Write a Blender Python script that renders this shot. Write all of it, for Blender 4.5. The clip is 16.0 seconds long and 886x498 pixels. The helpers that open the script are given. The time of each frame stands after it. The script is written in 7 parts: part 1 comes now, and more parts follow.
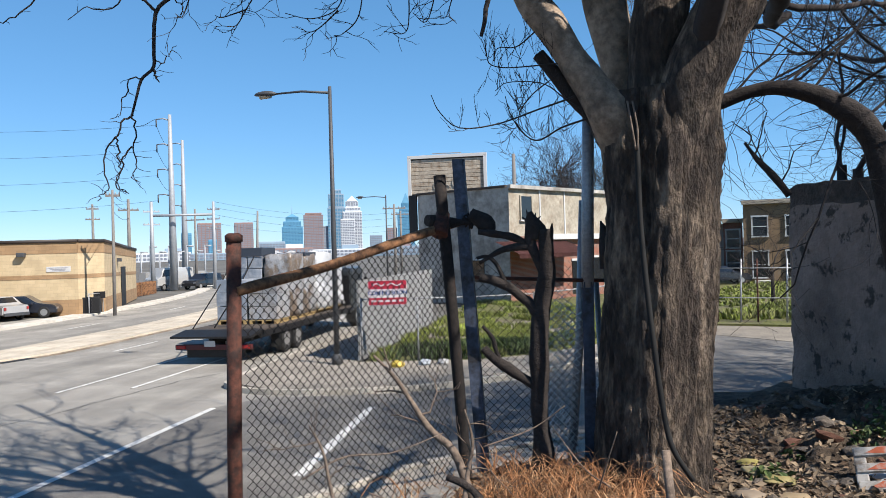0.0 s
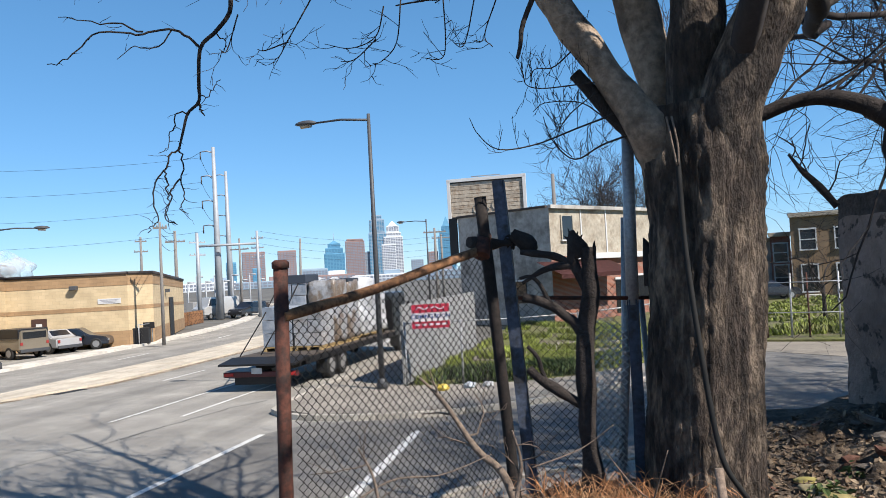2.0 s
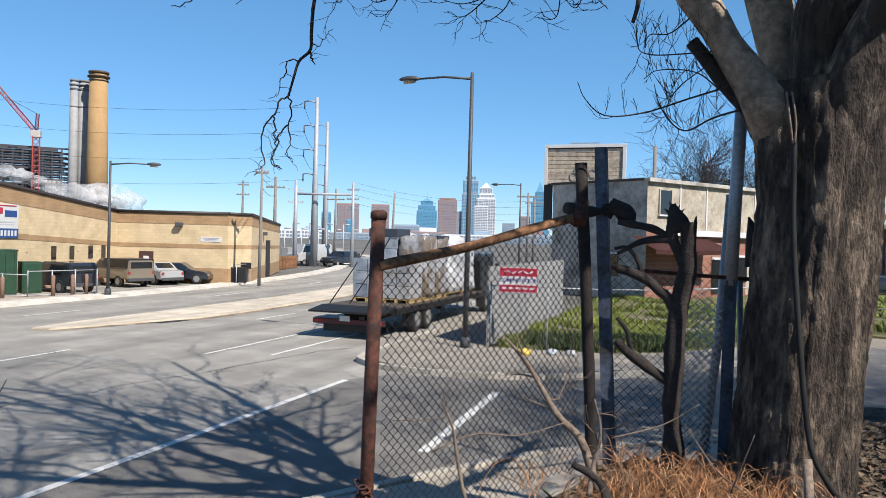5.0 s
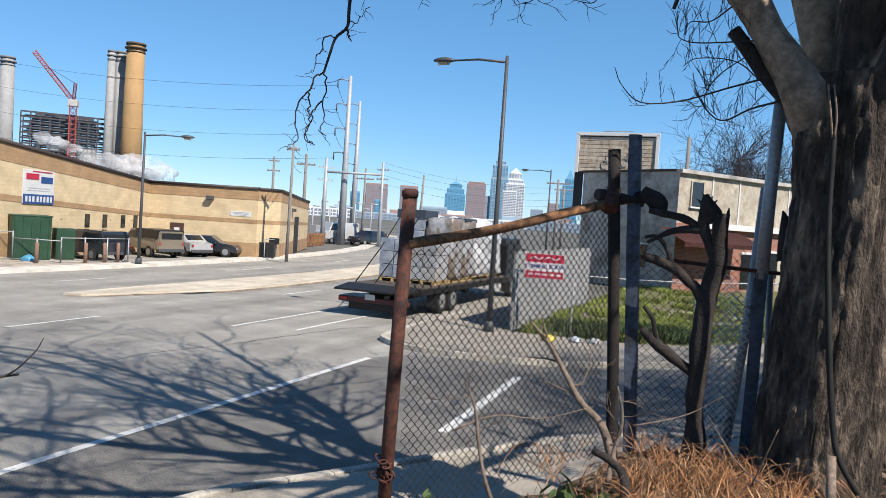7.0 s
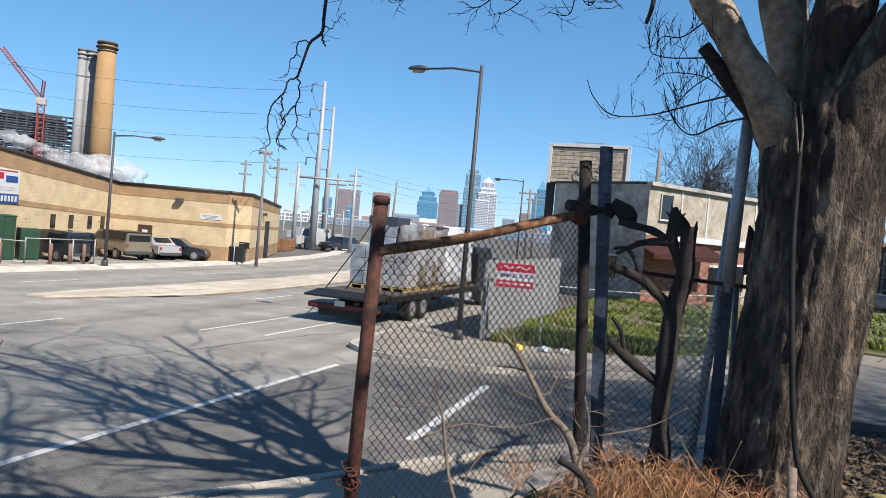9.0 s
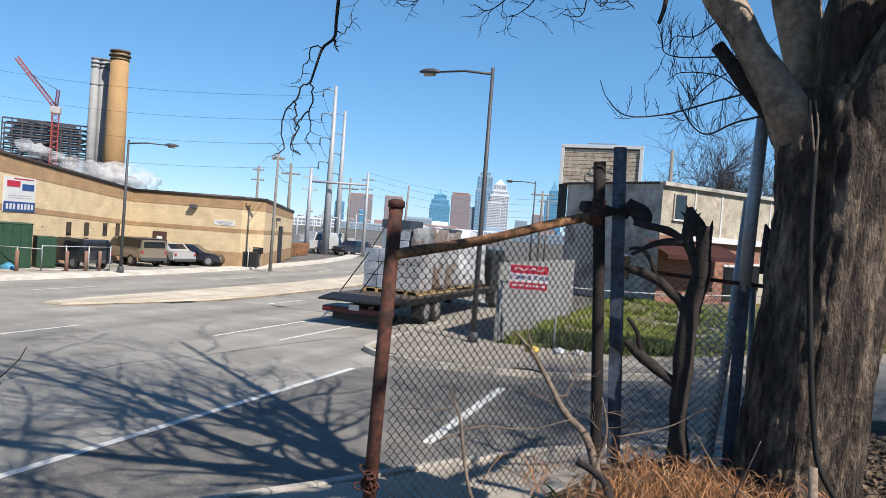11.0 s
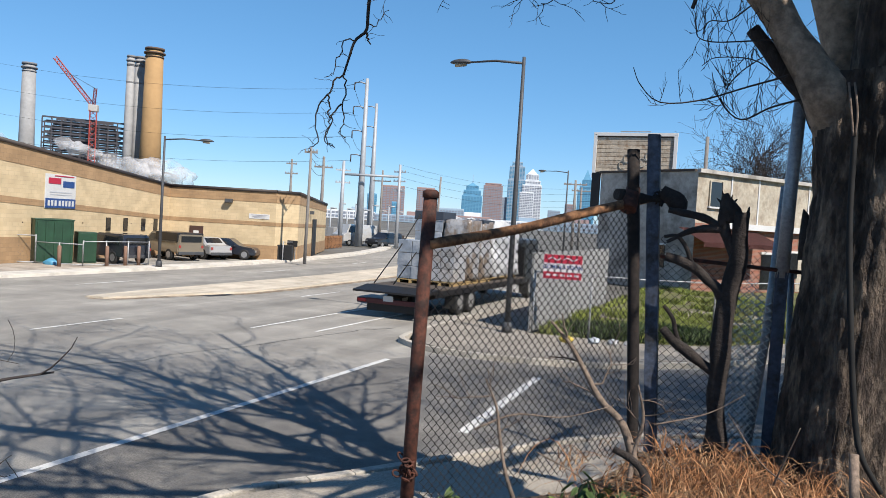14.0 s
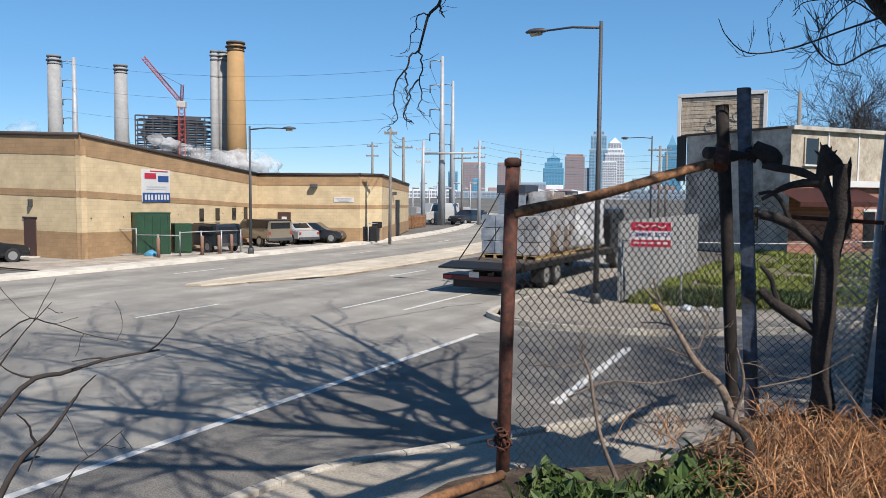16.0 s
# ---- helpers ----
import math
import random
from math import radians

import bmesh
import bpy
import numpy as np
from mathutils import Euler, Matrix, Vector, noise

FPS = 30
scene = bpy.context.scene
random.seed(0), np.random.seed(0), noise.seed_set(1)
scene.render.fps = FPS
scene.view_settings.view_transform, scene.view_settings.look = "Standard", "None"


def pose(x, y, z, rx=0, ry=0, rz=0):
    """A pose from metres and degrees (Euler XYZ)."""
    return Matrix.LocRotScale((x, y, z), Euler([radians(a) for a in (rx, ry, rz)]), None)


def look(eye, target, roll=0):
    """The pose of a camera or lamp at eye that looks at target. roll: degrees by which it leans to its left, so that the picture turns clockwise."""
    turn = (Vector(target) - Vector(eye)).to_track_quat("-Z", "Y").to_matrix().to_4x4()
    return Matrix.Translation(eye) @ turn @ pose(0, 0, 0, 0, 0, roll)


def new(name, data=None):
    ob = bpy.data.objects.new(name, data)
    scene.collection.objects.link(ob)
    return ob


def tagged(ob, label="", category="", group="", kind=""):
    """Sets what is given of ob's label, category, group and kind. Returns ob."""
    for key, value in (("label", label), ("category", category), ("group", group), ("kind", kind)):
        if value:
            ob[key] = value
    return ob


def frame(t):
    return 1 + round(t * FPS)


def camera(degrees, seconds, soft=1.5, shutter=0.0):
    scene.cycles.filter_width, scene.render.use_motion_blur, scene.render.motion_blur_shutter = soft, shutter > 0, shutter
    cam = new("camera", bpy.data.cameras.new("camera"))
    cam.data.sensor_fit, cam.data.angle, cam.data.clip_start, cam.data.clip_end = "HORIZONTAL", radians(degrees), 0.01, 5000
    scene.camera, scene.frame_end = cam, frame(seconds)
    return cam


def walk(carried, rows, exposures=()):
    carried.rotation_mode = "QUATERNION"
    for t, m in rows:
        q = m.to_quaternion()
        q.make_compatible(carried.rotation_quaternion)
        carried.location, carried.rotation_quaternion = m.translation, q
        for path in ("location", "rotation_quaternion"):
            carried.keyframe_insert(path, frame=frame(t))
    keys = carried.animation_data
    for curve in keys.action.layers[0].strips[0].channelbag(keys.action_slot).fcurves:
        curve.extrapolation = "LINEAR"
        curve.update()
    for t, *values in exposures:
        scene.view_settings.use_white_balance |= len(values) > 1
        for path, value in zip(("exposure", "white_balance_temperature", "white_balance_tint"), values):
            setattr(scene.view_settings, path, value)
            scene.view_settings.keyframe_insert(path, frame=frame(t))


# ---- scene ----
cam = camera(59.15, 16.0, soft=0.6)
PATH = [
    (0, (0.030, 0.083, 3.341), (-0.2994, 2.0554, 3.3442), -1.59),
    (0.5, (0.040, 0.083, 3.337), (-0.2765, 2.0579, 3.3730), -1.28),
    (1, (0.041, 0.059, 3.333), (-0.2973, 2.0304, 3.3687), -1.73),
    (1.5, (0.046, 0.025, 3.327), (-0.3126, 1.9918, 3.3838), -2.18),
    (2, (0.026, 0.044, 3.332), (-0.4041, 1.9960, 3.3981), -3.15),
    (2.5, (0.014, 0.085, 3.323), (-0.3862, 2.0441, 3.3659), -1.99),
    (3, (0.015, 0.050, 3.316), (-0.4361, 1.9987, 3.2972), -0.64),
    (3.5, (0.010, 0.028, 3.311), (-0.5119, 1.9584, 3.3093), -0.05),
    (4, (0.011, 0.000, 3.309), (-0.5371, 1.9238, 3.3166), 0.95),
    (4.5, (-0.004, 0.019, 3.313), (-0.6176, 1.9221, 3.3027), 1.17),
    (5, (-0.001, 0.018, 3.312), (-0.6553, 1.9075, 3.2847), 1.52),
    (7.5, (-0.012, -0.003, 3.290), (-0.7229, 1.8650, 3.2129), 4.22),
    (8, (-0.005, 0.013, 3.295), (-0.6775, 1.8958, 3.2304), 4.23),
    (10.5, (-0.011, -0.018, 3.287), (-0.6549, 1.8749, 3.2484), 5.19),
    (11, (-0.019, -0.014, 3.291), (-0.6996, 1.8665, 3.2477), 4.24),
    (11.5, (-0.015, -0.027, 3.285), (-0.6953, 1.8535, 3.2481), 4.24),
    (12, (-0.015, -0.047, 3.287), (-0.7025, 1.8311, 3.2420), 4.09),
    (12.5, (-0.016, -0.040, 3.285), (-0.7356, 1.8245, 3.2198), 3.81),
    (13, (-0.015, -0.041, 3.284), (-0.7491, 1.8180, 3.2135), 4.00),
    (13.5, (-0.014, -0.051, 3.281), (-0.7593, 1.8036, 3.2176), 3.32),
    (14, (-0.016, -0.055, 3.282), (-0.7727, 1.7948, 3.2104), 3.48),
    (14.5, (-0.018, -0.051, 3.283), (-0.7944, 1.7907, 3.2067), 3.26),
    (15, (-0.020, -0.067, 3.280), (-0.8369, 1.7570, 3.1938), 2.45),
    (15.5, (-0.018, -0.056, 3.271), (-0.8888, 1.7413, 3.1700), 0.83),
    (16, (-0.031, -0.039, 3.239), (-0.9779, 1.7171, 3.1002), 0.42),
]
walk(cam, [(t, look(eye, target, roll)) for t, eye, target, roll in PATH],
     [(0.0, 0.68, 6420, 11), (5.0, 0.64, 6430, 11), (11.0, 0.59, 6430, 11), (14.5, 0.54, 6450, 11), (16.0, 0.46, 6450, 11)])

# ---- world, sun, exposure ----
SUN_FROM = Vector((0.875, -0.485, 0)).normalized()
SUN_EL = radians(45)
world = bpy.data.worlds.new("sky_world")
scene.world = world
world.use_nodes = True
wn = world.node_tree.nodes
sky = wn.new("ShaderNodeTexSky")
sky.sky_type = 'NISHITA'
sky.sun_disc = False
sky.sun_elevation = SUN_EL
sky.sun_rotation = math.atan2(SUN_FROM.x, SUN_FROM.y)
sky.altitude = 2200
sky.air_density, sky.dust_density, sky.ozone_density = 1.0, 0.0, 2.6
wn["Background"].inputs[1].default_value = 0.08
tone = wn.new("ShaderNodeHueSaturation")
tone.inputs["Saturation"].default_value = 1.15
world.node_tree.links.new(sky.outputs[0], tone.inputs["Color"])
even = wn.new("ShaderNodeMix")
even.data_type = 'RGBA'
even.inputs[7].default_value = (1.5, 5.0, 9.3, 1)
sky_dir, sky_axes, sky_fade = wn.new("ShaderNodeTexCoord"), wn.new("ShaderNodeSeparateXYZ"), wn.new("ShaderNodeMapRange")
sky_fade.inputs["From Min"].default_value, sky_fade.inputs["From Max"].default_value = 0.0, 0.9
sky_fade.inputs["To Min"].default_value, sky_fade.inputs["To Max"].default_value = 0.42, 0.0
world.node_tree.links.new(sky_dir.outputs["Generated"], sky_axes.inputs[0])
world.node_tree.links.new(sky_axes.outputs["Z"], sky_fade.inputs["Value"])
world.node_tree.links.new(sky_fade.outputs[0], even.inputs["Factor"])
world.node_tree.links.new(tone.outputs[0], even.inputs[6])
world.node_tree.links.new(even.outputs[2], wn["Background"].inputs[0])
sun = new("sun", bpy.data.lights.new("sun", 'SUN'))
sun.data.energy, sun.data.angle, sun.data.color = 5.0, radians(0.53), (1.0, 0.93, 0.83)
sun.matrix_world = look((0, 0, 60), Vector((0, 0, 60)) - Vector((SUN_FROM.x * math.cos(SUN_EL), SUN_FROM.y * math.cos(SUN_EL), math.sin(SUN_EL))))


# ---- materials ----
COLOUR_SCALE = 0.655  # share kept of every surface colour, to deepen shade at the raised exposure


def scaled(c):
    return tuple(v * COLOUR_SCALE for v in c)


def mat(name, base, rough=0.8, metal=0.0, scale=9.0, var=0.25, big=0.5, bigvar=0.2, bump=0.25, other=None, patch=0.0, patch_scale=1.5,
        stretch=(1, 1, 1), dist=0.02, rnd=0.0, island=0.0, lo=0.45, hi=0.62):
    m = bpy.data.materials.new(name)
    m.use_nodes = True
    n, l = m.node_tree.nodes, m.node_tree.links
    b = n["Principled BSDF"]
    b.inputs["Roughness"].default_value = rough
    b.inputs["Metallic"].default_value = metal
    co = n.new("ShaderNodeTexCoord")
    mp = n.new("ShaderNodeMapping")
    mp.inputs["Scale"].default_value = stretch
    l.new(co.outputs["Object"], mp.inputs["Vector"])

    def noise_tex(sc, detail=6.0, rgh=0.6):
        t = n.new("ShaderNodeTexNoise")
        t.inputs["Scale"].default_value, t.inputs["Detail"].default_value, t.inputs["Roughness"].default_value = sc, detail, rgh
        l.new(mp.outputs[0], t.inputs["Vector"])
        return t.outputs["Fac"]

    def ranged(src, a0, a1, b0, b1):
        r = n.new("ShaderNodeMapRange")
        r.inputs["From Min"].default_value, r.inputs["From Max"].default_value = a0, a1
        r.inputs["To Min"].default_value, r.inputs["To Max"].default_value = b0, b1
        l.new(src, r.inputs["Value"])
        return r.outputs[0]

    fine, broad = noise_tex(scale), noise_tex(big, 4.0)
    f1 = ranged(fine, 0.3, 0.7, 1 - var, 1 + var)
    f2 = ranged(broad, 0.3, 0.7, 1 - bigvar, 1 + bigvar)
    mul = n.new("ShaderNodeMath")
    mul.operation = 'MULTIPLY'
    l.new(f1, mul.inputs[0]), l.new(f2, mul.inputs[1])
    out = mul.outputs[0]
    for amount, node, sock in ((rnd, "ShaderNodeObjectInfo", "Random"), (island, "ShaderNodeNewGeometry", "Random Per Island")):
        if amount:
            o = n.new(node)
            k = n.new("ShaderNodeMath")
            k.operation = 'MULTIPLY'
            l.new(out, k.inputs[0]), l.new(ranged(o.outputs[sock], 0, 1, 1 - amount, 1 + amount), k.inputs[1])
            out = k.outputs[0]
    col = n.new("ShaderNodeMix")
    col.data_type = 'RGBA'
    col.inputs["A"].default_value = (*scaled(base), 1)
    col.inputs["B"].default_value = (*scaled(other or base), 1)
    if other:
        l.new(ranged(noise_tex(patch_scale, 7.0, 0.65), lo, hi, 0, 1), col.inputs["Factor"])
    else:
        col.inputs["Factor"].default_value = 0
    sc = n.new("ShaderNodeVectorMath")
    sc.operation = 'SCALE'
    l.new(col.outputs["Result"], sc.inputs[0]), l.new(out, sc.inputs["Scale"])
    l.new(sc.outputs[0], b.inputs["Base Color"])
    if bump:
        bp = n.new("ShaderNodeBump")
        bp.inputs["Strength"].default_value, bp.inputs["Distance"].default_value = bump, dist
        l.new(noise_tex(scale * 2.2, 8.0), bp.inputs["Height"])
        l.new(bp.outputs[0], b.inputs["Normal"])
    return m


def brick_mat(name, c1, c2, mortar, bw, bh, bump=0.4, axis="xz", msize=0.012):
    """Courses of brick or block, at real size, on faces whose long side runs along the given axis."""
    m = bpy.data.materials.new(name)
    m.use_nodes = True
    n, l = m.node_tree.nodes, m.node_tree.links
    b = n["Principled BSDF"]
    b.inputs["Roughness"].default_value = 0.9
    uv = n.new("ShaderNodeUVMap")
    t = n.new("ShaderNodeTexBrick")
    t.inputs["Scale"].default_value = 1.0
    t.inputs["Color1"].default_value, t.inputs["Color2"].default_value, t.inputs["Mortar"].default_value = (*scaled(c1), 1), (*scaled(c2), 1), (*scaled(mortar), 1)
    t.inputs["Brick Width"].default_value, t.inputs["Row Height"].default_value = bw, bh
    t.inputs["Mortar Size"].default_value, t.inputs["Bias"].default_value = msize, -0.1
    l.new(uv.outputs[0], t.inputs["Vector"])
    no = n.new("ShaderNodeTexNoise")
    no.inputs["Scale"].default_value, no.inputs["Detail"].default_value = 1.1, 8.0
    l.new(uv.outputs[0], no.inputs["Vector"])
    r = n.new("ShaderNodeMapRange")
    r.inputs["From Min"].default_value, r.inputs["From Max"].default_value = 0.3, 0.7
    r.inputs["To Min"].default_value, r.inputs["To Max"].default_value = 0.85, 1.12
    l.new(no.outputs["Fac"], r.inputs["Value"])
    sc = n.new("ShaderNodeVectorMath")
    sc.operation = 'SCALE'
    l.new(t.outputs["Color"], sc.inputs[0]), l.new(r.outputs[0], sc.inputs["Scale"])
    l.new(sc.outputs[0], b.inputs["Base Color"])
    bp = n.new("ShaderNodeBump")
    bp.inputs["Strength"].default_value, bp.inputs["Distance"].default_value, bp.invert = bump, 0.01, True
    l.new(t.outputs["Fac"], bp.inputs["Height"])
    l.new(bp.outputs[0], b.inputs["Normal"])
    return m


def glass_mat(name, base, rough=0.08):
    m = bpy.data.materials.new(name)
    m.use_nodes = True
    b = m.node_tree.nodes["Principled BSDF"]
    b.inputs["Base Color"].default_value = (*base, 1)
    b.inputs["Roughness"].default_value = rough
    b.inputs["Specular IOR Level"].default_value = 0.8
    return m


def plain(name, base, rough=0.6, metal=0.0, coat=0.0):
    m = mat(name, base, rough, metal, scale=14, var=0.07, big=0.8, bigvar=0.06, bump=0.04)
    m.node_tree.nodes["Principled BSDF"].inputs["Coat Weight"].default_value = coat
    return m


M = dict(
    asphalt=mat("asphalt", (0.39, 0.365, 0.325), 0.9, scale=45, var=0.36, big=0.35, bigvar=0.12, bump=0.4, other=(0.46, 0.435, 0.385), patch_scale=0.7, dist=0.006),
    asphalt_dark=mat("asphalt_side", (0.215, 0.202, 0.185), 0.9, scale=55, var=0.6, big=0.5, bigvar=0.16, bump=0.45, other=(0.285, 0.268, 0.24), patch_scale=1.3, dist=0.006),
    concrete=mat("concrete", (0.84, 0.79, 0.70), 0.9, scale=30, var=0.16, big=0.6, bigvar=0.15, bump=0.2, other=(0.58, 0.535, 0.47), patch_scale=1.2, dist=0.006, rnd=0.08),
    kerb=mat("kerb_stone", (0.60, 0.55, 0.47), 0.9, scale=25, var=0.22, big=1.0, bigvar=0.2, bump=0.3, dist=0.008, rnd=0.1),
    worn_concrete=mat("worn_concrete", (0.56, 0.50, 0.415), 0.9, scale=30, var=0.25, big=0.8, bigvar=0.25, bump=0.3, other=(0.42, 0.37, 0.30), patch_scale=1.6, dist=0.008),
    # darker mottled copy of the pavement concrete: tree shadows are put into its colour
    corner_shade_concrete=mat("corner_shade_concrete", (0.43, 0.385, 0.325), 0.9, scale=30, var=0.35, big=0.9, bigvar=0.3, bump=0.3, other=(0.27, 0.24, 0.20), patch_scale=1.8, dist=0.008),
    median=mat("median_concrete", (0.86, 0.76, 0.61), 0.9, scale=20, var=0.2, big=0.5, bigvar=0.2, bump=0.3, other=(0.62, 0.53, 0.41), patch_scale=1.0, dist=0.01),
    white_line=mat("road_paint_white", (0.95, 0.94, 0.90), 0.75, scale=40, var=0.12, big=1.2, bigvar=0.12, bump=0.15, other=(0.36, 0.355, 0.34), patch_scale=6, lo=0.56, hi=0.68, dist=0.004),
    soil=mat("soil", (0.10, 0.07, 0.047), 1.0, scale=16, var=0.45, big=1.3, bigvar=0.3, bump=0.9, other=(0.19, 0.14, 0.098), patch_scale=4.5, dist=0.05),
    far_ground=mat("far_ground", (0.16, 0.15, 0.13), 0.95, scale=0.6, var=0.2, big=0.05, bigvar=0.25, bump=0.1, other=(0.2, 0.19, 0.17), patch_scale=0.1),
    grass_soil=mat("grass_soil", (0.17, 0.18, 0.045), 1.0, scale=7, var=0.4, big=0.9, bigvar=0.3, bump=0.8, other=(0.19, 0.16, 0.095), patch_scale=0.7, dist=0.06),
    gravel=mat("gravel_path", (0.33, 0.29, 0.235), 1.0, scale=20, var=0.3, big=1.2, bigvar=0.2, bump=0.6, dist=0.02),
    # pale patches stand in for sunlit bark, the dark base for its shade
    bark=mat("bark", (0.095, 0.07, 0.055), 0.95, scale=13, var=0.7, big=2.4, bigvar=0.35, bump=1.0, other=(0.46, 0.35, 0.255), patch_scale=3.2, lo=0.48, hi=0.66, stretch=(1.5, 1.5, 0.55), dist=0.13),
    bark_smooth=mat("bark_limb", (0.47, 0.36, 0.265), 0.9, scale=17, var=0.4, big=3, bigvar=0.3, bump=0.9, other=(0.22, 0.165, 0.12), patch_scale=4, dist=0.04),
    twig=mat("twig_bark", (0.05, 0.04, 0.037), 0.95, scale=20, var=0.25, bump=0.2),
    # darkened beyond the wood's own tone: shade is put into the colour
    dead_wood=mat("dead_wood", (0.042, 0.032, 0.028), 0.95, scale=22, var=0.4, big=4, bigvar=0.25, bump=0.8, dist=0.02),
    pale_wood=mat("pale_stem", (0.23, 0.17, 0.13), 0.9, scale=30, var=0.45, big=5, bigvar=0.35, bump=0.7, dist=0.01),
    # dark copy of the rust, with the post's shade put into its colour
    shade_rust=mat("rusted_iron_shaded", (0.022, 0.016, 0.014), 0.9, 0.1, scale=26, var=0.5, big=5, bigvar=0.3, bump=0.5, other=(0.05, 0.026, 0.018), patch_scale=8, lo=0.55, hi=0.7, dist=0.006),
    rust=mat("rusted_iron", (0.12, 0.038, 0.022), 0.85, 0.05, scale=26, var=0.5, big=5, bigvar=0.3, bump=0.6, other=(0.045, 0.022, 0.017), patch_scale=9, dist=0.006),
    rust_pale=mat("rusted_rail", (0.34, 0.165, 0.075), 0.85, 0.1, scale=30, var=0.4, big=5, bigvar=0.3, bump=0.6, other=(0.12, 0.058, 0.03), patch_scale=7, lo=0.48, hi=0.6, dist=0.006),
    blue_steel=mat("blue_grey_steel", (0.10, 0.125, 0.185), 0.65, 0.2, scale=24, var=0.35, big=4, bigvar=0.25, bump=0.3, other=(0.055, 0.052, 0.055), patch_scale=7, dist=0.004),
    galv=mat("galvanised", (0.5, 0.505, 0.52), 0.5, 0.3, scale=30, var=0.25, big=3, bigvar=0.2, bump=0.2, dist=0.003),
    wire=mat("fence_wire", (0.018, 0.015, 0.014), 0.85, 0.1, scale=30, var=0.35, bump=0.1),
    wire_pale=mat("fence_wire_bare", (0.85, 0.85, 0.83), 0.5, 0.2, scale=30, var=0.25, bump=0.1),
    wire_far=mat("fence_wire_dull", (0.2, 0.2, 0.195), 0.6, 0.2, scale=30, var=0.25, bump=0.1),
    lamp_steel=mat("lamp_post_paint", (0.10, 0.105, 0.115), 0.6, 0.3, scale=15, var=0.2, big=0.6, bigvar=0.2, bump=0.1),
    pole_wood=mat("pole_wood", (0.30, 0.28, 0.26), 0.95, scale=14, var=0.3, bump=0.4, stretch=(2, 2, 0.3)),
    pole_steel=mat("pole_steel", (0.50, 0.53, 0.565), 0.6, 0.2, scale=3, var=0.1, big=0.3, bigvar=0.12, bump=0.05),
    dark_wire=plain("cable_black", (0.012, 0.012, 0.012), 0.85),
    plaster=mat("wall_plaster", (0.33, 0.25, 0.21), 0.95, scale=9, var=0.14, big=1.1, bigvar=0.35, bump=0.7, other=(0.075, 0.06, 0.05), patch_scale=3.6, dist=0.04, lo=0.56, hi=0.62),
    wall_dark=mat("wall_rubble", (0.11, 0.088, 0.075), 0.95, scale=11, var=0.4, big=2, bigvar=0.3, bump=0.9, dist=0.04),
    white=plain("white_paint", (0.8, 0.8, 0.79), 0.5),
    black=plain("black_rubber", (0.02, 0.02, 0.02), 0.7),
)


def lane_wear(m, across, along, low, high):
    """Long streaks of wear and oil along the lanes, over the material's own grain."""
    n, l = m.node_tree.nodes, m.node_tree.links
    b = n["Principled BSDF"]
    co, mp, t, r, k = (n.new("ShaderNode" + x) for x in ("TexCoord", "Mapping", "TexNoise", "MapRange", "VectorMath"))
    mp.inputs["Scale"].default_value = (across, along, 1)
    t.inputs["Scale"].default_value, t.inputs["Detail"].default_value, t.inputs["Roughness"].default_value = 1.0, 5.0, 0.55
    r.inputs["From Min"].default_value, r.inputs["From Max"].default_value = 0.32, 0.62
    r.inputs["To Min"].default_value, r.inputs["To Max"].default_value = low, high
    k.operation = 'SCALE'
    l.new(co.outputs["Object"], mp.inputs["Vector"])
    l.new(mp.outputs[0], t.inputs["Vector"])
    l.new(t.outputs["Fac"], r.inputs["Value"])
    l.new(b.inputs["Base Color"].links[0].from_socket, k.inputs[0])
    l.new(r.outputs[0], k.inputs["Scale"])
    l.new(k.outputs[0], b.inputs["Base Color"])


lane_wear(M["asphalt"], 0.75, 0.035, 0.72, 1.08)
lane_wear(M["asphalt_dark"], 0.5, 0.3, 0.8, 1.1)
lane_wear(M["median"], 1.6, 0.25, 0.75, 1.05)


# ---- building helpers ----
def part(name, bm, material, parent=None, label=""):
    """Links a bmesh as one mesh object, under a thing or a part."""
    me = bpy.data.meshes.new(name)
    bm.to_mesh(me)
    bm.free()
    for mm in (material if isinstance(material, (list, tuple)) else [material]):
        me.materials.append(mm)
    ob = new(name, me)
    if parent is not None:
        ob.parent = parent
    if label:
        ob["label"] = label
    return ob


def thing(name, loc, label, category, group="", rz=0.0, kind=""):
    """An empty at the base of a thing."""
    ob = new(name)
    ob.matrix_world = pose(*loc, 0, 0, rz)
    return tagged(ob, label, category, group, kind)


def mesh_from(verts, faces, smooth=False):
    bm = bmesh.new()
    vs = [bm.verts.new(v) for v in verts]
    for f in faces:
        try:
            bm.faces.new([vs[i] for i in f])
        except ValueError:
            pass
    if smooth:
        for f in bm.faces:
            f.smooth = True
    return bm


def add_box(bm, c, s, rz=0.0, bevel=0.0, m=None, mat_index=0):
    """A box of size s about c, turned by rz degrees."""
    r = bmesh.ops.create_cube(bm, size=1.0)
    vs = r["verts"]
    t = (m or Matrix()) @ pose(*c, 0, 0, rz) @ Matrix.Diagonal((*s, 1))
    bmesh.ops.transform(bm, matrix=t, verts=vs)
    fs = {f for v in vs for f in v.link_faces}
    for f in fs:
        f.material_index = mat_index
    if bevel:
        es = list({e for v in vs for e in v.link_edges})
        bmesh.ops.bevel(bm, geom=es, offset=bevel, segments=2, affect='EDGES', profile=0.6)
    return bm


def box(c, s, rz=0.0, bevel=0.0, m=None):
    return add_box(bmesh.new(), c, s, rz, bevel, m)


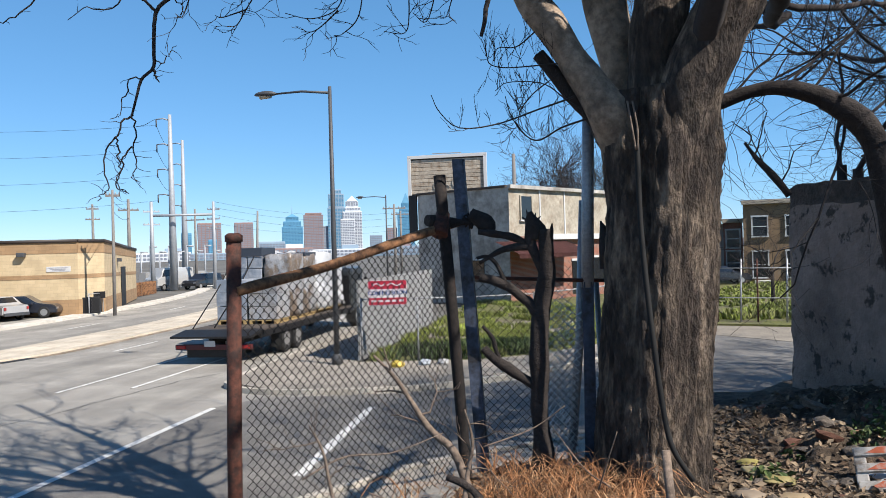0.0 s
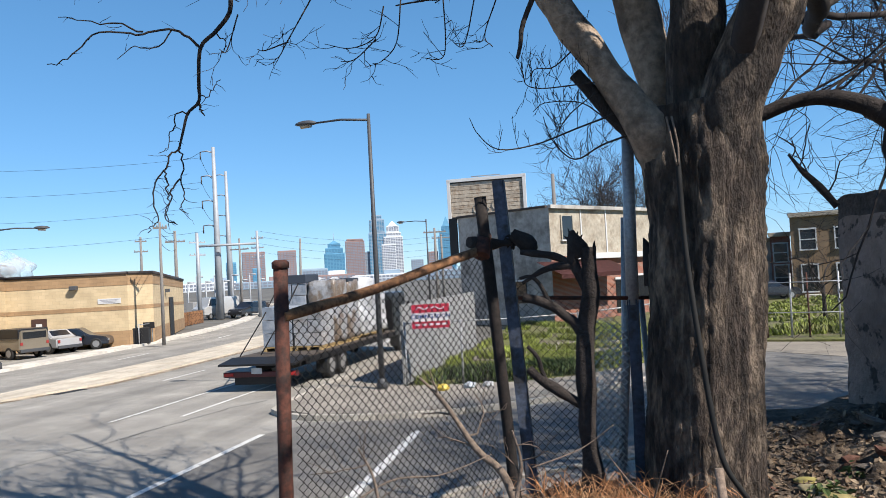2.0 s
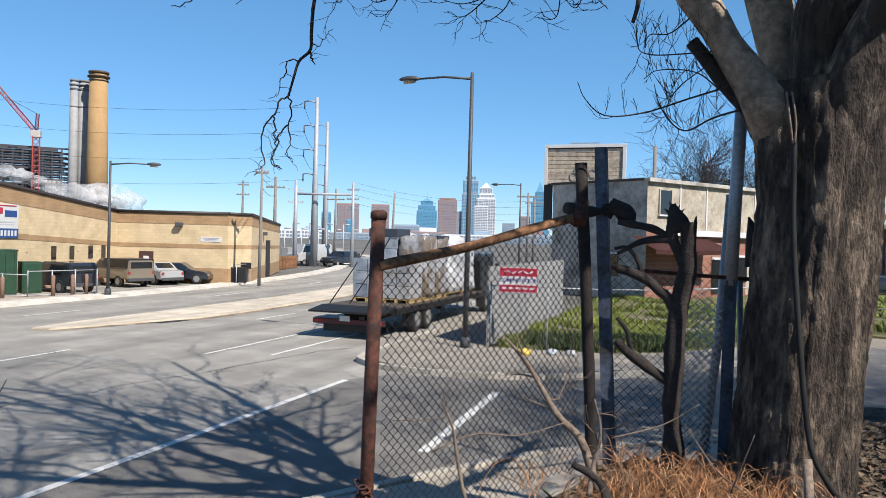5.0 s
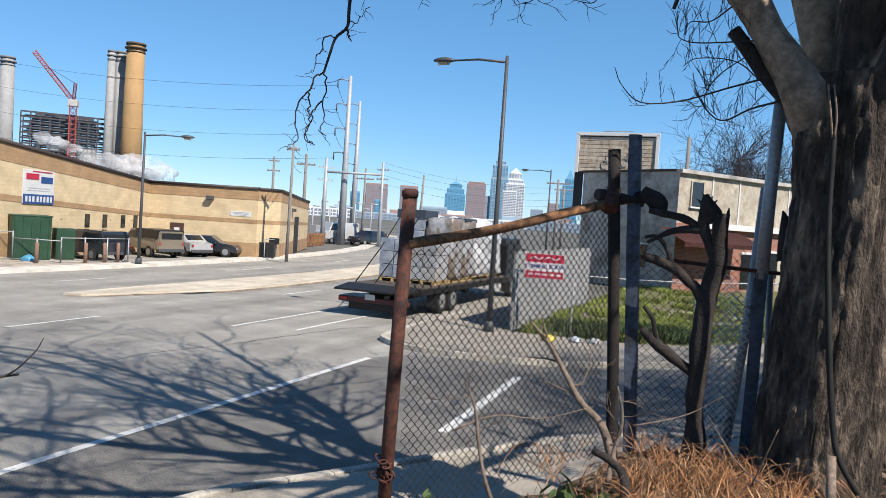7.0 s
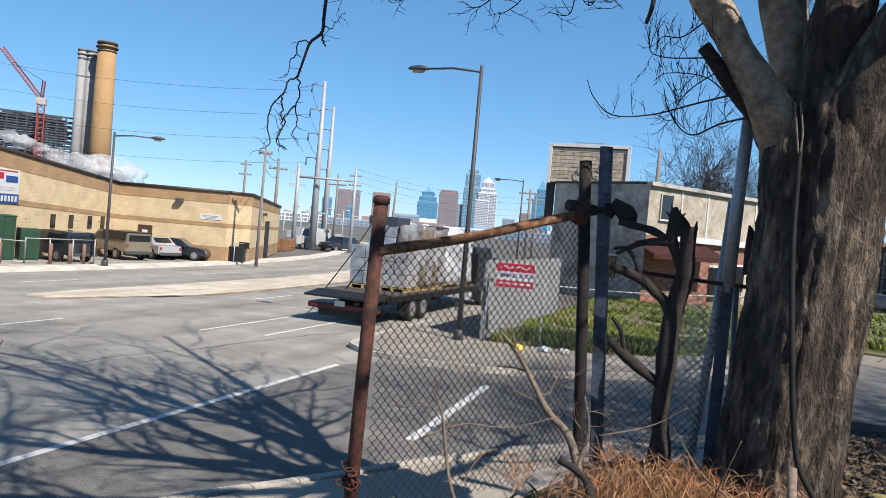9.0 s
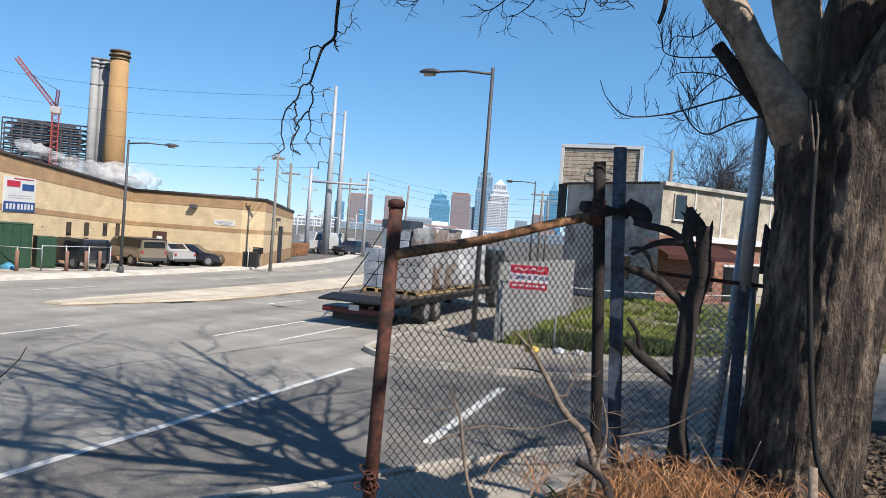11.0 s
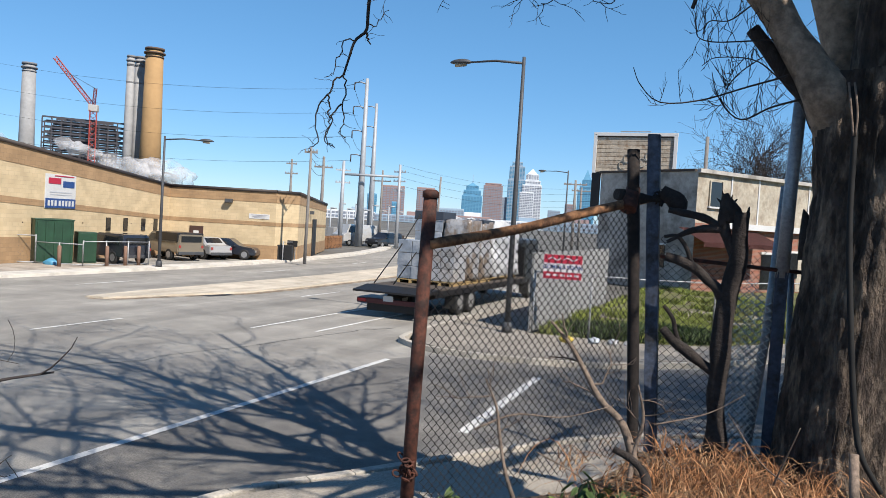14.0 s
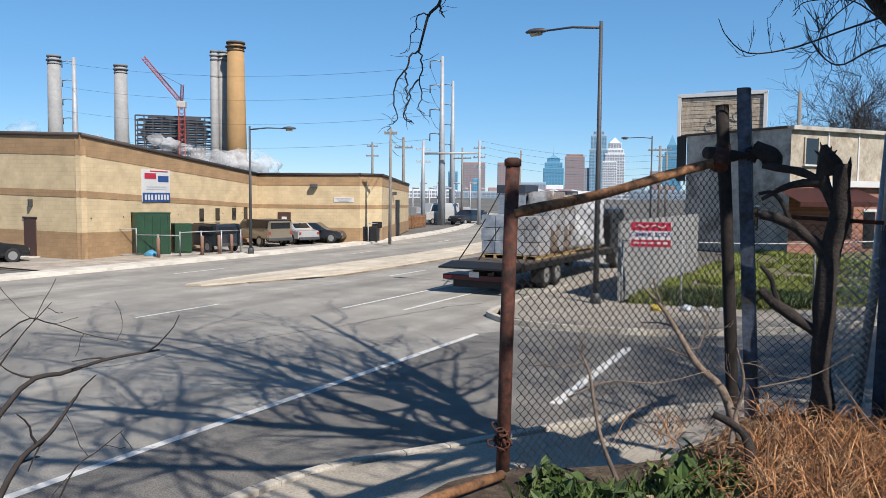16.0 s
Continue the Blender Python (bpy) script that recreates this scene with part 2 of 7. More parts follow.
def add_cyl(bm, a, b, r0, r1=None, seg=12, caps=True, smooth=True):
    a, b = Vector(a), Vector(b)
    r1 = r0 if r1 is None else r1
    d = b - a
    u = d.orthogonal().normalized()
    v = d.normalized().cross(u)
    ra = [bm.verts.new(a + (u * math.cos(q) + v * math.sin(q)) * r0) for q in (2 * math.pi * i / seg for i in range(seg))]
    rb = [bm.verts.new(b + (u * math.cos(q) + v * math.sin(q)) * r1) for q in (2 * math.pi * i / seg for i in range(seg))]
    for i in range(seg):
        f = bm.faces.new((ra[i], ra[(i + 1) % seg], rb[(i + 1) % seg], rb[i]))
        f.smooth = smooth
    if caps:
        bm.faces.new(ra[::-1]), bm.faces.new(rb)
    return bm


def cyl(a, b, r0, r1=None, seg=12):
    return add_cyl(bmesh.new(), a, b, r0, r1, seg)


def add_tube(bm, pts, radii, seg=8, wob=0.0, seed=0, caps=True):
    """A tube with a smooth skin along pts; wob makes its girth uneven."""
    pts = [Vector(p) for p in pts]
    n = len(pts)
    if not hasattr(radii, "__len__"):
        radii = [radii] * n
    rings = []
    u = None
    for i, p in enumerate(pts):
        d = (pts[min(i + 1, n - 1)] - pts[max(i - 1, 0)]).normalized()
        u = d.orthogonal().normalized() if u is None else (u - d * u.dot(d)).normalized()
        v = d.cross(u)
        ring = []
        for k in range(seg):
            q = 2 * math.pi * k / seg
            o = u * math.cos(q) + v * math.sin(q)
            rr = radii[i]
            if wob:
                s = p + o * rr
                rr *= 1 + wob * (noise.noise(s * 3.1 + Vector((seed, 0, 0))) + 0.6 * noise.noise(Vector((s.x * 9, s.y * 9, s.z * 3.0 + seed))))
            ring.append(bm.verts.new(p + o * rr))
        rings.append(ring)
    for a, b in zip(rings, rings[1:]):
        for k in range(seg):
            f = bm.faces.new((a[k], a[(k + 1) % seg], b[(k + 1) % seg], b[k]))
            f.smooth = True
    if caps:
        bm.faces.new(rings[0][::-1]), bm.faces.new(rings[-1])
    return bm


def tube(pts, radii, seg=8, wob=0.0, seed=0):
    return add_tube(bmesh.new(), pts, radii, seg, wob, seed)


def spline(ctrl, n):
    """n points on a smooth curve through the control points."""
    c = [Vector(p) for p in ctrl]
    c = [c[0] * 2 - c[1]] + c + [c[-1] * 2 - c[-2]]
    out = []
    spans = len(c) - 3
    for i in range(n):
        t = i / (n - 1) * spans
        k = min(int(t), spans - 1)
        t -= k
        p0, p1, p2, p3 = c[k:k + 4]
        out.append(0.5 * ((2 * p1) + (p2 - p0) * t + (2 * p0 - 5 * p1 + 4 * p2 - p3) * t * t + (3 * p1 - p0 - 3 * p2 + p3) * t ** 3))
    return out


def lerp_list(a, n):
    return [float(np.interp(i / (n - 1) * (len(a) - 1), range(len(a)), a)) for i in range(n)]


def slab(poly, z0, z1, bevel=0.0):
    """A flat slab over a polygon in plan, from z0 to z1."""
    bm = bmesh.new()
    lo = [bm.verts.new((x, y, z0)) for x, y in poly]
    hi = [bm.verts.new((x, y, z1)) for x, y in poly]
    n = len(poly)
    top = bm.faces.new(hi)
    bm.faces.new(lo[::-1])
    for i in range(n):
        bm.faces.new((lo[i], lo[(i + 1) % n], hi[(i + 1) % n], hi[i]))
    bmesh.ops.recalc_face_normals(bm, faces=bm.faces[:])
    if bevel:
        bmesh.ops.bevel(bm, geom=list(top.edges), offset=bevel, segments=2, affect='EDGES')
    return bm


def at_angle(az, el, d):
    """A place by its bearing to the left of the road's direction, its height angle and its distance from the standing point."""
    return Vector((-math.sin(radians(az)) * d, math.cos(radians(az)) * d, 3.3 + math.tan(radians(el)) * d))


def stroke(pts, width, z=0.0, thick=0.006):
    """A flat painted band along pts in plan."""
    bm = bmesh.new()
    vs = []
    pts = [Vector((*p, 0)) for p in pts]
    for i, p in enumerate(pts):
        d = (pts[min(i + 1, len(pts) - 1)] - pts[max(i - 1, 0)]).normalized()
        s = Vector((d.y, -d.x, 0)) * width / 2
        vs.append((bm.verts.new(p - s + Vector((0, 0, z + thick))), bm.verts.new(p + s + Vector((0, 0, z + thick)))))
    for a, b in zip(vs, vs[1:]):
        bm.faces.new((a[0], a[1], b[1], b[0]))
    bmesh.ops.recalc_face_normals(bm, faces=bm.faces[:])
    if bm.faces and bm.faces[:][0].normal.z < 0:
        bmesh.ops.reverse_faces(bm, faces=bm.faces[:])
    return bm


def wall_uv(bm):
    """UVs in metres on upright faces: along the wall, and up."""
    uv = bm.loops.layers.uv.verify()
    for f in bm.faces:
        nrm = f.normal
        t = Vector((-nrm.y, nrm.x, 0))
        t = t.normalized() if t.length > 0.2 else Vector((1, 0, 0))
        for lp in f.loops:
            co = lp.vert.co
            lp[uv].uv = (co.dot(t), co.z if abs(nrm.z) < 0.7 else co.y)


def structure(ob, label="", category=""):
    return tagged(ob, label, category, kind="structure")

# ---- ground, road, pavements ----
SIDE = Vector((0.565, 0.825, 0)).normalized()
ground = structure(part("ground", mesh_from([(-2600, -1500, -0.06), (2600, -1500, -0.06), (2600, 3600, -0.06), (-2600, 3600, -0.06)], [(0, 1, 2, 3)]), M["far_ground"]),
                   "dusty grey ground reaching to the horizon", "ground")
BEND_Y = (28, 36, 44, 52, 60, 70, 80, 95, 110, 130)


def bend(y):
    return -0.0042 * max(0.0, y - 28) ** 2


def bent(x, flip=False):
    """The far stretch of a line along the avenue, which swings to the left."""
    pts = [(x + bend(y), y) for y in BEND_Y]
    return pts[::-1] if flip else pts


road_poly = [(-27.2, -60), (-5.6, -60), (-5.7, 4.5), (-5.45, 6.8), (-4.6, 8.3), (-2.1, 12.0), (1.2, 14.2), (6, 19.6), (15, 31), (40, 63), (31, 71),
             (5.2, 30.2), (0.9, 23.2), (-1.2, 20.4), (-3.4, 18.5), (-5.4, 17.8), (-7.4, 17.75), (-8.4, 18.3), (-9.0, 19.6), (-9.2, 22)] + bent(-9.2) + bent(-27.4, True)
road = structure(part("road", slab(road_poly, -0.05, 0.0), M["asphalt"]), "worn light-grey asphalt avenue with cracks and shade", "road")
side_poly = [(-7.9, -30), (-7.9, 16.3), (-7.2, 17.4), (-3.4, 18.2), (-1.2, 20.1), (5.2, 29.9), (30.7, 70.5), (39.6, 62.8), (14.7, 31), (5.7, 19.6), (1.0, 14.25), (-2.3, 12.1), (-4.8, 8.4), (-5.6, 6.9), (-5.85, 4.5), (-5.8, -30)]
structure(part("road_patch", slab(side_poly, -0.01, 0.004), M["asphalt_dark"]), "darker asphalt of the side street and parking lane", "road")


def marking(name, pts, w=0.12):
    return structure(part(name, stroke(pts, w, 0.004), M["white_line"]), "worn white painted road line", "road marking")


marking("road_line", [(-7.9, -10), (-7.9, 8), (-7.88, 16.2)], 0.15)
marking("road_line", [(-4.15, 11.3), (-4.35, 16.4)], 0.18)
for y0 in (13.8, 26, 38.2, 50.4, 62.6, 74.8):
    marking("road_line", [(-16.5 + bend(y0), y0), (-16.5 + bend(y0 + 3), y0 + 3)], 0.11)
marking("road_line", [(-12.95, 17.9)] + bent(-12.9), 0.11)
marking("road_line", [(-11.3, 18.6)] + bent(-11.3), 0.11)
for y0 in (-14.4, -2.2, 10, 22.2, 34.4, 46.6, 58.8):
    marking("road_line", [(-24.2 + bend(y0), y0), (-24.2 + bend(y0 + 3), y0 + 3)], 0.11)


def pavement(name, poly, label, h=0.13, key="concrete"):
    return structure(part(name, slab(poly, -0.05, h, 0.02), M[key]), label, "pavement")


near_pave = [(-5.5, -40), (-5.6, 4.5), (-5.35, 6.75), (-4.5, 8.2), (-2.0, 11.9), (1.3, 14.1), (6.1, 19.5), (7.0, 18.8), (3.0, 12.6), (1.2, 9.6), (0.2, 7.2), (-0.5, 6.6), (-0.8, 5.4), (-1.4, 4.6), (-2.2, 4.2), (-2.4, 2), (-2.6, -40)]
pavement("pavement", near_pave, "cracked weathered concrete pavement along the kerb", 0.13, "worn_concrete")
far_pave = bent(-9.1, True) + [(-9.0, 22), (-8.85, 19.7), (-8.3, 18.5), (-7.4, 17.95), (-5.4, 18.0), (-3.5, 18.7), (-1.35, 20.6), (0.75, 23.4), (2.0, 25.5), (0.8, 26.3), (-1.3, 23.7), (-2.9, 22.7), (-6.3, 22.3), (-6.6, 24)] + bent(-7.2)
pavement("pavement", far_pave, "weathered concrete pavement at the lot corner, mottled with painted shade", 0.13, "corner_shade_concrete")
pavement("pavement", [(-27.2, -60)] + bent(-27.4) + bent(-28.7, True) + [(-28.5, -60)], "bright concrete pavement along the avenue")
median = [(-20.9, 19.6), (-20.2, 19.7), (-18.5, 25.2)] + bent(-18.4) + bent(-21.2, True) + [(-21.1, 22)]
structure(part("median", slab(median, -0.05, 0.065, 0.03), M["median"]), "weathered yellowish concrete traffic island", "median")

M["gutter_dirt"] = mat("gutter_dirt", (0.30, 0.225, 0.15), 0.95, scale=18, var=0.4, big=1.5, bigvar=0.4, bump=0.5, other=(0.46, 0.39, 0.30), patch_scale=2.0, dist=0.02)
structure(part("median_dirt", stroke([(-20.6, 19.45), (-20.0, 19.9), (-19.2, 22.6), (-18.3, 25.2)] + [(x + 0.22 * noise.noise(Vector((y * 0.3, 0, 0))), y) for x, y in bent(-18.25)], 0.42, 0.0), M["gutter_dirt"]), "brown dirt gathered along the traffic island", "dirt")
structure(part("grate", slab([(-18.95, 23.1), (-18.6, 23.1), (-18.35, 24.3), (-18.7, 24.3)], -0.02, 0.012), M["black"]), "dark iron gully grate at the traffic island", "grate")

# the raised lot on which the walker stands
EDGE = [(-2.75, -14), (-2.6, 2.0), (-2.32, 4.3), (-2.06, 4.8), (-1.65, 4.95), (-1.2, 5.5), (-0.98, 6.3), (-0.92, 6.9), (-0.6, 7.25), (0.1, 7.6), (1.3, 9.0), (2.9, 11.8), (9.0, 18.0), (22, 14), (18, -14)]


def lot_height(x, y):
    d = math.hypot(x, y)
    return 1.36 + 0.3 * math.exp(-(d / 3.2) ** 2) + 0.05 * noise.noise(Vector((x * 0.9, y * 0.9, 0))) + 0.03 * noise.noise(Vector((x * 3.3, y * 3.3, 4)))


def inside(x, y, poly):
    c = False
    for i in range(len(poly)):
        (x0, y0), (x1, y1) = poly[i - 1], poly[i]
        if (y0 > y) != (y1 > y) and x < (x1 - x0) * (y - y0) / (y1 - y0) + x0:
            c = not c
    return c


def lot_mesh():
    bm = bmesh.new()
    top = [bm.verts.new((x, y, 0)) for x, y in EDGE]
    f = bm.faces.new(top)
    bmesh.ops.triangulate(bm, faces=[f])
    for axis, rng in ((0, np.arange(-2.5, 6, 0.3)), (1, np.arange(-1, 13, 0.3))):
        for v in rng:
            nrm, co = [0, 0, 0], [0, 0, 0]
            nrm[axis], co[axis] = 1, v
            bmesh.ops.bisect_plane(bm, geom=bm.verts[:] + bm.edges[:] + bm.faces[:], plane_co=co, plane_no=nrm)
    for v in bm.verts:
        v.co.z = lot_height(v.co.x, v.co.y)
    rim = [e for e in bm.edges if len(e.link_faces) == 1]
    ext = bmesh.ops.extrude_edge_only(bm, edges=rim)
    for v in [g for g in ext["geom"] if isinstance(g, bmesh.types.BMVert)]:
        v.co.z = 0.0
    bmesh.ops.recalc_face_normals(bm, faces=bm.faces[:])
    return bm


lot = structure(part("lot_ground", lot_mesh(), M["soil"]), "raised bare soil of the overgrown lot", "ground")

# ---- the old fence ----
Z0 = 1.3
P1, P2, P3, P4 = (-2.08, 4.72), (-1.12, 6.72), (-0.98, 7.0), (0.08, 7.15)


def add_square_post(bm, a, b, w, wob=0.006, seg=10):
    a, b = Vector(a), Vector(b)
    rings = []
    for i in range(seg + 1):
        p = a.lerp(b, i / seg)
        k = noise.noise(p * 4) * wob
        rings.append([bm.verts.new(p + Vector((sx * w / 2 + k, sy * w / 2 - k, 0))) for sx, sy in ((-1, -1), (1, -1), (1, 1), (-1, 1))])
    for r, s in zip(rings, rings[1:]):
        for k in range(4):
            bm.faces.new((r[k], r[(k + 1) % 4], s[(k + 1) % 4], s[k]))
    bm.faces.new(rings[0][::-1]), bm.faces.new(rings[-1])
    bmesh.ops.bevel(bm, geom=[e for e in bm.edges if abs((e.verts[0].co - e.verts[1].co).normalized().z) > 0.8], offset=w * 0.16, segments=2, affect='EDGES')
    return bm


fence = thing("chain_link_fence", (0, 0, 0), "old rusted chain-link fence with sloping top rail", "fence")
part("post", tube([(-2.13, 4.72, 1.05), (-2.11, 4.72, 2.2), (P1[0], P1[1], 3.44)], 0.047, 12), M["rust"], fence, "rust-brown steel post")
part("post_cap", tube([(P1[0], P1[1], 3.43), (P1[0], P1[1], 3.47), (P1[0], P1[1], 3.485)], [0.056, 0.056, 0.035], 12), M["rust"], fence, "rusted post cap")
part("post", tube(spline([(-0.915, 6.73, 1.1), (-0.98, 6.72, 2.3), (-1.09, 6.70, 3.985)], 12), 0.05, 10, 0.08), M["shade_rust"], fence, "rusted steel post coloured dark for shade")
part("post", add_square_post(bmesh.new(), (-0.80, 7.02, 1.1), (-0.966, 7.0, 4.15), 0.105), M["blue_steel"], fence, "blue-grey square steel post")
post = part("post", add_square_post(bmesh.new(), at_angle(-1.05, -16.2, 7.15), at_angle(-1.19, -2.2, 7.15), 0.10), M["blue_steel"], fence, "blue-grey square steel post")
# upper length of the same post; the sun on it is painted as a pale metal
part("sleeve", tube([at_angle(-1.18, -2.6, 7.15), at_angle(-1.3, 2.5, 7.15), at_angle(-1.56, 10.2, 7.15)], [0.056, 0.054, 0.052], 14, 0.03), M["galv"], post, "upper post paled as if sunlit")
part("post", tube([at_angle(0.32, -14.8, 7.3), at_angle(-0.5, -6.2, 7.3), at_angle(-1.0, 3.6, 7.3)], [0.04, 0.04, 0.038], 12, 0.05), M["galv"], fence, "leaning galvanised pipe")
part("post", tube([at_angle(-2.15, -13.5, 7.4), at_angle(-1.76, -2.2, 7.4)], 0.026, 10), M["galv"], fence, "thin galvanised pipe")
part("top_rail", tube(spline([(-2.07, 4.70, 3.12), (-1.68, 5.5, 3.26), (-1.35, 6.2, 3.42), (-0.98, 6.93, 3.58)], 14), 0.037, 10, 0.1, 3), M["rust_pale"], fence, "orange-rusted sloping rail")
part("rail", tube([(-0.84, 6.98, 3.09), (0.1, 7.12, 3.04), (0.36, 7.2, 3.03)], 0.017, 8), M["rust"], fence, "thin rusted cross rail")
part("low_rail", tube([(-2.03, 4.5, 1.43), (-2.14, 4.01, 1.457), (-2.25, 3.55, 1.48)], 0.034, 9, 0.1), M["rust_pale"], fence, "fallen orange-rusted rail")


def chain_link(a, b, z_low, z_high, sag=0.0, seed=0, step=0.036, rad=0.0027):
    """Woven wire between a and b in plan; z_low and z_high give its edges along the run."""
    rnd = random.Random(seed)
    a, b = Vector((*a, 0)), Vector((*b, 0))
    run = (b - a).length
    along = (b - a) / run
    out = Vector((along.y, -along.x, 0))
    verts, faces = [], []
    for i in range(int(run / step)):
        zl, zh = z_low(i * step / run), z_high(i * step / run)
        base = None
        k0, k1 = int(zl / step), int(zh / step)
        for k in range(k0, k1 + 1):
            u = (i + (k + i) % 2) * step
            z = k * step
            if u > run:
                continue
            q = a + along * u
            bulge = 0.012 if (k + i) % 2 else -0.004
            wv = sag * noise.noise(Vector((u * 1.4, z * 1.1, seed)))
            q = q + out * (bulge + wv + 0.004 * noise.noise(Vector((u * 9, z * 9, seed)))) + along * (0.4 * wv)
            q.z = z + 0.5 * sag * noise.noise(Vector((u * 1.3, z * 0.8, seed + 7)))
            n0 = len(verts)
            for w in range(3):
                t = 2 * math.pi * w / 3
                verts.append(q + along * (math.cos(t) * rad) + out * (math.sin(t) * rad))
            if base is not None:
                faces += [(base + w, base + (w + 1) % 3, n0 + (w + 1) % 3, n0 + w) for w in range(3)]
            base = n0
    bm = mesh_from(verts, faces)
    return bm


def rail_z(u):
    return 3.10 + 0.42 * u


part("wire_mesh", chain_link((-2.04, 4.74), (-1.05, 6.72), lambda u: 1.30 + 0.1 * u, rail_z, 0.02, 1, 0.036, 0.004), M["wire"], fence, "dark rusted woven wire mesh")
part("wire_mesh", chain_link((-0.86, 7.04), (0.05, 7.17), lambda u: 1.35, lambda u: 3.3 - 0.25 * math.sin(u * 3.1), 0.10, 5, 0.036, 0.0038), M["wire"], fence, "sagging woven wire mesh")
part("wire_mesh", chain_link((-0.12, 7.1), (0.06, 7.25), lambda u: 1.4, lambda u: 3.0 - 0.4 * u, 0.16, 9, 0.034, 0.006), M["wire_pale"], fence, "crumpled bare wire mesh")
part("wire_mesh", chain_link((-0.22, 7.12), (0.04, 7.2), lambda u: 1.5, lambda u: 2.9 - 0.2 * u, 0.2, 21, 0.034, 0.0055), M["wire_pale"], fence, "crumpled bare wire mesh")
part("wire_mesh", chain_link((0.14, 7.22), (0.32, 7.3), lambda u: 1.4, lambda u: 2.45 - 0.3 * u, 0.08, 13), M["wire_pale"], fence, "loose bare wire mesh")


def knot_mesh(c, r, n, seed, link=0.03):
    """A clump of chain: links tumbled about c."""
    rnd = random.Random(seed)
    bm = bmesh.new()
    for _ in range(n):
        m = Matrix.Translation(Vector(c) + Vector([rnd.gauss(0, r * 0.5) for _ in range(3)])) @ Euler([rnd.uniform(0, 6) for _ in range(3)]).to_matrix().to_4x4()
        ring = [m @ Vector((math.cos(q) * link * 1.5, math.sin(q) * link, 0)) for q in np.linspace(0, 2 * math.pi, 9)]
        add_tube(bm, ring, link * 0.33, 5, caps=False)
    return bm


part("chain", knot_mesh((-2.1, 4.66, 1.62), 0.07, 26, 3, 0.022), M["rust"], fence, "rusted chain round the post")
part("hinge_clump", add_tube(add_tube(knot_mesh((-0.86, 6.93, 3.6), 0.06, 18, 4, 0.026), spline([(-1.2, 6.65, 3.60), (-1.0, 6.85, 3.58), (-0.72, 7.02, 3.6)], 12), lerp_list([0.04, 0.05, 0.055, 0.03], 12), 12, 0.6), spline([(-0.86, 6.9, 3.66), (-0.72, 6.93, 3.56), (-0.74, 6.95, 3.48)], 10), lerp_list([0.045, 0.075, 0.045], 10), 12, 0.6, 4), M["dead_wood"], fence, "dark clump of chain and old wire")
part("hinge_band", tube([(-1.09, 6.62, 3.47), (-1.07, 6.74, 3.66)], [0.065, 0.06], 10, 0.2), M["rust"], fence, "rusted hinge band")

# ---- the big tree ----
TREE = at_angle(-5.4, 0, 5.8)


class Twigs:
    """Gathers thin tapering tubes into one mesh."""

    def __init__(self, seed):
        self.v, self.f, self.r, self.floor, self.thin = [], [], random.Random(seed), None, 0.0024

    def tube(self, pts, r0, r1, seg):
        n = len(pts)
        u = None
        last = None
        for i, p in enumerate(pts):
            d = (pts[min(i + 1, n - 1)] - pts[max(i - 1, 0)]).normalized()
            u = d.orthogonal().normalized() if u is None else (u - d * u.dot(d)).normalized()
            w = d.cross(u)
            r = r0 + (r1 - r0) * i / (n - 1)
            b = len(self.v)
            self.v += [p + (u * math.cos(2 * math.pi * k / seg) + w * math.sin(2 * math.pi * k / seg)) * r for k in range(seg)]
            if last is not None:
                self.f += [(last + k, last + (k + 1) % seg, b + (k + 1) % seg, b + k) for k in range(seg)]
            last = b

    def grow(self, p, d, length, r, level, up=0.12, kids=5, spread=0.8, crook=0.22, curl=0.0):
        n = 4 + int(length * 3)
        pts, dirs = [p.copy()], [d.copy()]
        side = Vector([self.r.gauss(0, 1) for _ in range(3)]) * curl
        for i in range(n):
            d = (d + Vector([self.r.gauss(0, crook) for _ in range(3)]) + Vector((0, 0, up)) + side * (i / n)).normalized()
            p = p + d * (length / n)
            if self.floor and self.floor(p):
                n = i
                break
            pts.append(p.copy()), dirs.append(d.copy())
        if n < 2:
            return pts
        self.tube(pts, r, max(r * 0.42, self.thin * 0.6), 6 if r > 0.03 else (4 if r > 0.008 else 3))
        if level <= 0:
            return pts
        for k in range(kids):
            t = 0.25 + 0.75 * (k + self.r.random()) / kids
            i = min(n, max(1, int(t * n)))
            base = dirs[i]
            o = base.orthogonal().normalized()
            o.rotate(Matrix.Rotation(self.r.uniform(0, 6.28), 3, base))
            nd = (base * math.cos(spread) + o * math.sin(spread) * self.r.uniform(0.7, 1.2)).normalized()
            self.grow(pts[i], nd, length * self.r.uniform(0.45, 0.7), max(self.thin, r * (1 - 0.55 * t) * self.r.uniform(0.4, 0.62)), level - 1, up, kids, spread, crook, curl)
        return pts

    def mesh(self):
        return mesh_from(self.v, self.f, True)


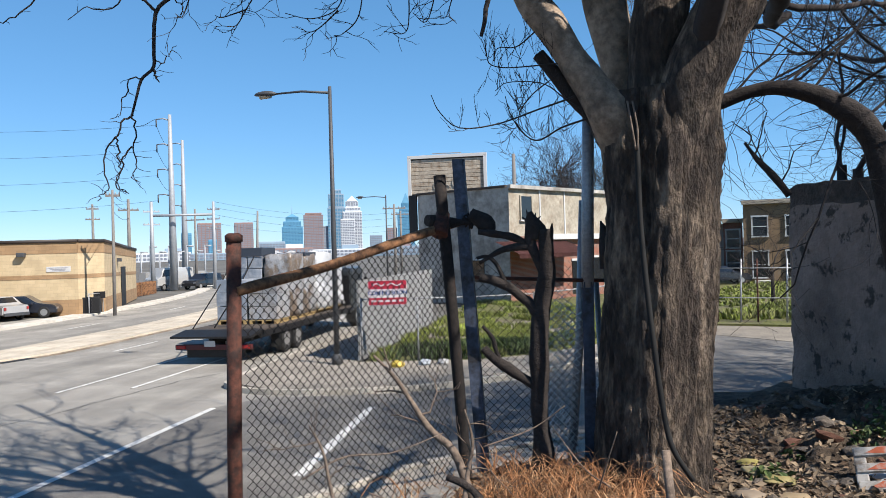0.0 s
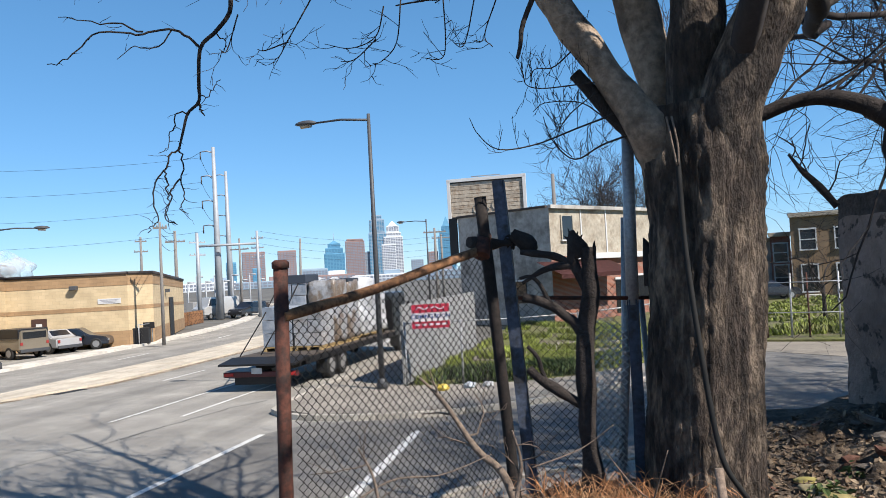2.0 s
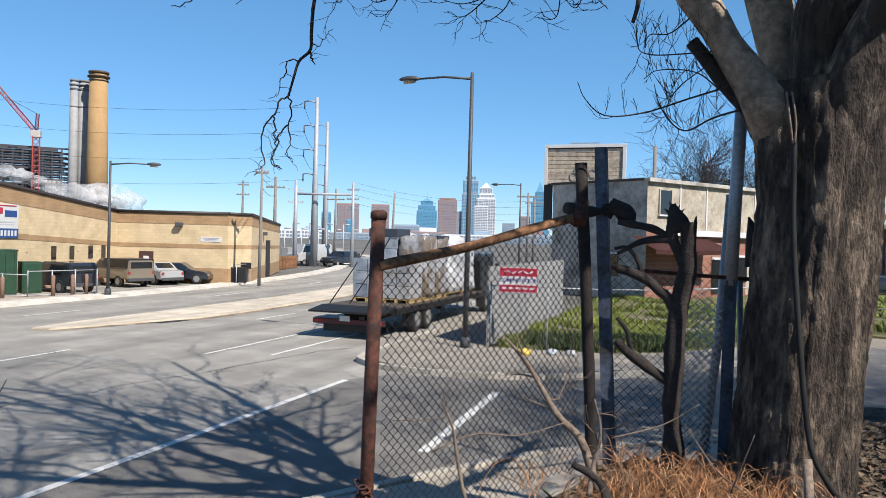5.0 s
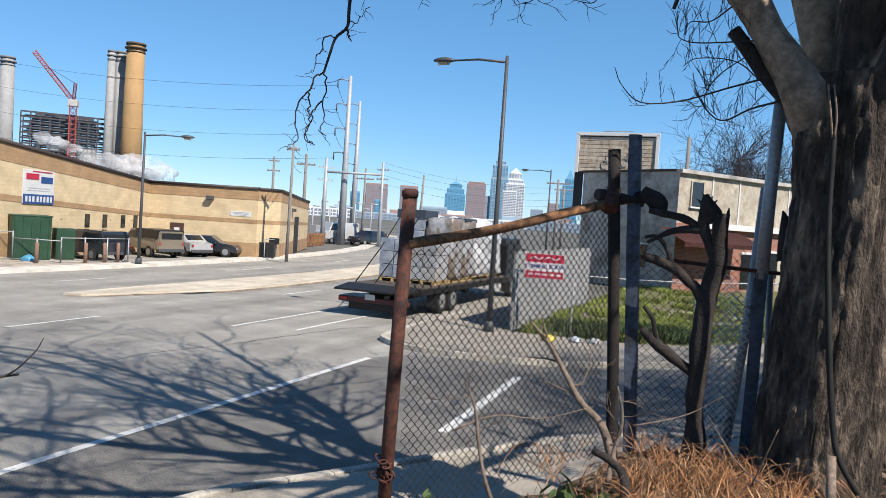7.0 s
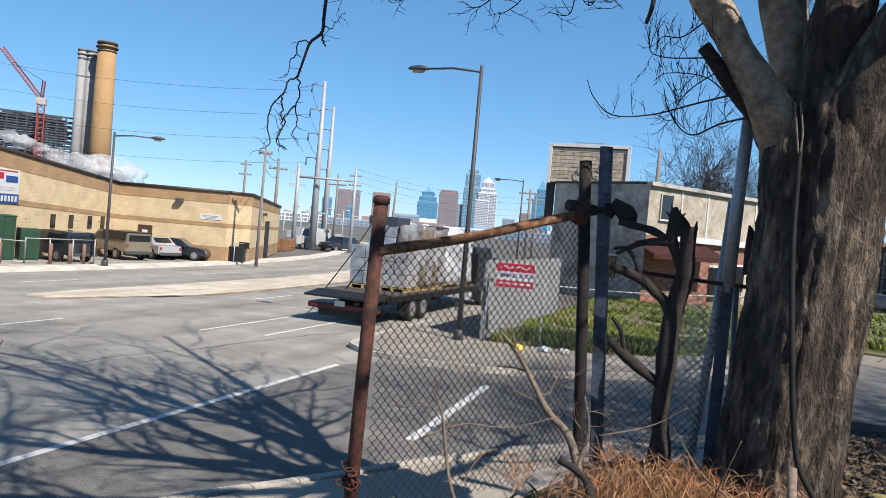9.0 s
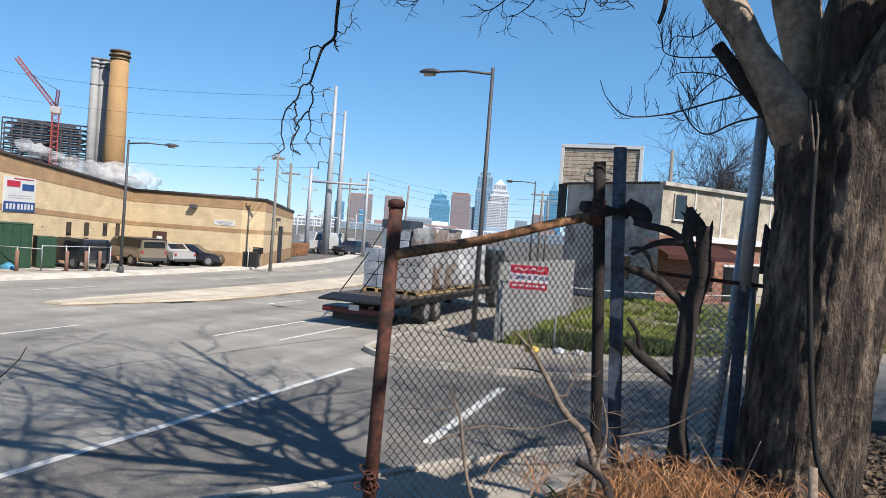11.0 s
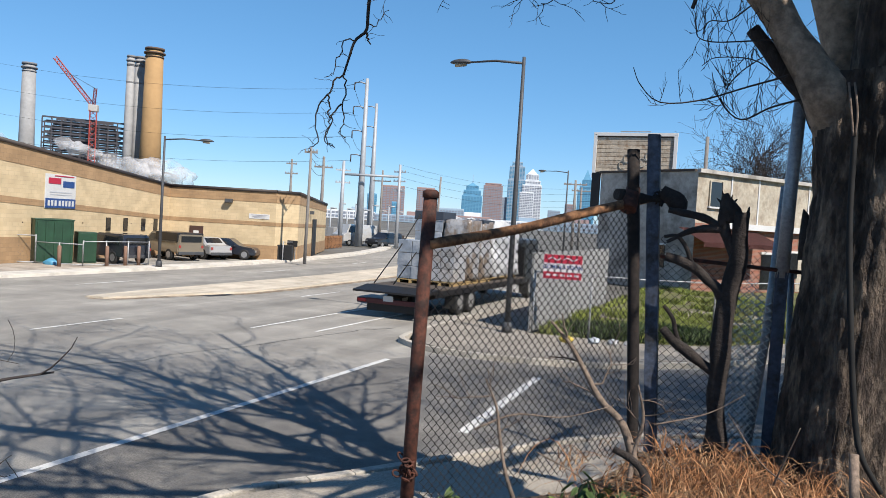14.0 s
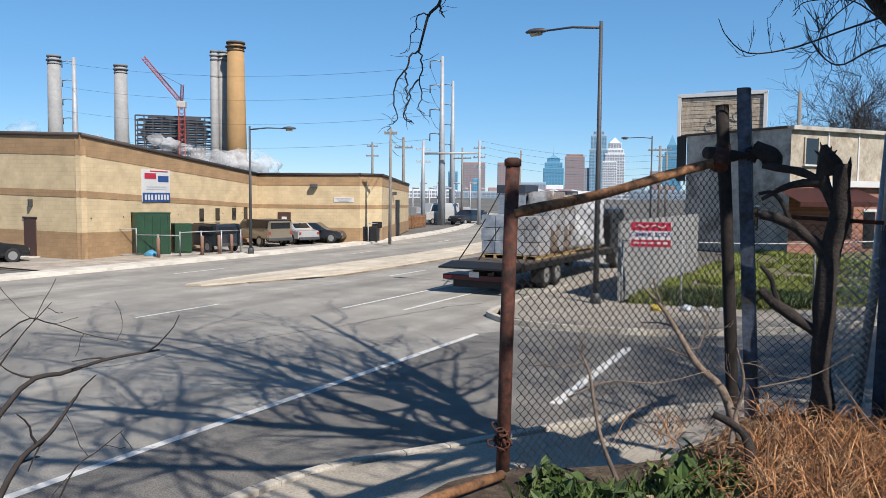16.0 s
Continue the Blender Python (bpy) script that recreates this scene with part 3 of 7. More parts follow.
def trunk_mesh():
    bm = bmesh.new()
    rows, seg = 150, 132
    rings = []
    for i in range(rows + 1):
        t = i / rows
        z = 1.15 + t * 3.25
        el = math.degrees(math.atan2(z - 3.3, 5.8))
        az = float(np.interp(el, [-16, -5, 1.9, 8], [-5.4, -6.0, -6.4, -6.5]))
        c = at_angle(az, 0, 5.8)
        r = float(np.interp(z, [1.15, 1.35, 1.7, 2.6, 3.6, 4.0, 4.4], [0.50, 0.43, 0.385, 0.375, 0.37, 0.40, 0.36]))
        ring = []
        for k in range(seg):
            q = 2 * math.pi * k / seg
            o = Vector((math.cos(q), math.sin(q), 0))
            s = Vector((o.x * 1.0, o.y * 1.0, z * 0.28))
            lump = 0.14 * noise.noise(s * 1.6 + Vector((3, 1, 0))) + 0.05 * math.sin(q * 7 + 2.2 * noise.noise(Vector((0, 0, z * 0.9))) * 3) * (0.6 + 0.4 * noise.noise(Vector((q, 2, z))))
            ridge = abs(noise.noise(Vector((o.x * 5.2, o.y * 5.2, z * 1.5)))) * 0.15 + abs(noise.noise(Vector((o.x * 12, o.y * 12, z * 4.0)))) * 0.115 + abs(noise.noise(Vector((o.x * 26, o.y * 26, z * 11)))) * 0.03
            root = 0.10 * max(0, 1.9 - z) * (0.5 + 0.5 * math.sin(q * 5 + 1))
            ring.append(bm.verts.new(Vector((c.x, c.y, z)) + o * r * (0.99 + lump + root - ridge + 0.055)))
        rings.append(ring)
    for a, b in zip(rings, rings[1:]):
        for k in range(seg):
            f = bm.faces.new((a[k], a[(k + 1) % seg], b[(k + 1) % seg], b[k]))
            f.smooth = True
    bm.faces.new(rings[-1])
    return bm


tree = thing("tree", (0, 0, 0), "large bare street tree with furrowed bark and spreading limbs", "tree")
part("trunk", trunk_mesh(), M["bark"], tree, "thick furrowed grey-brown trunk")
def along(d, pairs):
    """Places at one distance from bearing and height angle pairs."""
    return [at_angle(az, el, d) for az, el in pairs]


LIMB_PLAN = [
    ([at_angle(-5.6, 2.5, 5.85), at_angle(-4.6, 6.6, 5.78), at_angle(-3.7, 8.6, 5.7)] + along(5.62, [(-2.8, 9.9), (-1.97, 11.4), (-0.59, 13.58), (0.81, 15.74), (2.22, 17.65), (4.6, 21.5), (9, 29)]) + [at_angle(18, 38, 5.8), at_angle(32, 44, 6.6), at_angle(50, 44, 7.4)],
     [0.2, 0.21, 0.185, 0.14, 0.12, 0.112, 0.11, 0.108, 0.095, 0.08, 0.06, 0.045, 0.025]),
    (along(6.2, [(-5.3, 5.5), (-4.8, 8.2), (-4.2, 11.2), (-3.47, 14.27), (-2.84, 17.26), (-2.0, 21)]) + [at_angle(-1, 27, 6.8), at_angle(3, 37, 7.6), at_angle(8, 44, 8.8)],
     [0.24, 0.15, 0.125, 0.145, 0.16, 0.14, 0.10, 0.065, 0.035]),
    (along(5.85, [(-6.5, 4.5), (-6.4, 8.7), (-6.25, 12.4), (-6.5, 15.1), (-6.8, 16.9), (-6.6, 20), (-4, 29)]) + [at_angle(4, 44, 5.6), at_angle(18, 52, 5.8), at_angle(40, 52, 6.4)],
     [0.3, 0.23, 0.19, 0.195, 0.20, 0.18, 0.11, 0.075, 0.05, 0.025]),
    ([at_angle(-6.9, 0.5, 5.9), at_angle(-7.4, 4.5, 5.78), at_angle(-8.0, 8.15, 5.66)] + along(5.58, [ (-8.73, 11.1), (-9.93, 13.9), (-11.44, 16.34), (-13.2, 19.5)]) + [at_angle(-18, 28, 5.0), at_angle(-20, 44, 4.6), at_angle(0, 58, 4.6), at_angle(40, 62, 4.8)],
     [0.2, 0.235, 0.215, 0.2, 0.2, 0.205, 0.18, 0.12, 0.08, 0.055, 0.03]),
    # last three limbs are unseen overhead, added for their shadows on the road
    ([at_angle(-6.6, 19, 5.8), Vector((0.45, 5.0, 6.1)), Vector((-0.4, 4.0, 7.0)), Vector((-1.6, 3.1, 7.9)), Vector((-3.2, 2.3, 8.8)), Vector((-4.8, 1.9, 9.4))], [0.1, 0.11, 0.09, 0.07, 0.05, 0.025]),
    ([at_angle(-18, 28, 5.0), Vector((1.35, 3.6, 6.8)), Vector((0.8, 2.4, 7.6)), Vector((-0.4, 1.2, 8.4)), Vector((-2.0, 0.4, 9.0)), Vector((-3.4, 0.0, 9.4))], [0.08, 0.085, 0.075, 0.06, 0.045, 0.025]),
    ([at_angle(-18, 28, 5.0), Vector((2.0, 3.3, 6.9)), Vector((2.1, 1.8, 7.7)), Vector((1.3, 0.3, 8.5)), Vector((0.2, -1.0, 9.0))], [0.07, 0.075, 0.06, 0.045, 0.025]),
]
tw = Twigs(11)


def below_view_line(p):
    """Whether p hangs into the camera's view, where crown twigs are cut off."""
    az = math.degrees(math.atan2(-p.x, p.y))
    far = math.hypot(p.x, p.y)
    return p.y > -1 and -9 < az < 75 and p.z < 3.3 + (0.355 + 0.02 * noise.noise(p * 0.8)) * far


tw.floor = below_view_line
for li, (ctrl, rad) in enumerate(LIMB_PLAN):
    n = 44
    pts = spline(ctrl, n)
    rr = lerp_list(rad, n)
    part("limb", tube(pts, rr, 26, 0.16, li), M["bark_smooth"] if li in (0, 1) else M["bark"], tree, "smooth grey-brown limb")
    for k in range(15):
        i = int(n * (0.38 + 0.60 * k / 15))
        d = (pts[min(i + 1, n - 1)] - pts[i - 1]).normalized()
        o = d.orthogonal().normalized()
        o.rotate(Matrix.Rotation(tw.r.uniform(0, 6.28), 3, d))
        nd = (d * 0.6 + o * 0.9 + Vector((-0.25, 0.2, 0.15))).normalized()
        tw.grow(pts[i], nd, tw.r.uniform(2.4, 4.2), max(0.022, rr[i] * tw.r.uniform(0.4, 0.6)), 3, 0.05, 5, 0.75, 0.17)
part("crown", tw.mesh(), M["twig"], tree, "bare dark twigs")["kind"] = "stuff"
stub = spline(along(5.72, [(-3.0, 7.9), (-2.15, 9.24), (-0.98, 10.49), (0.43, 12.23), (1.85, 13.96)]), 14)
part("bark_flap", tube(along(6.0, [(-3.0, -1.2), (-2.75, 0.5), (-2.2, 2.1)]), [0.10, 0.075, 0.006], 8, 0.4), M["dead_wood"], tree, "torn pointed flap of bark")
part("cut_stub", tube(stub, lerp_list([0.10, 0.062, 0.055, 0.05], 14), 12, 0.12), M["dead_wood"], tree, "dark sawn-off branch stub")
arch = spline(along(6.5, [(-8.6, 9.2), (-9.6, 9.75), (-10.46, 9.8), (-11.79, 10.2), (-13.52, 10.44), (-15.19, 10.15), (-17.0, 9.35), (-18.55, 8.1), (-19.66, 6.48), (-20.3, 3.8), (-20.8, -2)]), 34)
part("arching_branch", tube(arch, lerp_list([0.075, 0.06, 0.055, 0.06, 0.075, 0.09, 0.095, 0.095], 34), 14, 0.2, 6), M["dead_wood"], tree, "dark arching branch")
tw2 = Twigs(23)
for i in range(8, 30, 2):
    d = (arch[i + 1] - arch[i - 1]).normalized()
    tw2.grow(arch[i], (Vector((tw2.r.gauss(0.3, 0.5), tw2.r.gauss(0, 0.4), tw2.r.uniform(-0.2, 1.0)))).normalized(), tw2.r.uniform(0.8, 1.7), 0.014, 2, 0.03, 4, 0.8, 0.25)
# budding twigs beside the stub
for ctrl, r0 in (([(-0.7, 11.0), (-0.12, 10.77), (1.9, 10.2), (4.93, 9.29), (7.67, 9.12), (9.1, 10.31), (9.65, 11.48)], 0.0085),
                 ([(-1.05, 10.1), (-0.12, 10.7), (1.58, 11.96), (4.05, 12.16), (5.0, 11.61)], 0.006),
                 ([(-2.15, 9.5), (-1.44, 9.34), (0.37, 8.82), (2.03, 8.01), (3.18, 8.69), (3.99, 10.05), (4.29, 11.21)], 0.009),
                 ([(0.2, 16.6), (0.6, 16.24), (1.88, 15.6), (3.36, 14.57), (4.7, 14.55), (5.06, 13.7)], 0.008),
                 ([(0.2, 13.0), (0.51, 13.26), (2.0, 13.21), (4.28, 13.18), (5.37, 13.52), (5.55, 14.28)], 0.007),
                 ([(0.4, 12.6), (2.6, 11.0), (3.4, 9.4), (2.4, 8.2)], 0.005)):
    pts = spline(along(5.6, ctrl), 22)
    tw2.tube(pts, r0, 0.0026, 5)
    for i in range(4, 15 if r0 > 0.008 and len(ctrl) == 7 else 21, 1):
        up = tw2.r.choice((1, 1, 1, -0.7))
        tw2.grow(pts[i], Vector((tw2.r.gauss(-0.15, 0.35), tw2.r.gauss(0, 0.2), up)).normalized(), tw2.r.uniform(0.07, 0.24), 0.0026, 1, 0.12, 3, 0.5, 0.16)
# the broken branch that hangs into the view, thinning into crooked tips
HANG = 7.0
for ctrl, r0, r1 in (([(26.51, 20.17), (26.69, 18.98), (27.69, 17.77), (28.76, 16.7)] + [(28.98, 14.4), (29.03, 13.12), (29.8, 12.33), (30.16, 11.15), (30.47, 9.99)], 0.022, 0.010),
                     ([(28.76, 16.7), (29.55, 17.36), (30.62, 17.85), (32.47, 17.48), (33.79, 17.46), (35.38, 17.4), (36.56, 16.32), (37.55, 15.47), (38.51, 15.16)], 0.013, 0.004),
                     ([(32.47, 17.48), (34.19, 17.94), (35.87, 18.03), (37.82, 18.2)], 0.009, 0.003),
                     ([(30.62, 17.85), (31.79, 16.59), (33.19, 16.65), (34.24, 15.78)], 0.007, 0.003),
                     ([(27.69, 17.77), (27.04, 17.09), (27.35, 16.42)], 0.006, 0.003),
                     ([(30.47, 9.99), (31.21, 9.3), (31.53, 8.49), (32.09, 7.75), (32.29, 6.78), (32.2, 5.89), (32.03, 4.96), (32.47, 4.66), (32.72, 4.25)], 0.009, 0.004),
                     ([(31.53, 8.49), (31.39, 7.73), (31.43, 7.13), (31.26, 6.32), (31.5, 5.83), (31.37, 5.1), (30.99, 4.78)], 0.008, 0.004),
                     ([(30.47, 9.99), (30.22, 9.09), (30.45, 7.88), (30.27, 6.95), (30.35, 6.22), (30.59, 5.85), (30.09, 5.33)], 0.008, 0.003),
                     ([(30.45, 7.88), (31.02, 7.22), (31.14, 6.53), (31.54, 5.7), (31.57, 5.09), (30.91, 4.74)], 0.008, 0.004),
                     ([(29.03, 13.12), (28.9, 12.74), (28.77, 12.2)], 0.014, 0.005),
                     ([(29.8, 12.33), (30.54, 12.31), (30.77, 11.32), (31.1, 10.92), (31.17, 10.01), (31.78, 9.68)], 0.007, 0.003),
                     ([(28.92, 13.51), (28.42, 13.49), (27.97, 14.11), (27.65, 14.61)], 0.006, 0.003)):
    pts = spline(along(HANG, ctrl), len(ctrl) * 3)
    tw2.tube([p + Vector([tw2.r.gauss(0, 0.007) for _ in range(3)]) for p in pts] if r0 < 0.02 else pts, r0, r1, 5)
    if r0 < 0.015:
        for i in range(3, len(pts) - 1, 3):
            tw2.grow(pts[i], Vector((tw2.r.gauss(0, 0.8), tw2.r.gauss(0, 0.3), tw2.r.uniform(-0.5, 0.3))).normalized(), tw2.r.uniform(0.06, 0.2), 0.0035, 0, -0.02, 2, 0.8, 0.3)
# tips of the crown's lowest sprays, curling up at their ends
for ctrl in ([(26.0, 19), (26.87, 16.62), (27.4, 16.71)], [(20.8, 20), (22.63, 17.21), (23.28, 16.2), (23.94, 16.05)], [(22.63, 17.21), (24.22, 16.65), (24.76, 16.74)],
             [(14.2, 20), (14.69, 17.02), (15.87, 15.78), (16.54, 15.64)], [(15.5, 19.5), (16.18, 17.5), (18.05, 16.74), (19.94, 17.06)], [(16.17, 17.3), (17.76, 16.0), (18.84, 15.85)],
             [(11.1, 20), (11.08, 17.0), (11.45, 15.78), (12.92, 15.91)], [(8.7, 20), (9.74, 16.61), (10.81, 17.12)], [(7.2, 19.5), (8.18, 17.18), (7.64, 16.32)], [(41.0, 19.5), (43.0, 16.6), (45.2, 15.6)]):
    pts = spline(along(5.4, ctrl), len(ctrl) * 4)
    tw2.tube(pts, 0.0055, 0.0024, 5)
    for i in range(3, len(pts) - 1, 2):
        tw2.grow(pts[i], Vector((tw2.r.gauss(-0.2, 0.6), tw2.r.gauss(0, 0.3), tw2.r.uniform(-0.6, 0.5))).normalized(), tw2.r.uniform(0.08, 0.28), 0.0032, 1, 0.08, 2, 0.7, 0.25)
tw2.tube(spline([at_angle(4.4, 19.6, 5.4), at_angle(5.4, 17.6, 5.4), at_angle(5.6, 16.4, 5.4), at_angle(5.9, 15.4, 5.4)], 8), 0.022, 0.014, 6)
part("hanging_spray", tw2.mesh(), M["twig"], tree, "thin hanging twigs")["kind"] = "stuff"
strap = spline([at_angle(-4.5, 10.1, 5.45), at_angle(-4.85, 7.7, 5.4), at_angle(-5.0, 1.3, 5.39), at_angle(-5.5, -5.1, 5.36), at_angle(-6.1, -10.6, 5.36), at_angle(-6.7, -13.5, 5.33), at_angle(-8.0, -15.6, 5.37)], 40)
tree.matrix_world = Matrix.Translation((0, 0, 3.3)) @ Matrix.Scale(1.16, 4) @ Matrix.Translation((0, 0, -3.3))
cable = tagged(part("cable", tube(strap, 0.018, 8, 0.1), M["dark_wire"]), "black cable hanging down the tree trunk", "cable")
for off in (0.0, 0.35):
    add = spline([at_angle(-4.3 - off, 10.4, 5.43), at_angle(-4.6 - off, 8.4, 5.38), at_angle(-4.8 - off * 0.3, 7.0, 5.38)], 10)
    part("cable_end", tube(add, 0.007, 6), M["pale_wood"], cable, "pale rope end")
cable.matrix_world = tree.matrix_world

# ---- lopped shrub by the fence ----
shrub = thing("tree_stump", (0, 0, 0), "lopped dead sapling with sawn-off limbs by the fence", "stump")
SD = 6.75
part("trunk", tube(spline(along(SD, [(2.1, -17.6), (2.35, -13.85), (2.43, -11.5), (2.43, -9.5), (2.36, -7.1), (2.23, -4.7), (1.7, -1.8), (1.68, 0.0), (1.71, 1.67)]), 36), lerp_list([0.10, 0.078, 0.073, 0.078, 0.07, 0.085, 0.066, 0.062, 0.066], 36), 18, 0.4), M["dead_wood"], shrub, "dark dead stem")
for ctrl, r in (([(2.3, -4.6), (2.9, -3.7), (3.48, -3.22), (4.18, -2.58), (5.5, -1.93), (6.53, -1.7)], 0.052),
                ([(2.4, -9.7), (2.9, -9.4), (3.54, -9.01), (4.55, -8.3), (5.56, -7.67), (6.4, -6.8)], 0.056),
                ([(4.95, -8.09), (5.44, -7.07), (5.72, -6.04), (6.42, -5.21)], 0.024),
                ([(1.8, -2.0), (2.38, -0.37), (2.81, 0.88), (2.61, 2.31)], 0.055),
                ([(2.67, 0.26), (3.67, 1.01), (4.89, 1.35), (6.54, 1.61)], 0.036),
                ([(2.87, 0.47), (4.1, 0.4), (5.13, 0.12), (6.5, -0.67)], 0.03),
                ([(4.6, -2.3), (5.2, -0.9), (5.9, -0.2), (6.7, -0.3)], 0.022)):
    part("limb", tube(spline(along(SD, ctrl), 18), lerp_list([r, r * 0.86, r * 0.72, r * 0.6], 18), 12, 0.5, r * 100), M["dead_wood"], shrub, "sawn-off dead limb")
knob = at_angle(2.6, 2.1, SD)
part("burl", tube(spline([knob + Vector((0.02, 0, -0.14)), knob, knob + Vector((-0.02, 0, 0.1))], 12), lerp_list([0.05, 0.085, 0.07, 0.03], 12), 16, 0.7, 2), M["dead_wood"], shrub, "knobbly sawn head")
for dx, dz in ((-0.05, 0.2), (0.03, 0.15), (-0.09, 0.1), (0.07, 0.1)):
    part("splinter", tube([knob + Vector((dx * 0.5, 0, 0.02)), knob + Vector((dx, 0.01, dz * 0.6))], [0.018, 0.003], 6), M["dead_wood"], shrub, "thin splinter")
cut = at_angle(1.71, 1.6, SD)
for dx, dz in ((-0.05, 0.05), (0.0, 0.03), (0.05, 0.06)):
    part("splinter", tube([cut + Vector((dx, 0, -0.02)), cut + Vector((dx * 1.2, 0.01, dz))], [0.022, 0.004], 6), M["dead_wood"], shrub, "torn wood edge")

# ---- ruined wall ----
WALL_A, WALL_B = Vector((2.95, 11.4, 0)), Vector((6.2, 3.5, 0))


def ruin():
    bm = bmesh.new()
    d = (WALL_B - WALL_A).normalized()
    nrm = Vector((d.y, -d.x, 0))
    n, rows = 60, 22
    length = (WALL_B - WALL_A).length
    grid = {}
    for side in (0, 1):
        for i in range(n + 1):
            u = length * i / n
            top = 4.08 + 0.07 * noise.noise(Vector((u * 2.2, 0, 5))) + 0.05 * noise.noise(Vector((u * 7, 0, 9))) + (0.0 if i else -0.04)
            for j in range(rows + 1):
                z = 1.0 + (top - 1.0) * j / rows
                p = WALL_A + d * (u + (0.03 * noise.noise(Vector((z * 3, side, 1))) if i == 0 else 0)) - nrm * (0.0 if side == 0 else 0.32)
                k = 0.035 * noise.noise(Vector((u * 1.1, z * 1.1, side * 9))) + 0.02 * noise.noise(Vector((u * 5, z * 5, side * 9 + 3)))
                grid[side, i, j] = bm.verts.new(p + nrm * k + Vector((0, 0, z)))
    for side in (0, 1):
        for i in range(n):
            for j in range(rows):
                f = bm.faces.new([grid[side, i, j], grid[side, i + 1, j], grid[side, i + 1, j + 1], grid[side, i, j + 1]])
                f.material_index = 1 if j >= rows - 2 else 0
    for i in range(n):
        f = bm.faces.new([grid[0, i, rows], grid[0, i + 1, rows], grid[1, i + 1, rows], grid[1, i, rows]])
        f.material_index = 1
    for j in range(rows):
        f = bm.faces.new([grid[0, 0, j], grid[0, 0, j + 1], grid[1, 0, j + 1], grid[1, 0, j]])
        f.material_index = 1 if noise.noise(Vector((j * 0.7, 2, 2))) > 0.1 else 0
    bmesh.ops.recalc_face_normals(bm, faces=bm.faces[:])
    return bm


structure(part("wall_ruin", ruin(), [M["plaster"], M["wall_dark"]]), "flaking pinkish plaster wall with a broken top", "wall")

# ---- warehouse across the avenue ----
M["block_pale"] = brick_mat("block_pale", (0.80, 0.63, 0.39), (0.73, 0.565, 0.345), (0.66, 0.52, 0.33), 0.40, 0.20, 0.3, "xz", 0.008)
M["block_brown"] = brick_mat("block_brown", (0.50, 0.32, 0.17), (0.43, 0.275, 0.145), (0.38, 0.25, 0.14), 0.40, 0.20, 0.3, "xz", 0.008)
M["coping"] = plain("coping_dark", (0.055, 0.04, 0.035), 0.6)
M["roof"] = mat("flat_roof", (0.2, 0.19, 0.18), 0.95, scale=3)
CORNERS = [(-52.0, 23.2, 6.7), (-32.4, 24.2, 5.9), (-35.9, 40.2, 4.5), (-29.2, 42.5, 4.5), (-28.7, 44.4, 4.5), (-36.3, 60.6, 4.1), (-75.0, 60.0, 4.15), (-75.0, 24, 6.7)]
BANDS = [0, 0.225, 0.505, 0.56, 0.84, 1.0]


def warehouse_band(a, b, i):
    """One course band of a wall, from corner a to corner b."""
    (x0, y0, h0), (x1, y1, h1) = a, b
    lo, hi = BANDS[i], BANDS[i + 1]
    out = Vector((y1 - y0, x0 - x1, 0)).normalized()
    q = [Vector((x0, y0, h0 * lo)), Vector((x1, y1, h1 * lo)), Vector((x1, y1, h1 * hi)), Vector((x0, y0, h0 * hi))]
    front, back = out * (0.02 if i in (0, 2, 4) else 0.0), -out * 0.3
    bm = mesh_from([p + front for p in q] + [p + back for p in q], [(0, 1, 2, 3), (7, 6, 5, 4), (3, 2, 6, 7), (1, 0, 4, 5), (0, 3, 7, 4), (2, 1, 5, 6)])
    bmesh.ops.recalc_face_normals(bm, faces=bm.faces[:])
    wall_uv(bm)
    return bm


warehouse = thing("warehouse", (0, 0, 0), "long tan block warehouse with brown bands and dark coping", "building")
for a, b in zip(CORNERS, CORNERS[1:] + CORNERS[:1]):
    for i in range(5):
        part("wall" if i in (1, 3) else "band", warehouse_band(a, b, i), M["block_brown" if i in (0, 2, 4) else "block_pale"], warehouse, "" if i in (1, 3) else "brown block band")
    d = Vector((b[0] - a[0], b[1] - a[1], 0)).normalized()
    part("coping", tube([Vector(a) + Vector((0, 0, 0.02)), Vector(b) + Vector((0, 0, 0.02))], 0.13, 4), M["coping"], warehouse, "dark metal coping")
part("roof", mesh_from([(x, y, h - 0.25) for x, y, h in CORNERS], [tuple(range(len(CORNERS)))]), M["roof"], warehouse)

# ---- shop building with the billboard ----
BL, BK = Vector((-9.9, 50.1, 0)), Vector((-3.65, 46.0, 0))
BR = BK + SIDE * 17
BB = BL + SIDE * 17
M["stucco_grey"] = mat("stucco_grey", (0.56, 0.53, 0.485), 0.95, scale=5, var=0.15, big=0.7, bigvar=0.2, bump=0.3, other=(0.30, 0.28, 0.25), patch_scale=0.8)
M["stucco_cream"] = mat("stucco_cream", (0.56, 0.50, 0.40), 0.9, scale=5, var=0.18, big=0.6, bigvar=0.15, bump=0.2, other=(0.40, 0.33, 0.25), patch_scale=1.3)
shop = thing("shop_building", (0, 0, 0), "shabby two-storey stucco shop building with brick ground floor", "building")


def wall_slab(a, b, z0, z1, thick=0.3):
    a, b = Vector(a), Vector(b)
    d = (b - a).normalized()
    n = Vector((-d.y, d.x, 0)) * thick
    bm = mesh_from([(p.x, p.y, z) for z in (z0, z1) for p in (a, b, b + n, a + n)], [(0, 1, 5, 4), (1, 2, 6, 5), (2, 3, 7, 6), (3, 0, 4, 7), (4, 5, 6, 7), (3, 2, 1, 0)])
    bmesh.ops.recalc_face_normals(bm, faces=bm.faces[:])
    wall_uv(bm)
    return bm


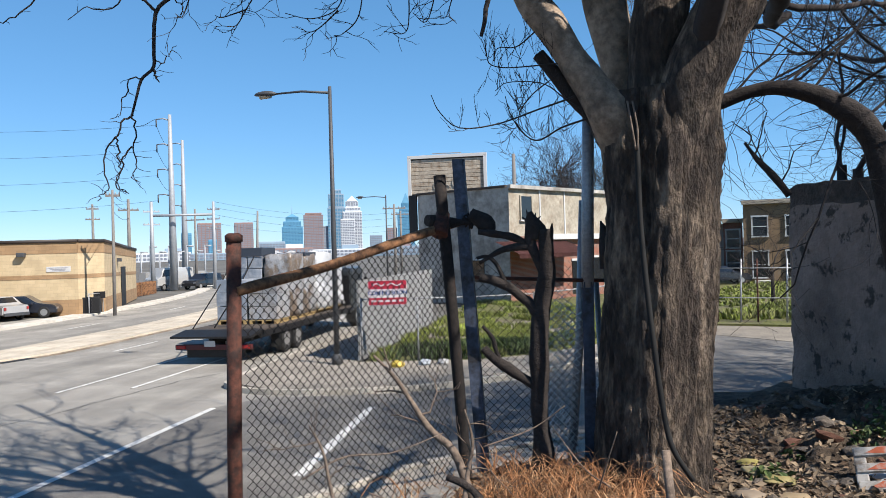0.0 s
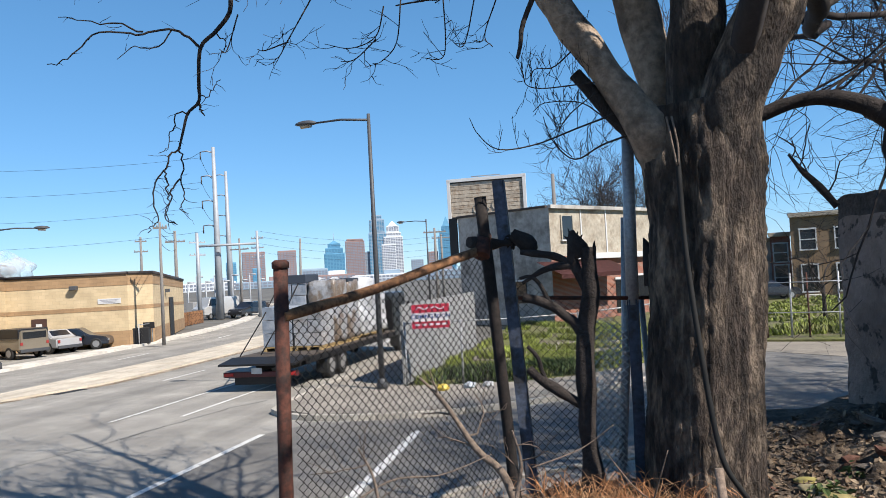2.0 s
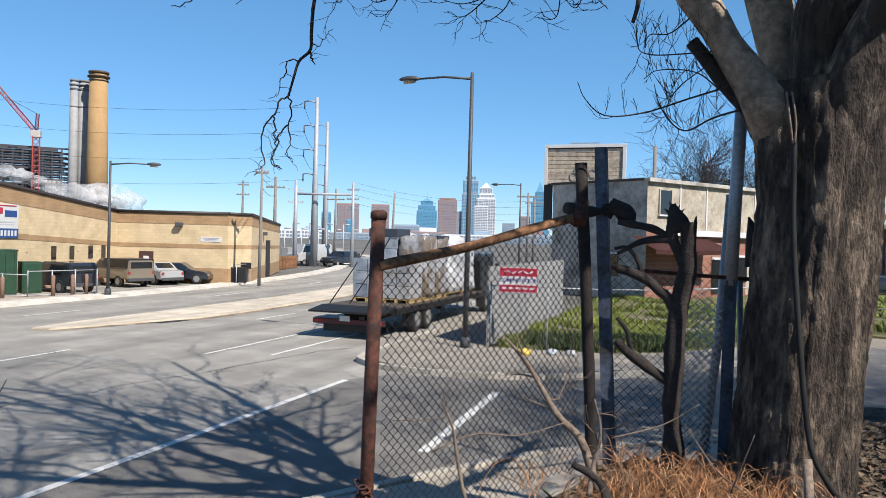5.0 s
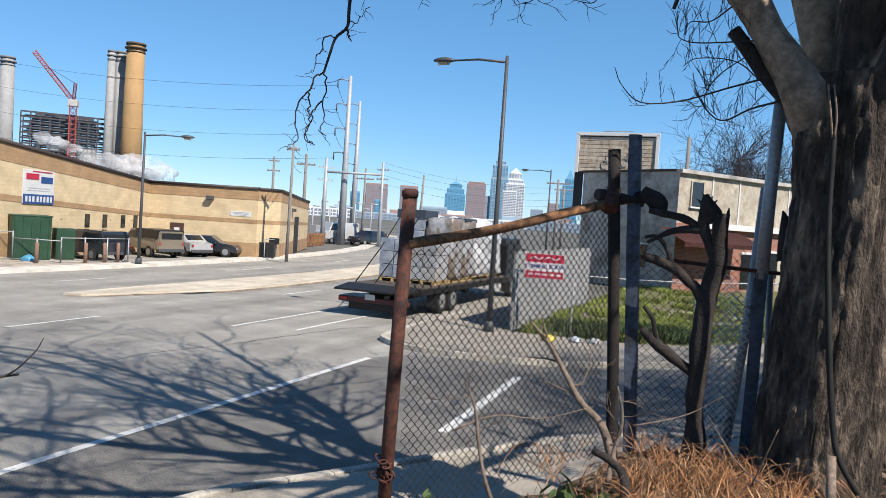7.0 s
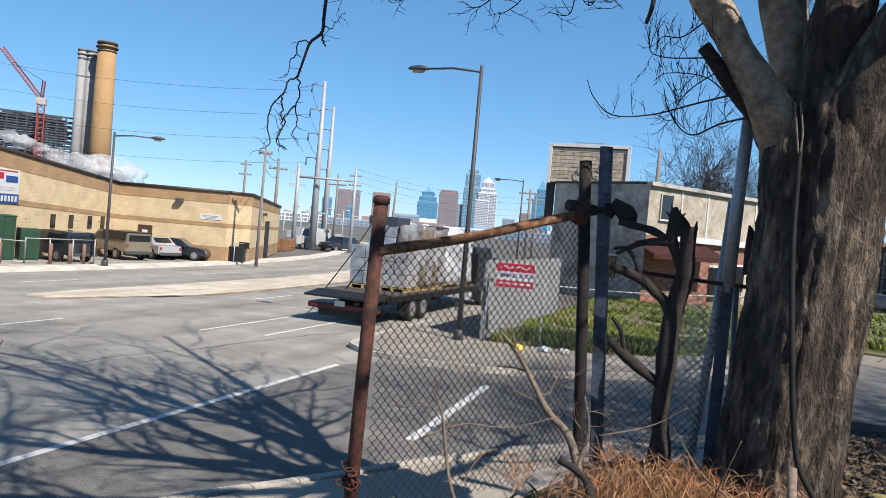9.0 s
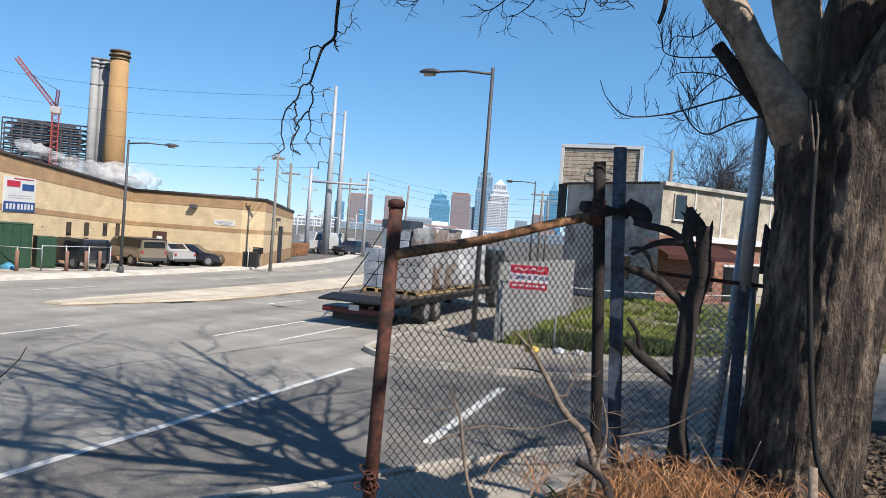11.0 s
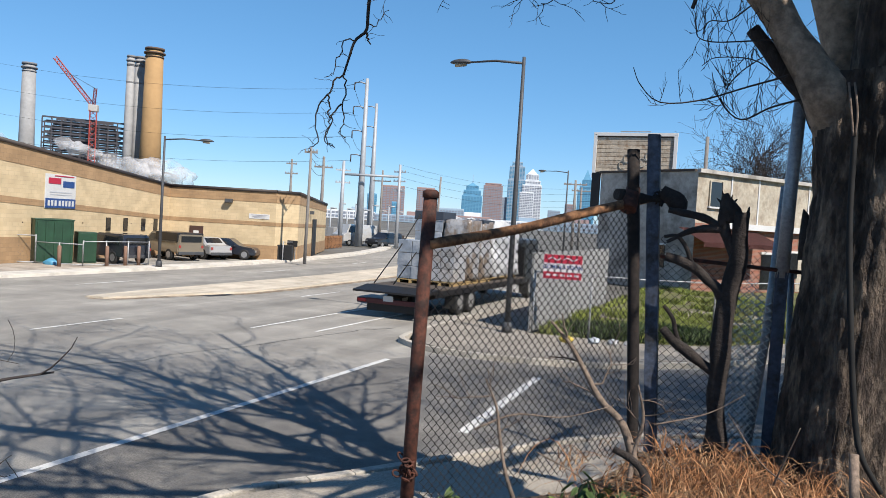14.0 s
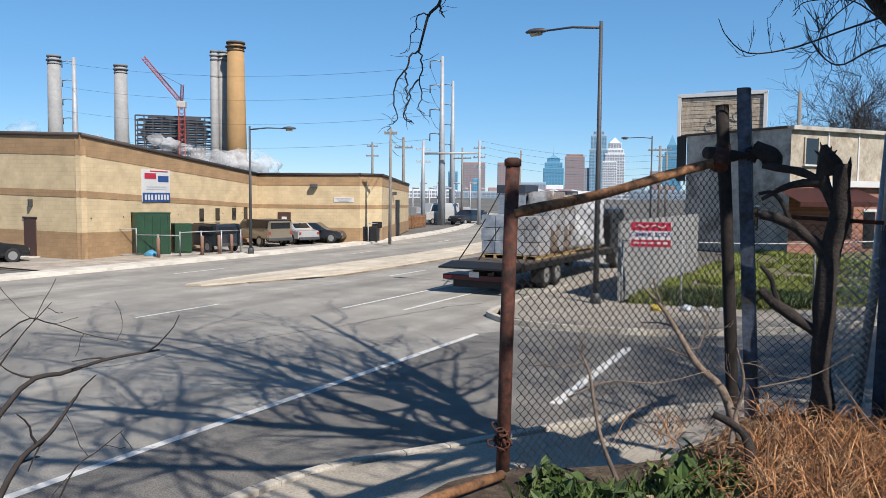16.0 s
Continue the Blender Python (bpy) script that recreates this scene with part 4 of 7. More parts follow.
part("wall", wall_slab(BL, BK, 0, 6.95), M["stucco_grey"], shop, "grey stucco side wall")
part("wall", wall_slab(BK, BR, 4.05, 6.95), M["stucco_cream"], shop, "cream panelled upper wall")
M["brick_red"] = brick_mat("brick_red", (0.42, 0.13, 0.075), (0.34, 0.10, 0.06), (0.35, 0.28, 0.23), 0.215, 0.075)
part("wall", wall_slab(BK, BR, 0, 4.05), M["brick_red"], shop, "red brick ground floor")
part("wall", wall_slab(BR, BB, 0, 6.95), M["stucco_grey"], shop)
part("wall", wall_slab(BB, BL, 0, 6.95), M["stucco_grey"], shop)
part("roof", mesh_from([(p.x, p.y, 6.85) for p in (BL, BK, BR, BB)], [(0, 1, 2, 3)]), M["roof"], shop)

# ---- street lamps ----


def street_lamp(base, height, arm, arm_dir, label):
    lamp = thing("street_lamp", base, label, "street lamp", "street lamps")
    part("base", tube([(0, 0, 0), (0, 0, 0.25), (0, 0, 0.32)], [0.16, 0.15, 0.11], 12), M["lamp_steel"], lamp)
    part("pole", tube([(0, 0, 0.1), (0, 0, height * 0.5), (0, 0, height)], [0.085, 0.07, 0.05], 12), M["lamp_steel"], lamp, "tapered dark steel pole")
    d = Vector(arm_dir).normalized()
    part("arm", tube([Vector((0, 0, height - 0.18)), d * arm * 0.5 + Vector((0, 0, height - 0.08)), d * arm + Vector((0, 0, height - 0.1))], [0.04, 0.034, 0.028], 8), M["lamp_steel"], lamp)
    head = bmesh.new()
    bmesh.ops.create_uvsphere(head, u_segments=14, v_segments=8, radius=1)
    for v in head.verts:
        v.co = Vector((v.co.x * 0.36, v.co.y * 0.15, v.co.z * (0.11 if v.co.z > 0 else 0.05)))
    bmesh.ops.transform(head, matrix=Matrix.Translation(d * (arm + 0.25) + Vector((0, 0, height - 0.1))) @ Matrix.Rotation(math.atan2(d.y, d.x), 4, 'Z'), verts=head.verts)
    for f in head.faces:
        f.smooth = True
    hd = part("lamp_head", head, M["lamp_steel"], lamp, "cobra-head lantern")
    part("lens", tube([d * (arm + 0.08) + Vector((0, 0, height - 0.145)), d * (arm + 0.42) + Vector((0, 0, height - 0.145))], [0.07, 0.09], 8), plain("lamp_lens", (0.6, 0.5, 0.35), 0.3), hd, "amber lens")
    return lamp


street_lamp((-6.80, 21.85, 0.12), 8.05, 1.75, (-1, 0.05, 0), "tall dark steel street lamp with one arm on the pavement")
street_lamp((-27.9, 30.7, 0.12), 6.55, 1.75, (0.9, 0.6, 0), "steel street lamp before the warehouse car park")
street_lamp((-15.4, 64.0, 0.1), 8.0, 2.0, (-1, 0.05, 0), "distant street lamp along the avenue")

# ---- skyline and power station ----
M["tower_glass"] = mat("tower_glass", (0.18, 0.30, 0.40), 0.35, scale=0.06, var=0.15, big=0.01, bigvar=0.15, bump=0.0)


# distance haze is put into these flat skyline colours
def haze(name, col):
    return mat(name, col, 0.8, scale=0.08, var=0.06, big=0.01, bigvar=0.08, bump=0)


def tower_place(az0, az1, el, d=2400.0):
    p0, p1 = at_angle(az0, el, d), at_angle(az1, el, d)
    c = (p0 + p1) / 2
    return c, (p0 - p1).length, p0.z


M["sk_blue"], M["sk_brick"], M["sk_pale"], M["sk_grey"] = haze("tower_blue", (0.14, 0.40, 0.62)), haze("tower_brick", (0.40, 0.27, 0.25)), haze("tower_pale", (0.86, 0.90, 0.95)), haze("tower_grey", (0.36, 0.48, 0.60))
STACKS = [(43.1, 10.4, 420, 4.6, "tan"), (43.98, 9.74, 430, 2.7, "grey"), (44.57, 9.75, 425, 2.0, "grey"), (50.6, 8.45, 470, 3.6, "grey"), (54.6, 8.75, 480, 3.6, "grey")]
M["stack_tan"] = mat("stack_tan", (0.50, 0.31, 0.14), 0.9, scale=0.3, var=0.08, big=0.06, bigvar=0.15, bump=0)
M["stack_grey"] = mat("stack_grey", (0.42, 0.42, 0.42), 0.85, scale=0.4, var=0.12, big=0.08, bigvar=0.2, bump=0)
M["stack_rim"] = plain("stack_rim", (0.13, 0.085, 0.06), 0.8)
M["stack_band"] = plain("stack_band", (0.24, 0.245, 0.26), 0.8)
for az, el, d, r, kind in STACKS:
    p = at_angle(az, el, d)
    st = thing("chimney_stack", (p.x, p.y, 0), "tall %s power-station chimney with a banded top" % ("tan brick" if kind == "tan" else "grey steel"), "chimney", "power station chimneys")
    part("shaft", tube([(0, 0, 0), (0, 0, p.z * 0.5), (0, 0, p.z)], [r * 1.22, r * 1.06, r * 0.9], 24), M["stack_" + kind], st)
    ring_m = M["stack_rim"] if kind == "tan" else M["stack_band"]
    for dz, wide, tall in ((0.0, 1.03, 1.0), (2.2, 1.12, 0.7), (4.2, 0.99, 0.5)):
        part("crown_ring", tube([(0, 0, p.z - dz - tall), (0, 0, p.z - dz)], r * wide, 24), ring_m, st, "dark crown ring")
    if kind == "grey" and d < 450:
        for k in range(5):
            z = p.z * (0.93 - 0.11 * k)
            part("hoop", tube([(0, 0, z), (0, 0, z + 0.7)], r * (0.95 + 0.017 * k), 20), M["stack_band"], st, "darker hoop")


def windows_grid(parent, a, b, z0, z1, cols, rows, material, off=0.3, fill=0.6, name="window"):
    """Window bands sunk as dark strips on a far tower face: one strip a storey."""
    a, b = Vector(a), Vector(b)
    d = (b - a)
    n = Vector((d.y, -d.x, 0)).normalized()
    bm = bmesh.new()
    for j in range(rows):
        zc = z0 + (z1 - z0) * (j + 0.5) / rows
        hh = (z1 - z0) / rows * fill / 2
        for i in range(cols):
            p = a + d * ((i + 0.12) / cols)
            q = a + d * ((i + 0.88) / cols)
            vs = [bm.verts.new(v + n * off + Vector((0, 0, zz))) for v, zz in ((p, zc - hh), (q, zc - hh), (q, zc + hh), (p, zc + hh))]
            bm.faces.new(vs)
    ob = part(name, bm, material, parent, "rows of dark windows")
    ob["kind"] = "stuff"
    return ob


# window tones kept close to the tower colours for low contrast
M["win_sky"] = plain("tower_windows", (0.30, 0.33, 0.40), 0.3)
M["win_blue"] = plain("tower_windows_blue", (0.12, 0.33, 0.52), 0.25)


def skyscraper(az0, az1, el, key, label, steps=(), spire=0.0, cols=6, rows=26, d=2400.0, winkey="win_sky", peak=0.0):
    """A tower with set-backs: steps of (share of height, share of width)."""
    p0, p1 = at_angle(az0, el, d), at_angle(az1, el, d)
    c, w, h = (p0 + p1) / 2, (p0 - p1).length, p0.z
    turn = math.degrees(math.atan2(p1.y - p0.y, p1.x - p0.x))
    ob = thing("skyscraper", (c.x, c.y, 0), label, "skyscraper", "city skyline", turn)
    levels = [(0.0, 1.0), *steps]
    for i, (t, ww) in enumerate(levels):
        top = levels[i + 1][0] if i + 1 < len(levels) else 1.0
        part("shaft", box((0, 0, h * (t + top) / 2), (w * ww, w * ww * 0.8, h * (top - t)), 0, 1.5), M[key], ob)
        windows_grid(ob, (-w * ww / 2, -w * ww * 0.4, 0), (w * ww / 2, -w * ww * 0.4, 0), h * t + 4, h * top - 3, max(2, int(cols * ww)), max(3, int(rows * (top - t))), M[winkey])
    if peak:
        r = w * levels[-1][1] * 0.6
        part("pointed_roof", add_cyl(bmesh.new(), (0, 0, h - 1), (0, 0, h + peak), r, r * 0.08, 4, True, False), M[key], ob, "pointed roof")
    if spire:
        part("spire", cyl((0, 0, h - 2), (0, 0, h + spire), 1.4, 0.4, 6), M["sk_grey"], ob, "thin mast")
    return ob


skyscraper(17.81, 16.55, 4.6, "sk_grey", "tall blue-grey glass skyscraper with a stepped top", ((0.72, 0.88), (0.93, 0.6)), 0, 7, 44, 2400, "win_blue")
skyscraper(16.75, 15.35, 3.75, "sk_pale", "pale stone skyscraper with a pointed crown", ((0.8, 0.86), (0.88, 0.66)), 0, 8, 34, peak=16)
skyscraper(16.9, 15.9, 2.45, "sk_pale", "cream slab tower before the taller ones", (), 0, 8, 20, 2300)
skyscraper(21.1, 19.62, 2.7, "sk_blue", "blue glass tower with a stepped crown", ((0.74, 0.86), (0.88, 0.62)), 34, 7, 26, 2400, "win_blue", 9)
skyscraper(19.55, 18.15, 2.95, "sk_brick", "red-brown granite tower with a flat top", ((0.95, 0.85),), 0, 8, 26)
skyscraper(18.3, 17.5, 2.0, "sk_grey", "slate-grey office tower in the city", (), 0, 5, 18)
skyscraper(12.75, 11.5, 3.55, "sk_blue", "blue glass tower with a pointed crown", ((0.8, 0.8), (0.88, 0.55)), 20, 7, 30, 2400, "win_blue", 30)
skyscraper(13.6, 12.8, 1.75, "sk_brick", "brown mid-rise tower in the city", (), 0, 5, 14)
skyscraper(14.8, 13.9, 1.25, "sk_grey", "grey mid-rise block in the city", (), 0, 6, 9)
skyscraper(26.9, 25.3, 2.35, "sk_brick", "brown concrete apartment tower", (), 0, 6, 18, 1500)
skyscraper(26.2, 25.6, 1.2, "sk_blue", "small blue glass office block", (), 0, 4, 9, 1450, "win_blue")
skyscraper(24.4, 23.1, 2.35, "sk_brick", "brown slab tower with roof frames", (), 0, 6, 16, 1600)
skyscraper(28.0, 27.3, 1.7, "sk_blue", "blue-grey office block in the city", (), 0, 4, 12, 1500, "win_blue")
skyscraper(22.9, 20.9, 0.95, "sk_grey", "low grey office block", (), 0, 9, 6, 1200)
for k, (a0, a1, e) in enumerate(((38, 31, 0.15), (31, 27.4, 0.35), (27.4, 23, 0.25), (23, 19.0, 0.45), (19, 15, 0.3), (15, 11.2, 0.4), (-1, -12, 0.3), (-12, -24, 0.2), (44, 38, 0.1))):
    p0, p1 = at_angle(a0, e, 700), at_angle(a1, e, 700)
    c = (p0 + p1) / 2
    far = thing("city_block", (c.x, c.y, 0), "distant low city block, its colour paled for haze", "building", "distant blocks", math.degrees(math.atan2(p1.y - p0.y, p1.x - p0.x)))
    w = (p0 - p1).length
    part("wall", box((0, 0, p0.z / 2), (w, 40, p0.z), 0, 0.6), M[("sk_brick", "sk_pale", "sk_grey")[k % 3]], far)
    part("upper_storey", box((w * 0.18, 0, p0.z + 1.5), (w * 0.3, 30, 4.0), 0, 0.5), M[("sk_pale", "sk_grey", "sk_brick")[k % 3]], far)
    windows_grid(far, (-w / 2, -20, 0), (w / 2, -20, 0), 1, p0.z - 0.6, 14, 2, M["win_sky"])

# ---- power station: steel frame, crane, steam ----
M["steel_dark"] = plain("frame_steel", (0.06, 0.06, 0.075), 0.7)
M["crane_red"] = plain("crane_red", (0.55, 0.09, 0.07), 0.6)
f0, f1 = at_angle(49.75, 5.2, 430), at_angle(44.7, 4.6, 430)
boiler = thing("steel_frame", (f0.x, f0.y, 0), "dark open steel frame of a power-station boiler house", "building", "", math.degrees(math.atan2(f1.y - f0.y, f1.x - f0.x)))
W, HF = (f1 - f0).length, f0.z
for fl in range(12):
    z = HF * (0.34 + 0.66 * fl / 11)
    part("floor_beam", box((W / 2, 13, z + 0.3), (W * (0.8 + 0.1 * math.sin(fl)), 0.5, 1.0)), M["steel_dark"], boiler)
    part("floor_beam", box((W / 2, 0, z), (W, 0.5, 0.8)), M["steel_dark"], boiler)
    part("floor_beam", box((W / 2, 26, z), (W, 0.5, 0.8)), M["steel_dark"], boiler)
    part("floor_deck", box((W * (0.5 + 0.04 * math.sin(fl * 2.1)), 13, z - 0.7), (W * 0.86, 7, 0.2)), M["steel_dark"], boiler)
for i in range(10):
    for y in (0, 26):
        part("column", box((W * i / 9, y, HF * 0.5), (0.6, 0.6, HF)), M["steel_dark"], boiler)
for i, (sx, sz, ww, hh) in enumerate(((0.52, 0.5, 0.14, 0.5), (0.8, 0.45, 0.2, 0.4), (0.3, 0.42, 0.22, 0.3))):
    part("boiler_casing", box((W * sx, 14, HF * sz), (W * ww, 14, HF * hh), 0, 0.6), M["stack_grey"] if i else M["steel_dark"], boiler)
cr = at_angle(46.75, 5.9, 426)
crane = thing("tower_crane", (cr.x, cr.y, 0), "red lattice tower crane with a raised jib", "crane")


def lattice(a, b, w, n, r=0.28):
    """A square lattice mast from a to b."""
    bm = bmesh.new()
    a, b = Vector(a), Vector(b)
    d = (b - a).normalized()
    u = d.orthogonal().normalized()
    v = d.cross(u)
    cor = [(u * sx + v * sy) * w / 2 for sx, sy in ((-1, -1), (1, -1), (1, 1), (-1, 1))]
    for o in cor:
        add_cyl(bm, a + o, b + o, r, r, 4, False)
    for i in range(n):
        p, q = a.lerp(b, i / n), a.lerp(b, (i + 1) / n)
        for k in range(4):
            add_cyl(bm, p + cor[k], q + cor[(k + 1) % 4], r * 0.7, r * 0.7, 3, False)
    return bm


part("mast", lattice((0, 0, 0), (0, 0, cr.z), 3.0, 18), M["crane_red"], crane)
part("cab", box((0, 0, cr.z + 1), (4.5, 3.5, 3.4), 30, 0.4), plain("crane_cab", (0.6, 0.58, 0.55), 0.6), crane, "pale machine cab")
tip = at_angle(49.15, 9.0, 432) - Vector((cr.x, cr.y, 0))
part("jib", lattice((0, 0, cr.z + 2), tip, 1.7, 20, 0.24), M["crane_red"], crane, "raised red lattice jib")
part("a_frame", lattice((0, 0, cr.z + 2), (4.5, -3.5, cr.z + 10), 1.2, 6, 0.22), M["crane_red"], crane)
part("jib_stay", tube([(4.5, -3.5, cr.z + 10), tip.lerp(Vector((0, 0, cr.z)), 0.25)], 0.12, 4), M["steel_dark"], crane)

steam_m = mat("steam", (0.93, 0.93, 0.95), 1.0, scale=0.15, var=0.03, bump=0.0)
sn, sl = steam_m.node_tree.nodes, steam_m.node_tree.links
tr, mx, nt, mr = sn.new("ShaderNodeBsdfTransparent"), sn.new("ShaderNodeMixShader"), sn.new("ShaderNodeTexNoise"), sn.new("ShaderNodeMapRange")
nt.inputs["Scale"].default_value, nt.inputs["Detail"].default_value = 0.07, 2.5
mr.inputs["From Min"].default_value, mr.inputs["From Max"].default_value, mr.inputs["To Min"].default_value, mr.inputs["To Max"].default_value = 0.36, 0.68, 0.03, 0.5
sl.new(sn.new("ShaderNodeTexCoord").outputs["Object"], nt.inputs["Vector"])
sl.new(nt.outputs["Fac"], mr.inputs["Value"])
sl.new(mr.outputs[0], mx.inputs["Fac"])
sl.new(tr.outputs[0], mx.inputs[1]), sl.new(sn["Principled BSDF"].outputs[0], mx.inputs[2])
sl.new(mx.outputs[0], sn["Material Output"].inputs["Surface"])


def puff(c, r, seed):
    bm = bmesh.new()
    bmesh.ops.create_icosphere(bm, subdivisions=3, radius=1)
    for v in bm.verts:
        k = 1 + 0.4 * noise.noise(v.co * 1.5 + Vector((seed, 0, 0))) + 0.1 * noise.noise(v.co * 3.5 + Vector((0, seed, 0)))
        v.co = Vector((v.co.x * r * 1.25, v.co.y * r, v.co.z * r * 0.75)) * k
    for f in bm.faces:
        f.smooth = True
    bmesh.ops.translate(bm, vec=c, verts=bm.verts)
    return bm


steam = thing("steam_cloud", (0, 0, 0), "white steam drifting from the power station", "steam", kind="stuff")
for i, (az, el, r) in enumerate(((48.4, 3.6, 3.5), (47.6, 3.3, 4), (46.6, 3.0, 4), (45.6, 2.6, 5), (44.6, 2.3, 6), (43.6, 2.2, 7.5), (42.7, 2.2, 8), (41.9, 2.05, 8), (41.2, 1.8, 7), (42.3, 1.5, 8), (43.4, 1.4, 8), (52.2, 3.1, 6), (56.4, 4.0, 6))):
    part("puff", puff(at_angle(az, el, 395), r, i), steam_m, steam)

# ---- poles and lines ----
def utility_pole(az, el_top, d, r, label, mkey="pole_wood", arms=(), lean=0.0, zb=0.0):
    p = at_angle(az, el_top, d)
    ob = thing("utility_pole", (p.x, p.y, zb), label, "utility pole", "utility poles")
    h = p.z - zb
    part("pole", tube([(0, 0, 0), (lean * 0.5, 0, h * 0.5), (lean, 0, h)], [r * 1.25, r * 1.08, r * 0.8], 10), M[mkey], ob)
    for z, ln, turn in arms:
        a = part("crossarm", box((lean, 0, h - z), (ln, 0.11, 0.13), turn, 0.01), M[mkey], ob)
        for s in (-0.45, -0.2, 0.2, 0.45):
            q = Matrix.Rotation(radians(turn), 4, 'Z') @ Vector((s * ln, 0, 0))
            part("insulator", tube([(lean + q.x, q.y, h - z + 0.06), (lean + q.x, q.y, h - z + 0.2)], [0.05, 0.03], 6), M["galv"], a)
    return ob, h


utility_pole(32.3, 4.75, 49, 0.085, "weathered grey wooden utility pole on the pavement", "pole_wood", ((0.35, 0.8, 20),), 0.05, 0.1)
utility_pole(31.3, 4.1, 68, 0.14, "dark wooden utility pole", "pole_wood", ((0.9, 1.6, 20),))
utility_pole(33.55, 3.75, 90, 0.14, "slim grey utility pole", "pole_wood", ((0.5, 1.2, 30), (1.6, 1.4, 30)))
utility_pole(29.85, 3.9, 84, 0.2, "grey steel transmission pole", "pole_steel", ((1.0, 1.6, 40), (2.3, 1.6, 40)))
utility_pole(25.75, 3.9, 84, 0.17, "grey steel transmission pole with side arms", "pole_steel", ((0.8, 1.4, 0), (1.8, 1.4, 0), (2.8, 1.4, 0)))
utility_pole(27.0, 3.4, 88, 0.13, "dark wooden utility pole", "pole_wood", ((1.2, 2.2, 0),))
utility_pole(22.9, 3.2, 95, 0.14, "dark leaning utility pole", "pole_wood", (), 0.3)
utility_pole(12.95, 3.5, 75, 0.13, "wooden utility pole with a crossarm", "pole_wood", ((0.4, 2.2, 10),))
utility_pole(12.5, 3.0, 90, 0.13, "wooden utility pole with a crossarm", "pole_wood", ((0.4, 2.2, 10),))
utility_pole(4.1, 6.9, 62, 0.16, "dark bare pole behind the shop roof", "pole_wood")


def monopole(az, el, d, r0, r1, label, armlen):
    p = at_angle(az, el, d)
    ob = thing("transmission_pole", (p.x, p.y, 0), label, "transmission pole", "transmission poles")
    part("shaft", tube([(0, 0, 0), (0, 0, p.z * 0.5), (0, 0, p.z)], [r0, (r0 + r1) / 2, r1], 14), M["pole_steel"], ob, "tapered pale steel shaft")
    for k in range(4):
        z = p.z - 0.6 - k * 2.6
        a = part("davit_arm", tube([(0, 0, z), (-armlen * 0.5, 0, z + 0.25), (-armlen, 0, z + 0.2)], [0.09, 0.07, 0.05], 6), M["pole_steel"], ob)
        part("insulator", tube([(-armlen, 0, z + 0.2), (-armlen, 0, z - 0.6)], 0.07, 6), M["lamp_steel"], a)
    return p


mp1 = monopole(28.5, 9.85, 85, 0.44, 0.17, "tall tapered steel transmission pole", 1.5)
mp2 = monopole(27.72, 8.15, 103, 0.46, 0.17, "tall tapered steel transmission pole", 1.5)
mp0 = monopole(53.45, 8.7, 120, 0.55, 0.25, "tall tapered steel transmission pole behind the warehouse", 2.5)
gan = thing("pole_beam", (0, 0, 0), "horizontal steel beam between transmission poles", "beam")
part("beam", tube([at_angle(29.8, 2.95, 84), at_angle(25.85, 3.0, 84)], 0.13, 8), M["pole_steel"], gan)


def overhead(a, b, sag, r=0.02, n=20):
    a, b = Vector(a), Vector(b)
    pts = [a.lerp(b, i / n) - Vector((0, 0, sag * 4 * (i / n) * (1 - i / n))) for i in range(n + 1)]
    return tagged(part("power_line", tube(pts, r, 4), M["dark_wire"]), "thin sagging overhead power line", "power line", "overhead lines")


for k in range(4):
    z = mp1.z - 0.4 - k * 2.6
    overhead((mp1.x - 1.5, mp1.y, z - 0.6), (mp0.x, mp0.y - 2, mp0.z - 1 - 3.2 * k), 1.4, 0.017)
    if k < 3:
        overhead((mp1.x - 1.5, mp1.y, z - 0.6), (mp2.x - 1.5, mp2.y, mp2.z - 1 - 2.6 * k), 0.6, 0.02)
for el0, el1 in ((3.9, 2.9), (3.5, 2.5), (3.0, 2.0), (2.4, 1.6)):
    overhead(at_angle(25.75, el0, 84), at_angle(12.6, el1, 90), 0.8, 0.012)
    overhead(at_angle(12.6, el1, 90), at_angle(-6, el1 + 3.0, 70), 0.8, 0.018)
for dz in (0.0, 0.5, 1.2):
    overhead(at_angle(32.3, 4.6 - dz, 49), at_angle(31.3, 4.0 - dz, 68), 0.3, 0.015)

# ---- substation hardware and far vehicles past the warehouse ----
sub = thing("substation", (0, 0, 0), "grey steel substation frames and transformers behind a fence", "substation")
for i in range(9):
    az = 30.6 - i * 0.6
    p, q = at_angle(az, 0, 92), at_angle(az - 0.45, 0, 92)
    h = 3.3 + (1.4 if i % 2 else 0.8)
    part("frame_leg", cyl((p.x, p.y, 0), (p.x, p.y, h), 0.1, 0.08, 6), M["pole_steel"], sub)
    part("frame_beam", cyl((p.x, p.y, h - 0.1), (q.x, q.y, h - 0.1), 0.09, 0.09, 6), M["pole_steel"], sub)
    part("transformer", box(((p.x + q.x) / 2, (p.y + q.y) / 2, 0.9), (0.9, 1.1, 1.8 - 0.5 * (i % 3)), 20 * i, 0.06), M[("stack_grey", "pole_steel", "coping")[i % 3]], sub)

